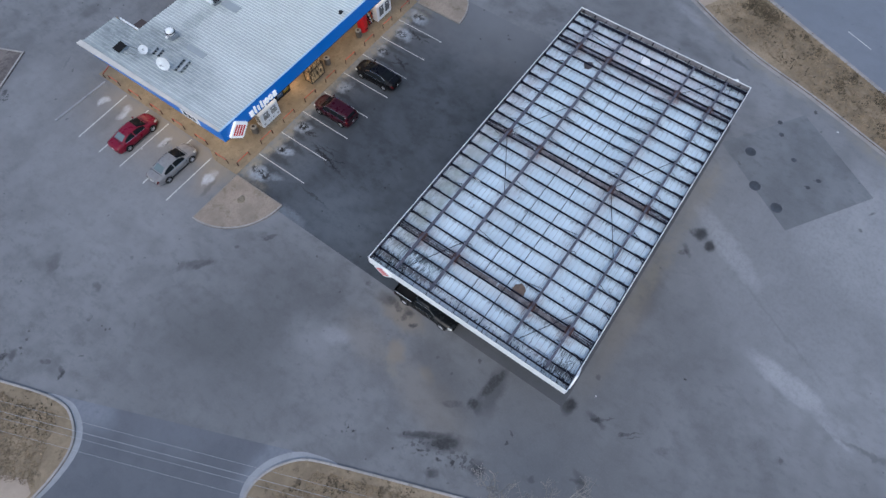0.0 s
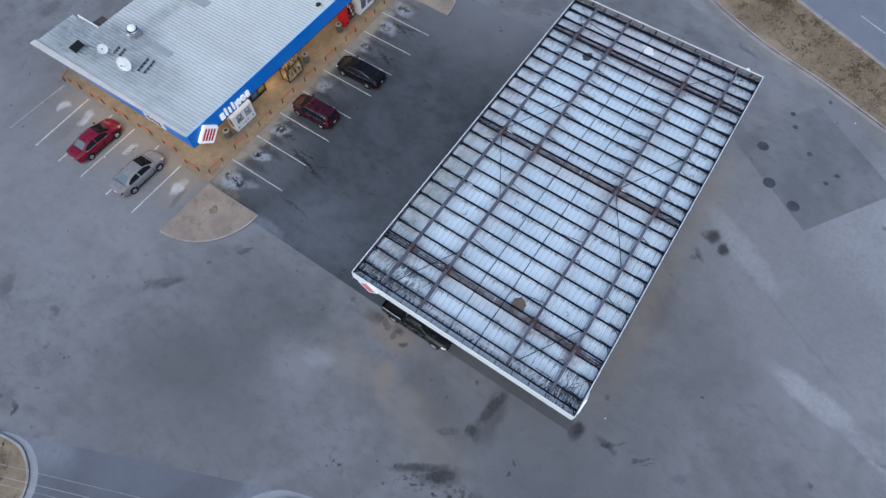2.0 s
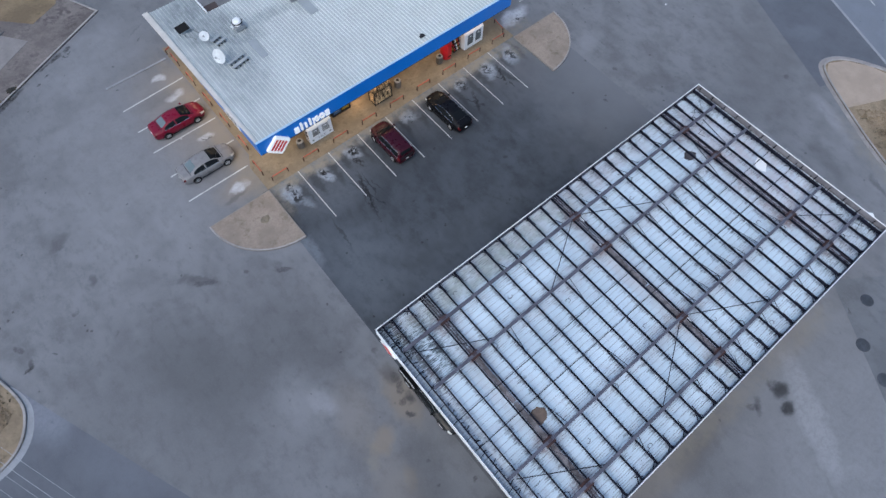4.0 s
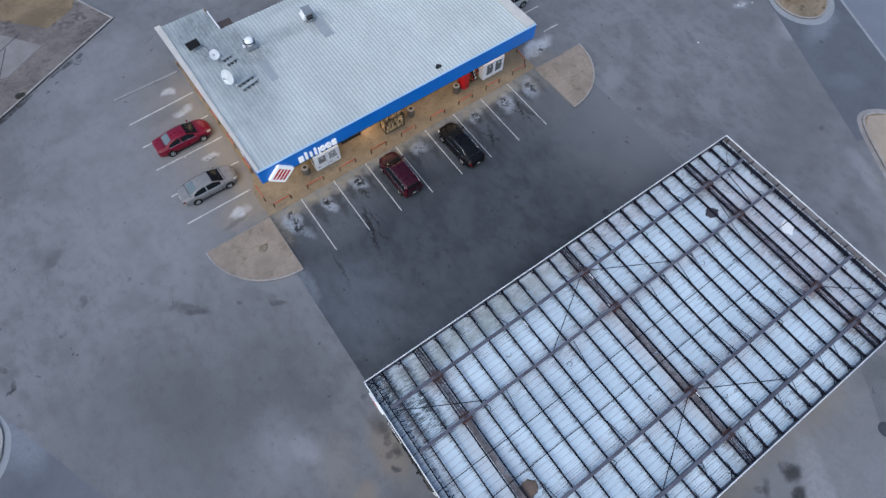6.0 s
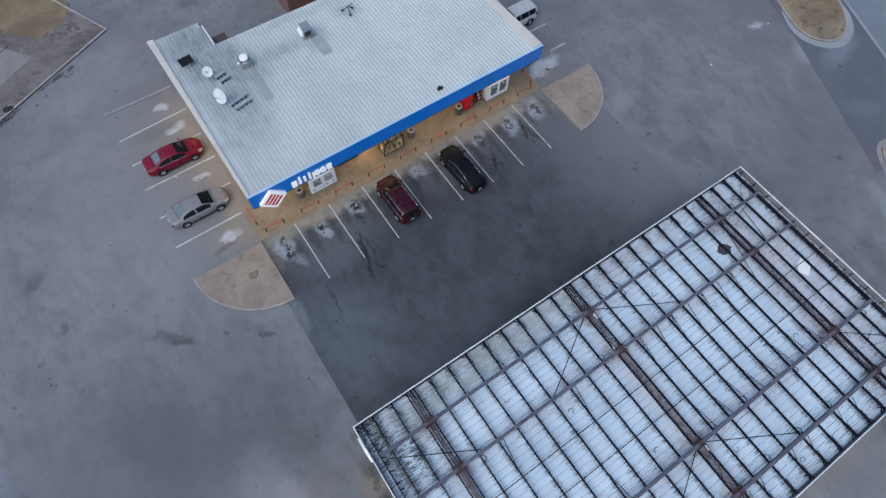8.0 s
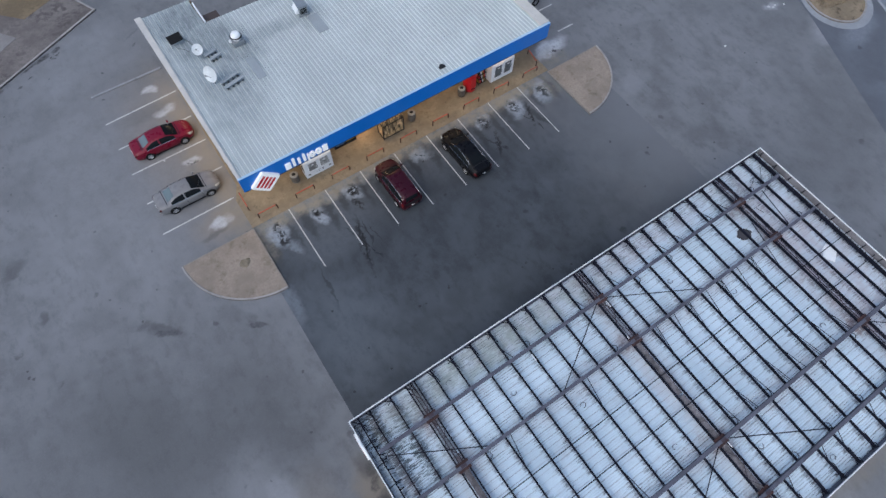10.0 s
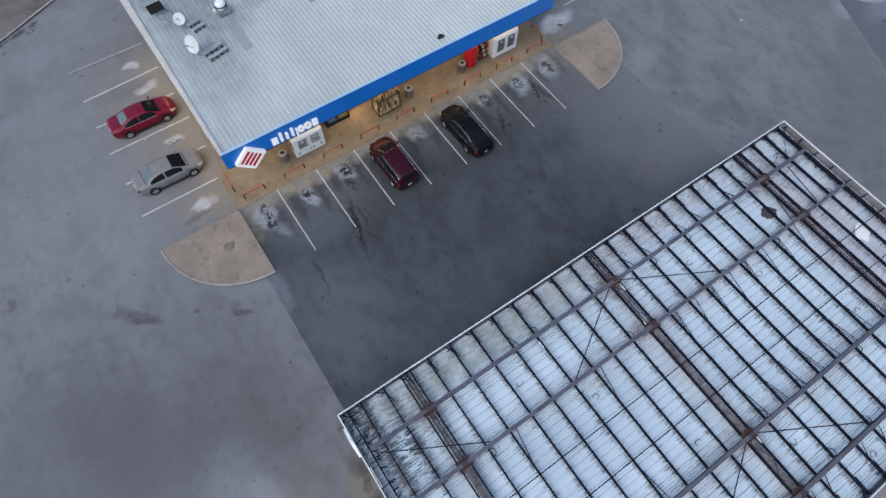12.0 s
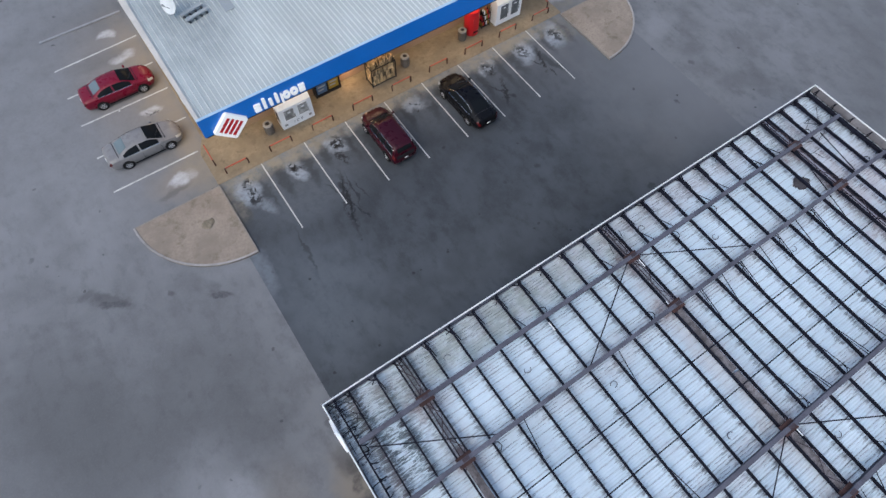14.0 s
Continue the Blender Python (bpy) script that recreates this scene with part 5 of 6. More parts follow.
diamond_sign("canopy_sign", pose(CX1 + 0.005, -26.95, 4.15, 0, 0, 90), 1.2, "canopy signs", deep=0.12)

# ---- store ----
SX0, SX1, SY0, SY1, SYB = -2.15, 24.05, 5.95, 21.0, 24.2
F0, F1 = 3.72, 5.12


def roof_z(y):
    return 5.02 - (y - SY0) * 0.0225


store = thing("convenience_store", "single-storey store with ribbed grey metal roof and blue fascia", "building")
part("wall_front", box(-0.6, 8.8, 0.0, 5.5, 9.0, F0), tan_wall, store)
part("wall_front", box(7.4, 8.8, 0.0, 22.6, 9.0, F0), tan_wall, store)
part("wall_front", box(5.5, 8.8, 2.6, 7.4, 9.0, F0), tan_wall, store)
part("wall_west", box(-0.6, 9.0, 0.0, -0.4, 23.6, F0), tan_wall, store)
part("wall_east", box(22.4, 9.0, 0.0, 22.6, 20.6, F0), tan_wall, store)
part("wall_back", box(1.8, 20.4, 0.12, 22.4, 20.6, F0), tan_wall, store)
part("wall_back", box(-0.4, 23.4, 0.12, 1.8, 23.6, F0), tan_wall, store)
part("wall_step", box(1.6, 20.6, 0.12, 1.8, 23.4, F0), tan_wall, store)
# soffit and blue fascia boards
part("soffit", slab([(SX0 + 0.12, SY0 + 0.12), (SX1 - 0.12, SY0 + 0.12), (SX1 - 0.12, SY1 - 0.1), (2.0, SY1 - 0.1), (2.0, SYB - 0.1), (SX0 + 0.12, SYB - 0.1)], F0 + 0.02, F0 + 0.08), tan_wall, store)
part("fascia_front", box(SX0, SY0, F0, SX1, SY0 + 0.1, F1, 0.012), blue_mat, store, "glossy blue fascia board")
part("fascia_trim", box(SX0, SY0 - 0.02, F1 + 0.002, SX1, SY0 + 0.15, F1 + 0.05, 0.01), paleblue_mat, store, "pale blue top trim")
part("fascia_base", box(SX0 + 0.1, SY0 + 0.01, F0 - 0.07, SX1 - 0.1, SY0 + 0.1, F0 - 0.003), dark_metal, store)


def side_board(x0, x1, y0, y1, z_extra, bottom, name, material):
    """A board along y whose top follows the roof slope."""
    bm = bmesh.new()
    loft([[(x0, y, bottom if bottom else roof_z(y) - 0.06), (x1, y, bottom if bottom else roof_z(y) - 0.06), (x1, y, roof_z(y) + z_extra), (x0, y, roof_z(y) + z_extra)] for y in (y0, y1)], True, bm)
    return part(name, bm, material, store)


side_board(SX0, SX0 + 0.1, SY0 + 0.1, SYB, 0.06, F0, "fascia_west", blue_mat)
side_board(SX1 - 0.1, SX1, SY0 + 0.1, SY1, 0.06, F0, "fascia_east", blue_mat)
part("coping_west", loft([[(SX0 - o, y, roof_z(y) - 0.06), (SX0 + 0.20, y, roof_z(y) - 0.06), (SX0 + 0.20, y, roof_z(y) + 0.13), (SX0 - o, y, roof_z(y) + 0.13)] for y, o in ((SY0 + 0.152, 0.02), (SYB + 0.05, 0.30))], True, bmesh.new()), coping_mat, store)
side_board(SX0 + 0.202, SX0 + 0.338, SY0 + 0.2, SYB - 0.02, 0.03, 0, "roof_flashing", roof_mat)
side_board(SX1 - 0.75, SX1 + 0.05, SY0 + 0.22, SY1 + 0.05, 0.13, 0, "coping_east", coping_mat)
side_board(1.95, 2.05, SY1 - 0.05, 23.5, 0.16, 0, "coping_step", white_mat)
part("gutter_back", box(2.05, SY1 - 0.05, 4.5, SX1 - 0.75, SY1 + 0.1, 4.62, 0.02), white_mat, store)
part("fascia_back", box(2.05, SY1 - 0.12, F0, SX1 - 0.1, SY1 - 0.06, 4.6), tan_wall, store)
part("fascia_back", box(SX0 + 0.1, SYB - 0.12, F0, 2.05, SYB - 0.06, 4.53), tan_wall, store)

# roof sheets, 0.92 m wide with three ribs each
def roof_sheet(y1):
    bm = bmesh.new()
    prof = []
    for k in range(3):
        o = 0.3067 * k
        prof += [(o, 0.0), (o + 0.018, 0.05), (o + 0.045, 0.05), (o + 0.063, 0.0), (o + 0.16, 0.0), (o + 0.17, 0.008), (o + 0.2, 0.008), (o + 0.21, 0.0)]
    prof += [(0.918, 0.0), (0.918, -0.02), (0.0, -0.02)]
    loft([[(a, y, roof_z(y) + b) for a, b in prof] for y in (SY0 + 0.2, y1)], True, bm)
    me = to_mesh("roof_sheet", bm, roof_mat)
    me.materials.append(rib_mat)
    # rib faces take the lighter copy, for contrast against the pans
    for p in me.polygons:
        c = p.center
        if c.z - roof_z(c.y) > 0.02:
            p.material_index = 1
    return me


long_sheet, short_sheet = roof_sheet(SYB - 0.05), roof_sheet(SY1)
x = SX0 + 0.34
k = 0
while x < SX1 - 0.8:
    part("roof_sheet", long_sheet if x + 0.92 < 2.1 else short_sheet, None, store, at=pose(x, 0, 0))
    x += 0.92
    k += 1
part("roof_patch", box(2.85, 13.3, roof_z(14.4) + 0.06, 3.5, 15.6, roof_z(14.4) + 0.08), patch_mat, store, "flat grey roof patch")
part("roof_patch", box(8.75, 15.0, roof_z(16) + 0.06, 9.6, 17.1, roof_z(16) + 0.08), patch_mat, store, "flat grey roof patch")

# entrance, standing a little proud of the wall
for x0, x1 in ((5.5, 5.6), (6.41, 6.49), (7.3, 7.4)):
    part("door_frame", box(x0, 8.3, 0.03, x1, 8.42, 2.6, 0.01), dark_metal, store)
part("door_frame", box(5.6, 8.3, 2.5, 7.3, 8.42, 2.6), dark_metal, store)
for x0 in (5.5, 7.34):
    part("entrance_side", box(x0, 8.42, 0.03, x0 + 0.06, 8.8, 2.6), dark_metal, store, "dark side panel of the entrance")
part("entrance_top", box(5.5, 8.3, 2.602, 7.4, 8.8, 2.66), dark_metal, store, "dark flat top of the entrance")
for x0, x1 in ((5.6, 6.41), (6.49, 7.3)):
    part("door_rail", box(x0, 8.32, 0.03, x1, 8.40, 0.25), dark_metal, store)
    part("door_pane", box(x0, 8.35, 0.25, x1, 8.37, 2.5), glass_mat, store)
    part("door_handle", tube([((x0 + x1) / 2 - 0.3, 8.27, 1.35), ((x0 + x1) / 2 + 0.3, 8.27, 1.35)], 0.02), chrome_mat, store)


def poster(x0, x1, y, z0, z1, material, label):
    ob = thing("window_poster", label, "poster", "door posters")
    part("sheet", box(x0, y - 0.012, z0, x1, y, z1), material, ob)
    part("bar", box(x0 + 0.1, y - 0.016, z0 + (z1 - z0) * 0.6, x1 - 0.1, y - 0.012, z0 + (z1 - z0) * 0.75), patch_mat, ob, "pale bar of unreadable print")
    part("bar", box(x0 + 0.1, y - 0.016, z0 + (z1 - z0) * 0.3, x1 - 0.2, y - 0.012, z0 + (z1 - z0) * 0.42), patch_mat, ob, "pale bar of unreadable print")


poster(5.64, 6.38, 8.348, 0.28, 1.15, poster_blue, "blue and white poster on the store's glass door")
poster(6.52, 7.27, 8.348, 0.32, 1.2, yellow_mat, "yellow poster on the store's glass door")

# warm lamps under the overhang
emit, _, eb = nodes_of("warm_lamp_lens")
eb.inputs["Emission Color"].default_value = (1.0, 0.65, 0.35, 1)
eb.inputs["Emission Strength"].default_value = 1.2
WARM = 31.0
SOFFIT = [(x, 7.7, 0) for x in (0.5, 4.6, 8.7, 12.8, 16.9, 21.0)] + [(-1.3, y, 90) for y in (10.5, 15.5, 20.5)]
for x, y, a in SOFFIT:
    ob = thing("soffit_lamp", "warm glowing soffit lamp under the store overhang", "lamp", "soffit lamps", pose(x, y, F0 + 0.02, 0, 0, a))
    part("housing", box(-1.7, -0.22, -0.06, 1.7, 0.22, 0.0, 0.01), white_mat, ob)
    part("lens", box(-1.65, -0.19, -0.075, 1.65, 0.19, -0.062), emit, ob, "glowing amber lens")
    ld = bpy.data.lights.new("soffit_light", "AREA")
    ld.shape, ld.size, ld.size_y, ld.energy, ld.color = "RECTANGLE", 3.3, 0.38, WARM, (1.0, 0.74, 0.46)
    lo = new("soffit_light", ld)
    lo.matrix_world = pose(x, y, F0 - 0.07, 0, 0, a)

ob = thing("wall_lamp", "small glowing warm wall lamp beside the store door", "lamp", at=pose(8.1, 8.8, 1.1))
part("housing", box(-0.16, -0.10, -0.10, 0.16, 0.0, 0.10, 0.02), dark_metal, ob)
part("lens", box(-0.13, -0.13, -0.08, 0.13, -0.102, 0.06, 0.01), emit, ob, "glowing amber lens")
ld = bpy.data.lights.new("wall_light", "POINT")
ld.energy, ld.color, ld.shadow_soft_size = 30.0, (1.0, 0.66, 0.38), 0.12
lo = new("wall_light", ld)
lo.location = (8.1, 8.58, 1.0)

# store sign: diamond and white rounded shapes
diamond_sign("store_sign", pose(-0.6, SY0 - 0.02, 3.92, 0, 0, 0), 1.54, "", "white diamond-shaped sign with four slanted red bars on blue fascia", lit_white)
lettering = thing("fascia_lettering", "row of white rounded raised shapes on the blue fascia", "sign", at=pose(1.0, SY0 - 0.005, 3.78))


def round_block(x0, z0, x1, z1, r, bm=None):
    o = []
    for cx, cz, a in ((x1 - r, z1 - r, 0), (x0 + r, z1 - r, 90), (x0 + r, z0 + r, 180), (x1 - r, z0 + r, 270)):
        o += [(cx + r * math.cos(radians(a + 22.5 * k)), cz + r * math.sin(radians(a + 22.5 * k))) for k in range(5)]
    return loft([[(x, y, z) for x, z in o] for y in (0.0, -0.10)], True, bm)


def ring_block(cx, cz, ro, ri, w=1.0):
    bm = bmesh.new()
    n = 20
    rows = [[bm.verts.new((cx + w * r * math.cos(2 * math.pi * k / n), y, cz + r * math.sin(2 * math.pi * k / n))) for k in range(n)] for r, y in ((ri, 0.0), (ro, 0.0), (ro, -0.1), (ri, -0.1))]
    for i in range(4):
        a, b = rows[i], rows[(i + 1) % 4]
        for k in range(n):
            bm.faces.new((a[k], a[(k + 1) % n], b[(k + 1) % n], b[k]))
    return bm


def stacked(x0, x1):
    """Three rounded bars one above the other."""
    bm = round_block(x0, 0.12, x1, 0.28, 0.06)
    round_block(x0, 0.335, x1, 0.485, 0.06, bm)
    return round_block(x0, 0.54, x1, 0.70, 0.06, bm)


for blk in (stacked(0.0, 0.42), round_block(0.56, 0.12, 0.76, 0.92, 0.07), round_block(0.95, 0.12, 1.15, 0.70, 0.07), round_block(1.35, 0.12, 1.54, 0.88, 0.07),
            round_block(1.68, -0.12, 1.82, 0.68, 0.06), ring_block(2.06, 0.41, 0.30, 0.11, 0.75), ring_block(2.55, 0.41, 0.30, 0.11, 0.85), stacked(2.86, 3.26)):
    part("raised_shape", blk, lit_white, lettering)
plate = thing("side_sign", "white sign with dark shapes on the store's side fascia", "sign", at=pose(SX0 - 0.005, 9.9, 4.35, 0, 0, -90))
part("panel", box(-1.1, -0.05, -0.45, 1.1, 0.0, 0.45, 0.02), sign_white, plate)
for a in (-0.75, -0.2, 0.35):
    part("bar", box(a, -0.06, -0.25, a + 0.38, -0.05, 0.25), dark_metal, plate, "dark bar of unreadable print")

# ---- roof equipment ----
def on_roof(y):
    return roof_z(y) + 0.057


def dish(x, y, r, turn, tilt, label):
    ob = thing("satellite_dish", label, "satellite dish", "roof dishes", pose(x, y, on_roof(y), 0, 0, turn))
    prof = [(r * k / 6, 0.22 * r * (k / 6) ** 2) for k in range(7)]
    bowl = [(max(0.01, a), b + 0.02) for a, b in prof] + [(r, prof[-1][1])] + [(max(0.01, a), b) for a, b in prof[::-1]][1:]
    bm = lathe(bowl, 28)
    bmesh.ops.transform(bm, matrix=pose(0, 0.0, r * 0.95 + 0.15, tilt, 0, 0), verts=bm.verts)
    part("reflector", bm, dish_mat, ob, smooth=50)
    part("mast", tube([(0, 0.14, 0.0), (0, 0.12, r * 0.95 + 0.1)], 0.035), grey_metal, ob)
    c = Matrix.Rotation(radians(tilt), 3, "X") @ Vector((0, 0, 1))
    tip = Vector((0, 0, r * 0.95 + 0.15)) + c * r * 0.9
    part("feed_arm", tube([(0, 0, 0.25), tuple(tip * 0.98)], 0.02), grey_metal, ob)
    part("feed_horn", box(tip.x - 0.07, tip.y - 0.05, tip.z - 0.05, tip.x + 0.07, tip.y + 0.05, tip.z + 0.05, 0.015), grey_metal, ob)
    return ob


def ballast(x, y, n, length, turn, label):
    ob = thing("dish_mount", label, "mount", "roof mounts", pose(x, y, on_roof(y), 0, 0, turn))
    for s in (-0.3, 0.3):
        part("rail", box(-length / 2, s - 0.14, 0.10, length / 2, s + 0.12, 0.20, 0.01), patch_mat, ob)
        for k in range(n):
            a = -length / 2 + 0.14 + (length - 0.28) * k / (n - 1)
            part("block", box(a - 0.06, s - 0.24, 0.0, a + 0.06, s - 0.02, 0.098, 0.01), cover_mat, ob)
    return ob


dish(0.15, 14.95, 0.60, -62, 66, "large white satellite dish on a roof mast")
dish(0.30, 17.95, 0.40, -25, 48, "small white satellite dish on a roof mast")
ballast(1.15, 14.2, 4, 1.5, 12, "grey ballast rails with dark blocks on the roof")
ballast(1.05, 17.3, 3, 0.9, 12, "small grey ballast frame with dark blocks on the roof")
ob = thing("solar_panel", "black tilted panel on a light frame on the roof", "panel", at=pose(-0.65, 20.1, on_roof(20.1), 0, 0, 5))
bm = box(-0.52, -0.34, 0, 0.52, 0.34, 0.04, 0.01)
bmesh.ops.transform(bm, matrix=pose(0, 0, 0.42, 25, 0, 0), verts=bm.verts)
part("panel", bm, tyre_mat, ob)
for sx in (-0.5, 0.5):
    part("leg", tube([(sx, -0.35, 0.0), (sx, -0.35, 0.26)], 0.02), grey_metal, ob)
    part("leg", tube([(sx, 0.35, 0.0), (sx, 0.35, 0.56)], 0.02), grey_metal, ob)
part("cable", tube([(0.1, 0.2, 0.3), (0.5, 0.1, 0.03), (0.75, -0.5, 0.03), (0.85, -1.2, 0.03), (1.0, -1.9, 0.06)], 0.014, 5), dark_metal, ob)
part("cable", tube([(-0.3, -0.3, 0.2), (-0.2, -0.6, 0.03), (0.1, -1.0, 0.03), (0.3, -1.5, 0.03)], 0.013, 5), dark_metal, ob)
ob = thing("exhaust_fan", "white domed exhaust fan on a grey roof kerb", "fan", at=pose(3.2, 17.6, on_roof(17.6)))
part("curb", box(-0.45, -0.45, 0, 0.45, 0.45, 0.35, 0.02), grey_metal, ob)
part("neck", lathe([(0.3, 0.352), (0.3, 0.62)], 20), sign_white, ob, smooth=40)
part("dome", lathe([(0.36, 0.60), (0.38, 0.66), (0.33, 0.80), (0.27, 0.86), (0.03, 0.87)], 24), sign_white, ob, smooth=50)
part("rim_band", lathe([(0.30, 0.585), (0.45, 0.59), (0.45, 0.63), (0.30, 0.63)], 24), dark_metal, ob)
part("side_box", box(-0.62, -0.12, 0.25, -0.452, 0.12, 0.42, 0.02), sign_white, ob)
ob = thing("rooftop_unit", "upright grey-blue metal rooftop air unit with a pale hood", "air unit", at=pose(8.75, 17.85, on_roof(17.85), 0, 0, -6))
part("curb", box(-0.42, -0.55, 0, 0.42, 0.55, 0.12, 0.01), grey_metal, ob)
part("casing", box(-0.36, -0.48, 0.122, 0.36, 0.48, 0.80, 0.03), patch_mat, ob)
part("hood", loft([[(-0.362, -0.42, 0.72), (-0.362, 0.42, 0.72), (-0.362, 0.42, 0.25), (-0.362, -0.42, 0.25)], [(-0.60, -0.42, 0.40), (-0.60, 0.42, 0.40), (-0.60, 0.42, 0.25), (-0.60, -0.42, 0.25)]]), white_mat, ob)
part("lid", box(-0.40, -0.52, 0.802, 0.40, 0.52, 0.85, 0.015), grey_metal, ob)
for k in range(5):
    part("louvre", box(-0.28, -0.515, 0.22 + 0.1 * k, 0.28, -0.482, 0.27 + 0.1 * k), dark_metal, ob)
ob = thing("antenna_stand", "small dark tripod antenna stand on the roof", "antenna", at=pose(12.95, 18.3, on_roof(18.3)))
for a in (20, 140, 260):
    part("leg", tube([(0.5 * math.cos(radians(a)), 0.5 * math.sin(radians(a)), 0.0), (0, 0, 0.5)], 0.03), dark_metal, ob)
    part("foot", box(0.5 * math.cos(radians(a)) - 0.1, 0.5 * math.sin(radians(a)) - 0.1, 0, 0.5 * math.cos(radians(a)) + 0.1, 0.5 * math.sin(radians(a)) + 0.1, 0.05), dark_metal, ob)
part("crossbar", tube([(-0.5, -0.1, 0.45), (0.5, 0.1, 0.5)], 0.03), dark_metal, ob)
ob = thing("roof_vent", "small dark flat vent on the metal roof", "vent", at=pose(14.5, 6.85, on_roof(6.85)))
part("cap", lathe([(0.1, 0.0), (0.1, 0.1), (0.2, 0.11), (0.2, 0.15), (0.05, 0.17)], 14), dark_metal, ob)
part("base", box(-0.22, -0.12, 0, 0.3, 0.12, 0.03), dark_metal, ob)

# ---- behind the store ----
ob = thing("utility_shed", "small brown sheet-roofed shed against the store's back wall", "shed", at=pose(2.75, 22.0, 0))
part("wall", box(-0.62, -0.85, 0.0, 0.5, 0.2, 4.3), tan_wall, ob)
part("roof", box(-0.66, -0.88, 4.302, 0.56, 0.26, 4.36), brown_sheet, ob, "dark brown flat roof")
ob = thing("dumpster_enclosure", "open red-brown block enclosure behind the store", "enclosure", at=pose(10.2, 25.6, 0))
part("wall", box(0, 0, 0, 0.25, 5.0, 2.2, 0.02), maroon_wall, ob)
part("wall", box(0.252, 0, 0, 5.5, 0.25, 2.2, 0.02), maroon_wall, ob)
part("wall", box(5.502, 0, 0, 5.75, 5.0, 2.2, 0.02), maroon_wall, ob)
part("wall", box(0.252, 4.75, 0, 5.5, 5.0, 2.2, 0.02), maroon_wall, ob)
part("gate_post", box(-0.35, 4.0, 0, -0.1, 4.25, 2.0, 0.02), dark_metal, ob)

# ---- things on the walkway ----
WZ = 0.03


def guard_rail(m):
    ob = thing("guard_rail", "low red painted pipe rail on the walkway edge", "rail", "wheel guard rails", m)
    r = 0.042
    part("top_bar", tube([(-0.68, 0, 0.50), (0.68, 0, 0.50)], r), rail_mat, ob, smooth=60)
    for s in (-1, 1):
        part("post", tube([(s * 0.75, 0, 0.0), (s * 0.75, 0, 0.42), (s * 0.735, 0, 0.47), (s * 0.68, 0, 0.50)], r * 1.1), rail_post, ob, "dark worn post", smooth=60)
    return ob


first = guard_rail(pose(-1.35, 6.1, WZ))
for k in range(1, 9):
    copy_thing(first, pose(-1.35 + 3.06 * k, 6.1, WZ))
copy_thing(first, pose(-2.45, 7.8, WZ, 0, 0, 90))
for y in (10.85, 13.9, 16.95, 20.0, 23.0):
    copy_thing(first, pose(-2.05, y, WZ, 0, 0, 90))
copy_thing(first, pose(24.3, 7.3, WZ, 0, 0, 80))
copy_thing(first, pose(-1.55, 24.5, WZ, 0, 0, 20))


def lettering_mesh(text, size):
    """Raised letters in the built-in font, upright on a wall that faces -y, centred on their own origin."""
    cu = bpy.data.curves.new("letters", "FONT")
    cu.body, cu.size, cu.extrude, cu.align_x, cu.space_character = text, size, 0.004, "CENTER", 1.9
    tmp = new("letters", cu)
    bpy.context.view_layer.update()
    me = bpy.data.meshes.new_from_object(tmp.evaluated_get(bpy.context.evaluated_depsgraph_get()))
    bpy.data.objects.remove(tmp)
    me.transform(Matrix.Rotation(radians(90), 4, "X"))
    return me


def ice_box(x, group, low):
    ob = thing("ice_merchandiser", "white ice merchandiser with two grey doors beside the store wall", "ice freezer", group, pose(x, 7.15, WZ))
    L, D = 2.3, 0.8
    part("cabinet", loft([[(u, 0.0, 0.0), (u, D, 0.0), (u, D, 2.05), (u, 0.28, 2.05), (u, 0.0, 1.75)] for u in (0.0, L)]), white_mat, ob)
    for k in range(2):
        u = 0.28 + 0.98 * k
        dr = part("door", box(u, -0.035, low, u + 0.78, 0.0, 1.66, 0.01), sign_white, ob)
        part("window", box(u + 0.06, -0.042, low + 0.14, u + 0.72, -0.036, 1.6), panel_mat if low > 0.5 else dark_panel, dr, "grey picture panel")
        part("bar", box(u + 0.3, -0.046, 1.3, u + 0.5, -0.042, 1.42), sign_white, dr)
        part("handle", tube([(u + 0.74, -0.06, 0.75), (u + 0.74, -0.06, 1.1)], 0.015), dark_metal, dr)
    if low > 0.5:
        me = lettering_mesh("ICE", 0.27)
        me.materials.clear()
        me.materials.append(dark_metal)
        part("lettering", me, None, ob, "dark printed letters", at=pose(L / 2, -0.006, 0.24))
        for u in (0.18, L - 0.38):
            part("bar", box(u, -0.008, 0.25, u + 0.2, 0.0, 0.42), panel_mat, ob, "grey printed block")
    for k in range(4 if low > 0.5 else 0):
        part("side_bar", box(-0.008, 0.2 + 0.13 * k, 0.5, 0.0, 0.28 + 0.13 * k, 1.5), dark_metal, ob, "dark bar of lettering")
    part("plinth", box(0.05, 0.05, -0.002, L - 0.05, D - 0.05, 0.05), dark_metal, ob)
    return ob


ice_box(2.42, "ice freezers", 0.62)
ice_box(19.75, "ice freezers", 0.3)


def waste_bin(x, y):
    ob = thing("waste_bin", "round grey concrete waste bin with a dark opening", "bin", "waste bins", pose(x, y, WZ))
    part("drum", lathe([(0.25, 0.0), (0.29, 0.04), (0.30, 0.40), (0.29, 0.72), (0.28, 0.75), (0.02, 0.75)], 22), bin_mat, ob, smooth=40)
    for k in range(11):
        a = 2 * math.pi * k / 11
        part("rib", tube([(0.298 * math.cos(a), 0.298 * math.sin(a), 0.08), (0.308 * math.cos(a), 0.308 * math.sin(a), 0.40), (0.298 * math.cos(a), 0.298 * math.sin(a), 0.70)], 0.018, 5), bin_mat, ob)
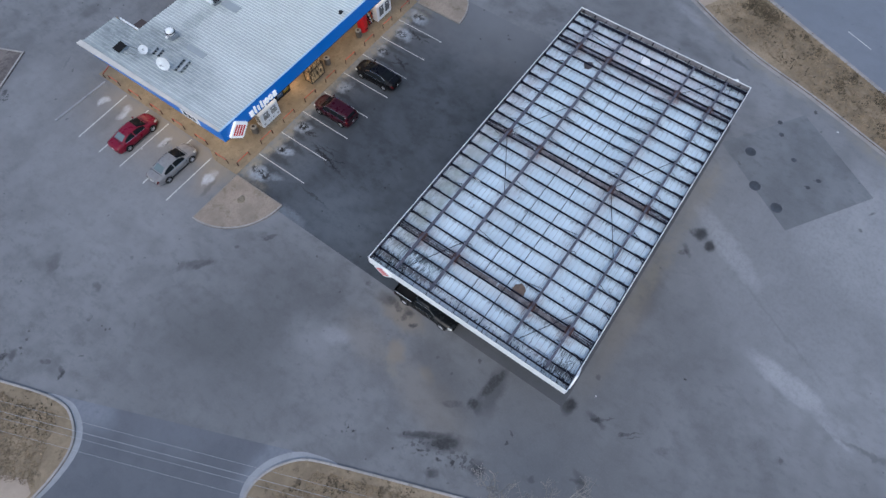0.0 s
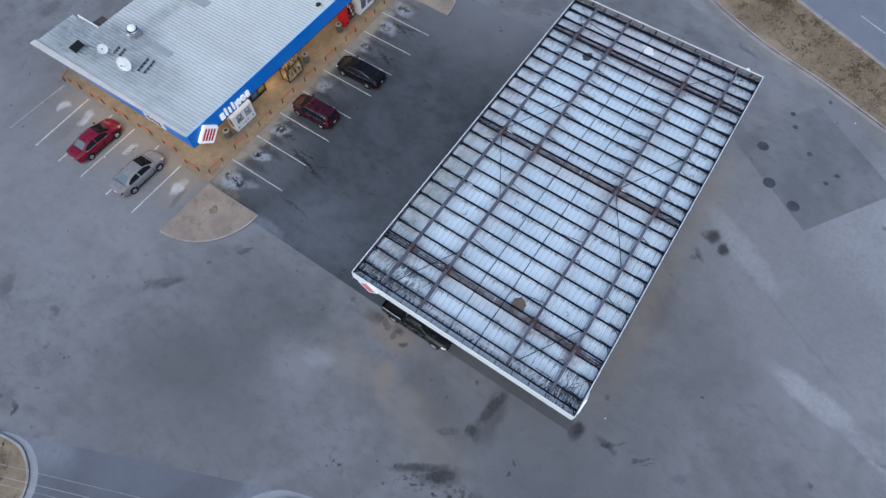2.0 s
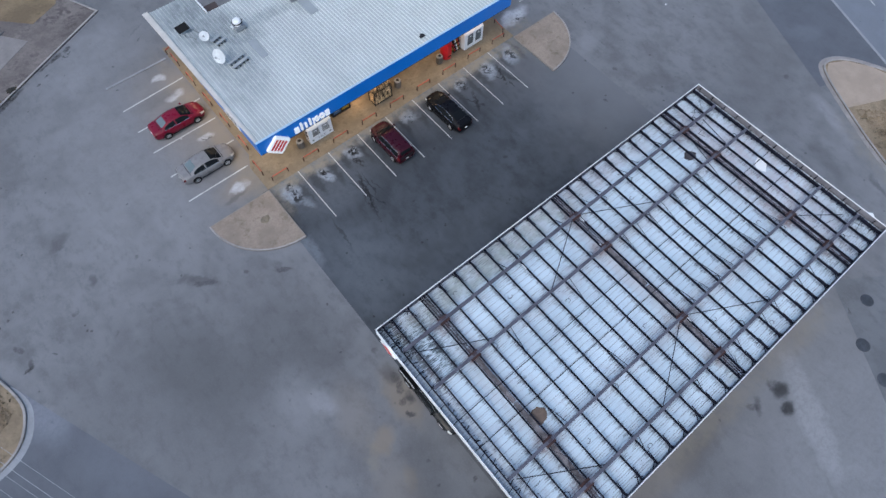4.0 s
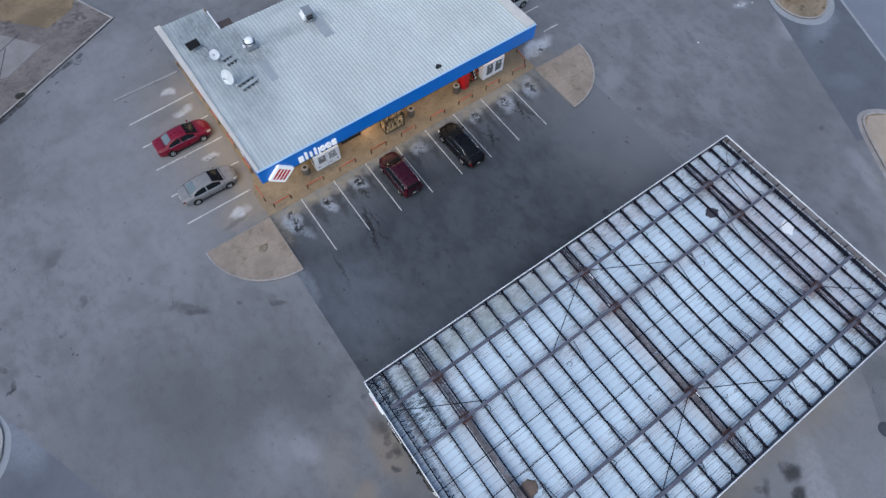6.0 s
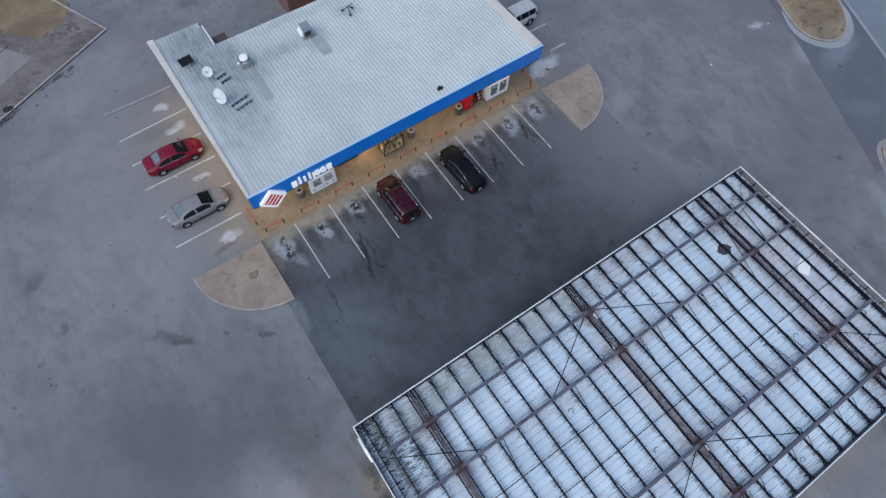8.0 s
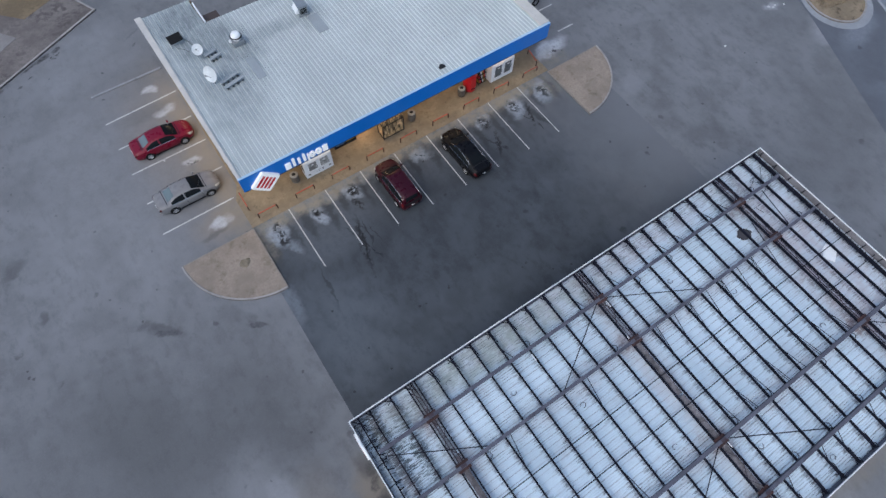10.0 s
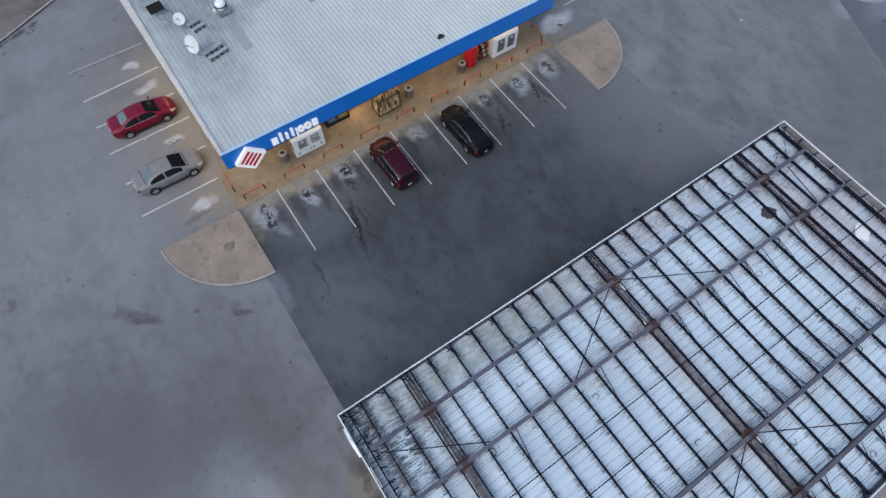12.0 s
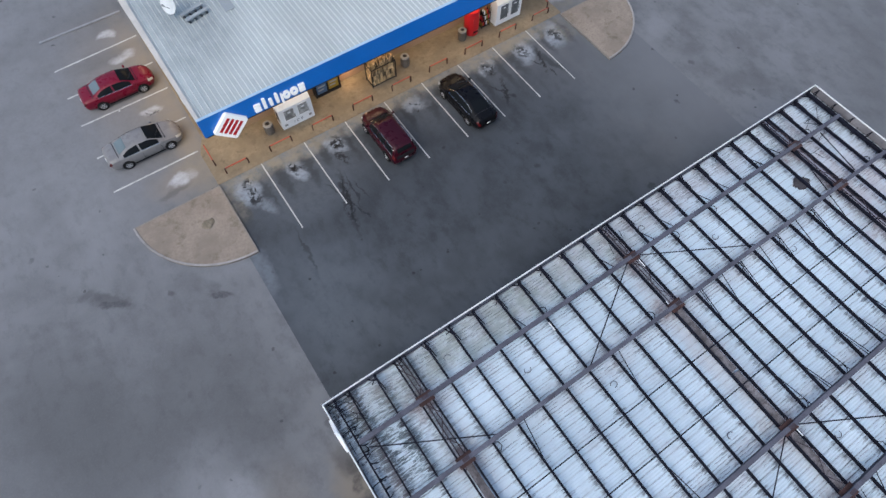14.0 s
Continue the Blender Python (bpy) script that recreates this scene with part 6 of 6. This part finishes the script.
    part("lid", lathe([(0.30, 0.752), (0.315, 0.78), (0.30, 0.84), (0.23, 0.885), (0.17, 0.89), (0.155, 0.83), (0.01, 0.83)], 22), concrete_mat, ob, "pale concrete ring lid", smooth=40)
    part("opening", lathe([(0.15, 0.835), (0.14, 0.842), (0.01, 0.842)], 16), dark_metal, ob)
    return ob


for x, y in ((1.62, 7.5), (12.15, 7.6), (16.95, 7.45)):
    waste_bin(x, y)

# firewood crate
ob = thing("firewood_rack", "dark wire rack stacked with bundles of split firewood", "rack", at=pose(9.2, 7.05, WZ))
RL, RD, RH = 1.85, 0.9, 1.5
for u, v in ((0, 0), (RL, 0), (0, RD), (RL, RD)):
    part("post", box(u - 0.03, v - 0.03, 0, u + 0.03, v + 0.03, RH + 0.05), dark_metal, ob)
for z in (0.06, RH):
    for v in (0, RD):
        part("bar", box(0.03, v - 0.02, z, RL - 0.03, v + 0.02, z + 0.04), dark_metal, ob)
    for u in (0, RL):
        part("bar", box(u - 0.02, 0.03, z, u + 0.02, RD - 0.03, z + 0.04), dark_metal, ob)
rng = random.Random(5)
logs = []
for q in range(5):
    ring = [(0.052 * (1 + 0.25 * math.sin(q * 2.1 + i * 1.7)) * math.cos(i * 1.2566), 0.05 * (1 + 0.25 * math.cos(q * 1.3 + i)) * math.sin(i * 1.2566)) for i in range(5)]
    logs.append(to_mesh("split_log", loft([[(u, v, z) for u, v in ring] for z in (0.0, 0.40)]), wood_mat))
for tier in range(4):
    for c in range(17):
        for r in range(8):
            if tier == 3 or r == 0 or c in (0, 16):
                u, v = 0.09 + c * 0.105, 0.07 + r * 0.105
                rise = rng.uniform(-0.08, 0.10) + 0.26 * math.sin(math.pi * u / RL) if tier == 3 else 0
                tip = 14 if tier == 3 else 6
                part("split_log", logs[(tier * 3 + c * 2 + r) % 5], None, ob, at=pose(u, v, 0.10 + tier * 0.405 + rise, rng.uniform(-tip, tip), rng.uniform(-tip, tip), rng.uniform(0, 360)))

# red vending cabinet and the bottle rack beside it
ob = thing("red_vending_machine", "tall glossy red rounded vending machine by the wall", "vending machine", at=pose(17.95, 7.6, WZ))
o = [(0.48 * math.cos(radians(a)), 0.40 * math.sin(radians(a))) for a in range(180, 361, 15)] + [(0.48, 0.38), (-0.48, 0.38)]
part("body", loft([[(x * s, y * s, z) for x, y in o] for z, s in ((0.0, 0.96), (0.06, 1.0), (1.9, 1.0), (1.98, 0.94))]), red_mat, ob, smooth=40)
part("front_panel", box(-0.25, -0.41, 0.5, 0.25, -0.36, 1.6, 0.02), red_mat, ob)
part("slot", box(-0.2, -0.425, 0.3, 0.2, -0.4, 0.42, 0.01), dark_metal, ob)
ob = thing("bottle_rack", "narrow wire rack of coloured bottles by the wall", "rack", at=pose(18.75, 7.5, WZ))
for u in (0.0, 0.7):
    for v in (0.0, 0.4):
        part("post", tube([(u, v, 0), (u, v, 1.55)], 0.02, 6), dark_metal, ob)
cols = (white_mat, yellow_mat, red_mat, dark_metal)
for z in (0.1, 0.6, 1.1):
    part("shelf", box(-0.02, -0.02, z, 0.72, 0.42, z + 0.025), dark_metal, ob)
    for k in range(5):
        for v in (0.1, 0.3):
            part("bottle", lathe([(0.055, z + 0.027), (0.06, z + 0.05), (0.06, z + 0.25), (0.02, z + 0.32), (0.02, z + 0.37)], 10), cols[(k + int(z * 10)) % 4], ob, at=pose(0.08 + 0.135 * k, v, 0))

# ---- vehicles ----
def wheel_mesh(r):
    bm = loft([[(q * math.cos(2 * math.pi * k / 24), q * math.sin(2 * math.pi * k / 24), h) for k in range(24)] for q, h in ((r * 0.62, -0.10), (r * 0.95, -0.105), (r, -0.07), (r, 0.07), (r * 0.95, 0.105), (r * 0.62, 0.10), (r * 0.62, -0.10))], False)
    bmesh.ops.rotate(bm, verts=bm.verts, matrix=Matrix.Rotation(radians(90), 3, "X"))
    t = to_mesh("tyre", bm, tyre_mat, 40)
    bm = bmesh.new()
    lathe([(r * 0.64, -0.085), (r * 0.64, 0.085), (r * 0.58, 0.10), (r * 0.52, 0.04), (r * 0.2, 0.05), (0.02, 0.06)], 20, bm)
    for k in range(5):
        a = 2 * math.pi * k / 5
        u, v = Vector((math.cos(a), math.sin(a), 0)), Vector((-math.sin(a), math.cos(a), 0))
        loft([[u * (r * 0.1) + v * (r * 0.10) + Vector((0, 0, h)), u * (r * 0.56) + v * (r * 0.07) + Vector((0, 0, h)), u * (r * 0.56) - v * (r * 0.07) + Vector((0, 0, h)), u * (r * 0.1) - v * (r * 0.10) + Vector((0, 0, h))] for h in (0.045, 0.092)], True, bm)
    bmesh.ops.rotate(bm, verts=bm.verts, matrix=Matrix.Rotation(radians(-90), 3, "X"))
    return t, to_mesh("rim", bm, rim_mat, 40)


def curve_through(keys):
    """A smooth function through (x, value) keys."""
    xs, vs = [k[0] for k in keys], [k[1] for k in keys]
    n = len(xs)
    slopes = [(vs[i + 1] - vs[i]) / (xs[i + 1] - xs[i]) for i in range(n - 1)]
    tang = [slopes[0]] + [0.0 if p * q <= 0 else 2 * p * q / (p + q) for p, q in zip(slopes, slopes[1:])] + [slopes[-1]]

    def value(x):
        x = max(xs[0], min(xs[-1], x))
        i = max(0, min(n - 2, sum(1 for q in xs if q <= x) - 1))
        h = xs[i + 1] - xs[i]
        u = (x - xs[i]) / h
        return vs[i] * (2 * u ** 3 - 3 * u * u + 1) + tang[i] * h * (u ** 3 - 2 * u * u + u) + vs[i + 1] * (3 * u * u - 2 * u ** 3) + tang[i + 1] * h * (u ** 3 - u * u)
    return value


def vehicle(name, m, label, shape, material, group, category="car", rear_glass=None):
    """A rounded car body from its centre line, belt line, sill and plan curves. Nose along +x."""
    ob = thing(name, label, category, group, m)
    top, belt, sill, wide = (curve_through(shape[k]) for k in ("top", "belt", "sill", "wide"))
    x_rear, x_nose = shape["top"][0][0], shape["top"][-1][0]
    n = 110
    xs = [x_rear + (x_nose - x_rear) * (0.5 - 0.5 * math.cos(math.pi * (0.12 + 0.76 * i / n))) for i in range(n + 1)]
    lo_, hi_ = xs[0], xs[-1]
    xs = [x_rear + (x_nose - x_rear) * (x - lo_) / (hi_ - lo_) for x in xs]
    rw, full = shape["roof_w"], shape["cabin_h"]
    rings = []
    for x in xs:
        zt, zs, zb, w = top(x), belt(x), sill(x), wide(x)
        h = max(0.01, zt - zs)
        g = max(0.0, min(1.0, (h - 0.06) / (full - 0.06)))
        g = g * g * (3 - 2 * g)
        we, ze = w * 0.80 * (1 - g) + min(rw, w * 0.9) * g, zs + h * (0.62 * (1 - g) + 0.84 * g)
        half = [(w * 0.86, zb), (w * 0.965, zb + (zs - zb) * 0.12), (w, zb + (zs - zb) * 0.5), (w * 0.99, zb + (zs - zb) * 0.8), (w * 0.955, zs)]
        for k in (0.06, 0.34, 0.66, 0.94):
            half.append((w * 0.93 + (we - w * 0.93) * k + 0.035 * g * math.sin(math.pi * k), zs + 0.004 + (ze - zs) * k))
        half += [(we * 0.93, ze + (zt - ze) * 0.42), (we * 0.74, ze + (zt - ze) * 0.76), (we * 0.42, ze + (zt - ze) * 0.94)]
        rings.append([Vector((x, -p, q)) for p, q in half] + [Vector((x, 0, zt))] + [Vector((x, p, q)) for p, q in half[::-1]])
    part("body", loft(rings), material, ob, smooth=45)
    mid = Vector((0, 0, shape["belt"][2][1] - 0.35))

    def lift(p, k=0.010):
        d = Vector((max(-1, min(1, (p.x - mid.x) * 0.35)), p.y * 1.3, p.z - mid.z))
        return p + d.normalized() * k

    def patch(kind, cols, x0, x1, mat, label="", slant=0.0, k=0.010, parent=ob):
        """A sheet that lies on the body between two stations and two columns of the skin."""
        bm = bmesh.new()
        c0, c1 = cols
        for i in range(n):
            for j in range(c0, c1):
                u = (j + 0.5 - c0) / (c1 - c0)
                xm = (xs[i] + xs[i + 1]) / 2
                if x0 + slant * u < xm < x1 + slant * u:
                    bm.faces.new([bm.verts.new(lift(q, k)) for q in (rings[i][j], rings[i + 1][j], rings[i + 1][j + 1], rings[i][j + 1])])
        if not bm.faces:
            bm.free()
            return None
        bmesh.ops.remove_doubles(bm, verts=bm.verts, dist=0.0015)
        bmesh.ops.solidify(bm, geom=bm.faces[:], thickness=-0.006)
        return part(kind, bm, mat, parent, label, smooth=50)

    f0, f1, r0, r1 = shape["screens"]
    patch("windscreen", (9, 15), f0, f1, glass_mat)
    patch("rear_window", (10, 14), r0, r1, rear_glass or pale_glass)
    for a, b in zip(shape["panes"], shape["panes"][1:]):
        for c in ((5, 8), (16, 19)):
            patch("side_window", c, a + 0.035, b - 0.035, glass_mat)
    nose, tail = shape["lamps"]
    for c in ((3, 6), (18, 21)):
        patch("headlamp", c, nose - 0.34, nose, lamp_clear)
        patch("tail_lamp", c, tail, tail + 0.2, lamp_red)
    # shut lines of bonnet and boot
    patch("bonnet_seam", (8, 16), f1 + 0.10, f1 + 0.145, dark_metal, k=0.004)
    patch("boot_seam", (8, 16), r0 - 0.10, r0 - 0.06, dark_metal, k=0.004)
    pa, pb = shape["panes"][0], shape["panes"][-1]
    for s, col_lo, col_hi in ((1, 19, 16), (-1, 5, 8)):
        run = [i for i in range(n + 1) if pa - 0.05 < xs[i] < pb + 0.05]
        part("window_trim", tube([lift(rings[i][col_lo], 0.012) for i in run], 0.012, 5), chrome_mat, ob, "bright trim line")
        if shape.get("bright_top"):
            part("window_trim", tube([lift(rings[i][col_hi], 0.012) for i in run], 0.012, 5), chrome_mat, ob, "bright trim line")
        w0, bz = shape["half_w"], belt(0.0)
        mx = f1 - 0.22
        my = s * (wide(mx) + 0.07)
        part("mirror", box(mx - 0.07, my - 0.10, bz + 0.03, mx + 0.07, my + 0.10, bz + 0.16, 0.04), material, ob, smooth=40)
        part("sill_strip", box(shape["axles"][1] + 0.42, s * w0 * 0.965 - 0.02, sill(0) - 0.01, shape["axles"][0] - 0.42, s * w0 * 0.965 + 0.02, sill(0) + 0.08), dark_metal, ob)
        for u in shape["panes"][1:]:
            part("door_seam", box(u - 0.007, s * (w0 - 0.004) - 0.012, sill(0) + 0.1, u + 0.007, s * (w0 - 0.004) + 0.008, bz - 0.1), dark_metal, ob)
            part("door_handle", box(u + 0.10, s * (w0 + 0.006) - 0.018, bz - 0.17, u + 0.26, s * (w0 + 0.006) + 0.018, bz - 0.135, 0.008), material, ob)
    for s in (-1, 1):
        i = min(range(n + 1), key=lambda q: abs(xs[q] - (f1 - 0.06)))
        part("wiper", tube([lift(rings[i][12] + Vector((0, s * 0.05, 0)), 0.02), lift(rings[max(0, i - 5)][12] + Vector((0, s * 0.05 - 0.45, 0)), 0.03)], 0.012, 5), dark_metal, ob)
    tyre, rim = wheel_mesh(shape["wheel_r"])
    for x in shape["axles"]:
        for s in (1, -1):
            wy = wide(x)
            bm = lathe([(shape["wheel_r"] * 1.13, -0.03), (shape["wheel_r"] * 1.13, 0.012), (0.02, 0.012)], 24)
            bmesh.ops.rotate(bm, verts=bm.verts, matrix=Matrix.Rotation(radians(90), 3, "X"))
            part("wheel_arch", bm, tyre_mat, ob, at=pose(x, s * (wy - 0.008), shape["wheel_r"] + 0.015))
            wh = part("wheel", tyre, None, ob, at=pose(x, s * (wy - 0.065), shape["wheel_r"], 0, 0, 0 if s > 0 else 180))
            part("rim", rim, None, wh)
    zf, zr = sill(x_nose), sill(x_rear)
    part("grille", box(x_nose - 0.10, -0.36, zf + 0.02, x_nose + 0.012, 0.36, zf + 0.12, 0.01), dark_metal, ob)
    part("plate_bar", box(x_rear - 0.02, -0.13, zr + 0.20, x_rear + 0.06, 0.13, zr + 0.28), sign_white, ob, "blank pale plate")
    return ob


SEDAN = dict(top=[(-2.37, 0.66), (-2.32, 0.90), (-2.15, 1.02), (-1.80, 1.07), (-1.55, 1.10), (-0.85, 1.37), (-0.25, 1.45), (0.25, 1.43), (1.22, 1.06), (1.65, 0.98), (2.05, 0.86), (2.28, 0.70), (2.37, 0.52)],
             belt=[(-2.37, 0.62), (-2.2, 0.90), (-1.4, 0.96), (0.0, 0.93), (1.2, 0.90), (1.9, 0.78), (2.25, 0.62), (2.37, 0.50)],
             sill=[(-2.37, 0.42), (-2.2, 0.28), (-1.8, 0.22), (1.8, 0.21), (2.2, 0.24), (2.37, 0.38)],
             wide=[(-2.37, 0.60), (-2.25, 0.78), (-1.7, 0.88), (-0.4, 0.91), (1.3, 0.895), (1.9, 0.84), (2.2, 0.68), (2.37, 0.38)],
             roof_w=0.60, cabin_h=0.50, screens=(0.40, 1.20, -1.52, -0.92), panes=(-1.35, -0.28, 0.90), lamps=(2.26, -2.34), wheel_r=0.33, axles=(1.40, -1.36), half_w=0.91)
FASTBACK = dict(SEDAN, top=[(-2.45, 0.70), (-2.40, 1.00), (-2.25, 1.14), (-1.95, 1.19), (-1.60, 1.25), (-0.85, 1.45), (-0.25, 1.50), (0.25, 1.47), (1.22, 1.08), (1.65, 1.00), (2.05, 0.90), (2.30, 0.72), (2.40, 0.52)],
                belt=[(-2.45, 0.66), (-2.25, 0.96), (-1.4, 1.00), (0.0, 0.96), (1.2, 0.92), (1.9, 0.80), (2.28, 0.64), (2.40, 0.50)],
                sill=[(-2.45, 0.42), (-2.2, 0.28), (-1.8, 0.22), (1.8, 0.21), (2.2, 0.24), (2.40, 0.38)],
                wide=[(-2.45, 0.64), (-2.28, 0.82), (-1.7, 0.90), (-0.4, 0.92), (1.3, 0.905), (1.9, 0.85), (2.24, 0.70), (2.40, 0.40)],
                screens=(0.40, 1.20, -1.75, -0.95), panes=(-1.5, -0.28, 0.88), lamps=(2.28, -2.42), bright_top=True)
WAGON = dict(top=[(-2.20, 0.80), (-2.16, 1.06), (-2.10, 1.30), (-1.95, 1.56), (-1.70, 1.65), (-0.9, 1.70), (0.1, 1.68), (0.42, 1.60), (1.18, 1.14), (1.60, 1.07), (1.98, 0.95), (2.16, 0.78), (2.22, 0.58)],
             belt=[(-2.20, 0.76), (-2.10, 1.00), (-1.4, 1.06), (0.0, 1.04), (1.1, 1.01), (1.8, 0.88), (2.12, 0.70), (2.22, 0.55)],
             sill=[(-2.20, 0.42), (-2.1, 0.32), (-1.8, 0.27), (1.7, 0.26), (2.1, 0.30), (2.22, 0.42)],
             wide=[(-2.20, 0.74), (-2.10, 0.85), (-1.6, 0.90), (-0.4, 0.92), (1.2, 0.91), (1.8, 0.86), (2.08, 0.72), (2.22, 0.48)],
             roof_w=0.66, cabin_h=0.62, screens=(0.46, 1.14, -2.11, -1.99), panes=(-1.9, -1.05, -0.12, 0.85), lamps=(2.12, -2.17), wheel_r=0.34, axles=(1.33, -1.30), half_w=0.92, bright_top=True)
SUV = dict(WAGON, top=[(-2.20, 0.85), (-2.17, 1.25), (-2.12, 1.55), (-2.02, 1.70), (-1.75, 1.76), (-0.9, 1.79), (0.2, 1.77), (0.50, 1.68), (1.15, 1.18), (1.60, 1.12), (1.98, 1.02), (2.16, 0.85), (2.22, 0.62)], roof_w=0.70, cabin_h=0.70, wheel_r=0.37)
PICKUP = dict(top=[(-2.85, 0.90), (-2.80, 1.04), (-2.2, 1.05), (-1.05, 1.06), (-0.95, 1.16), (-0.84, 1.72), (-0.6, 1.83), (-0.1, 1.87), (0.45, 1.84), (1.25, 1.20), (1.90, 1.14), (2.55, 1.05), (2.82, 0.92), (2.90, 0.70)],
              belt=[(-2.85, 0.86), (-2.75, 1.02), (-1.0, 1.04), (0.0, 1.08), (1.2, 1.07), (2.2, 1.0), (2.75, 0.86), (2.90, 0.66)],
              sill=[(-2.85, 0.52), (-2.7, 0.44), (-1.8, 0.38), (2.0, 0.38), (2.6, 0.42), (2.90, 0.52)],
              wide=[(-2.85, 0.90), (-2.75, 0.96), (-1.8, 0.98), (0.0, 0.99), (1.8, 0.98), (2.5, 0.95), (2.78, 0.86), (2.90, 0.70)],
              roof_w=0.72, cabin_h=0.76, screens=(0.50, 1.20, -0.93, -0.80), panes=(-0.72, 0.10, 0.92), lamps=(2.80, -2.83), wheel_r=0.40, axles=(1.85, -1.75), half_w=0.99, bright_top=True)

CARS = "parked cars"
vehicle("sedan", pose(-5.54, 10.70, 0.0, 0, 0, 0), "silver grey sedan parked nose-in beside the store", SEDAN, paint("silver_paint", (0.195, 0.19, 0.195)), CARS)
vehicle("sedan", pose(-5.26, 16.24, 0.0, 0, 0, 0), "red sedan parked nose-in beside the store", SEDAN, paint("red_paint", (0.155, 0.005, 0.022)), CARS)
vehicle("hatchback", pose(7.72, 2.70, 0.0, 0, 0, 90), "dark red wagon parked nose-in at the storefront", WAGON, paint("dark_red_paint", (0.032, 0.002, 0.008)), CARS, rear_glass=glass_mat)
vehicle("sedan", pose(13.62, 2.27, 0.0, 0, 0, 91), "black sedan parked nose-in at the storefront", FASTBACK, paint("black_paint", (0.005, 0.005, 0.0065), 0.3, 0.12), CARS, rear_glass=glass_mat)
vehicle("suv", pose(27.4, 13.3, 0.0, 0, 0, 180), "white boxy utility vehicle parked at the store's far side", SUV, paint("white_paint", (0.42, 0.42, 0.43)), CARS)
truck = vehicle("pickup_truck", pose(-2.95, -16.1, 0.0, 0, 0, -90), "black pickup truck stopped under the edge of the canopy", PICKUP, paint("black_truck_paint", (0.008, 0.009, 0.01), 0.25), CARS, "truck")
part("bed_liner", box(-2.7, -0.82, 1.05, -1.1, 0.82, 1.10, 0.01), tyre_mat, truck)
for s in (-1, 1):
    part("bed_side", box(-2.75, s * 0.9 - 0.05, 1.03, -1.0, s * 0.9 + 0.05, 1.30, 0.03), bpy.data.materials["black_truck_paint"], truck)
    part("bed_rail", tube([(-2.7, s * 0.9, 1.335), (-1.05, s * 0.9, 1.335)], 0.03, 8), chrome_mat, truck, "bright bed rail")
part("tailgate", box(-2.84, -0.84, 1.03, -2.76, 0.84, 1.30, 0.02), bpy.data.materials["black_truck_paint"], truck)

# ---- bare tree and overhead lines ----
def bare_tree(x, y, height, lean, seed, label):
    rng = random.Random(seed)
    ob = thing("bare_tree", label, "tree", "bare trees", pose(x, y, 0.08))
    trunk, twigs = bmesh.new(), bmesh.new()

    def grow(p, direction, length, r, level):
        pts = [p]
        dvec = direction.normalized()
        for k in range(4):
            dvec = (dvec + Vector((rng.uniform(-.22, .22), rng.uniform(-.22, .22), rng.uniform(-.05, .15)))).normalized()
            pts.append(pts[-1] + dvec * length / 4)
        tube(pts, max(0.014, r), 6 if level < 2 else 4, trunk if level < 2 else twigs, max(0.01, r * 0.55))
        if level >= 4:
            return
        for k in range(4 if level else 6):
            q = pts[rng.randint(2, 4)]
            a = rng.uniform(0, 6.28)
            side = Vector((math.cos(a), math.sin(a), rng.uniform(0.3, 0.9)))
            grow(q, dvec * 0.5 + side * 0.8, length * rng.uniform(0.5, 0.72), r * 0.5, level + 1)
    grow(Vector((0, 0, 0)), Vector((*lean, 1)), height * 0.45, 0.085, 0)
    part("trunk", trunk, bark_mat, ob, smooth=60)
    part("branch_crown", twigs, bark_mat, ob, "pale bare twigs")
    return ob


bare_tree(-12.7, -28.9, 6.8, (0.42, 0.30), 4, "small leafless pale tree on the grass verge")
bare_tree(-11.6, -31.5, 6.8, (0.45, 0.35), 9, "small leafless pale tree on the grass verge")

wd_ = Vector((-0.378, 0.926, 0))
for k, (px, py, z) in enumerate(((-25.56, 0.21, 7.3), (-25.94, -0.32, 7.3), (-26.19, -0.66, 7.3), (-26.66, -1.32, 7.1))):
    p = Vector((px, py, z))
    pts = []
    for j in range(17):
        u = -1 + j / 8
        q = p + wd_ * 42 * u
        pts.append((q.x, q.y, z + 0.55 * u * u))
    tagged(part("overhead_cable", tube(pts, 0.013 if k == 1 else 0.009, 5), wire_mat), "thin pale overhead cable strung between poles", "cable", "overhead cables")
for s in (-1, 1):
    c = Vector((-26.08, -0.5, 0)) + wd_ * 42 * s
    ob = thing("utility_pole", "weathered wooden utility pole with a crossarm", "pole", "utility poles", pose(c.x, c.y, 0))
    part("pole", tube([(0, 0, 0), (0, 0, 4.5), (0, 0, 9.0)], 0.16, 12, None, 0.11), pole_mat, ob, smooth=60)
    n = Vector((wd_.y, -wd_.x, 0))
    part("crossarm", tube([tuple(n * -1.2 + Vector((0, 0, 7.75))), tuple(n * 1.2 + Vector((0, 0, 7.75)))], 0.07, 6), pole_mat, ob)

# small litter on the lot
rng = random.Random(21)
for k, (x, y, r) in enumerate(((46.85, 0.38, 0.12), (47.15, 0.1, 0.10), (47.5, 0.2, 0.08), (48.32, -0.16, 0.09), (39.73, -0.85, 0.10), (34.1, -37.5, 0.10), (-1.4, -30.6, 0.06), (-5.95, 14.72, 0.07), (1.5, 28.5, 0.12), (-3.8, 1.8, 0.08))):
    bm = bmesh.new()
    bmesh.ops.create_icosphere(bm, subdivisions=2, radius=r)
    for v in bm.verts:
        v.co *= 1 + 0.4 * noise.noise(v.co * 9 + Vector((k, 0, 0)))
        v.co.z = max(0, v.co.z * 0.5)
    tagged(part("litter", bm, litter_mat, None, at=pose(x, y, 0.005 if not (-3 < x < 0 and y > 5) else 0.12)), "crumpled scrap of pale litter on the ground", "litter")
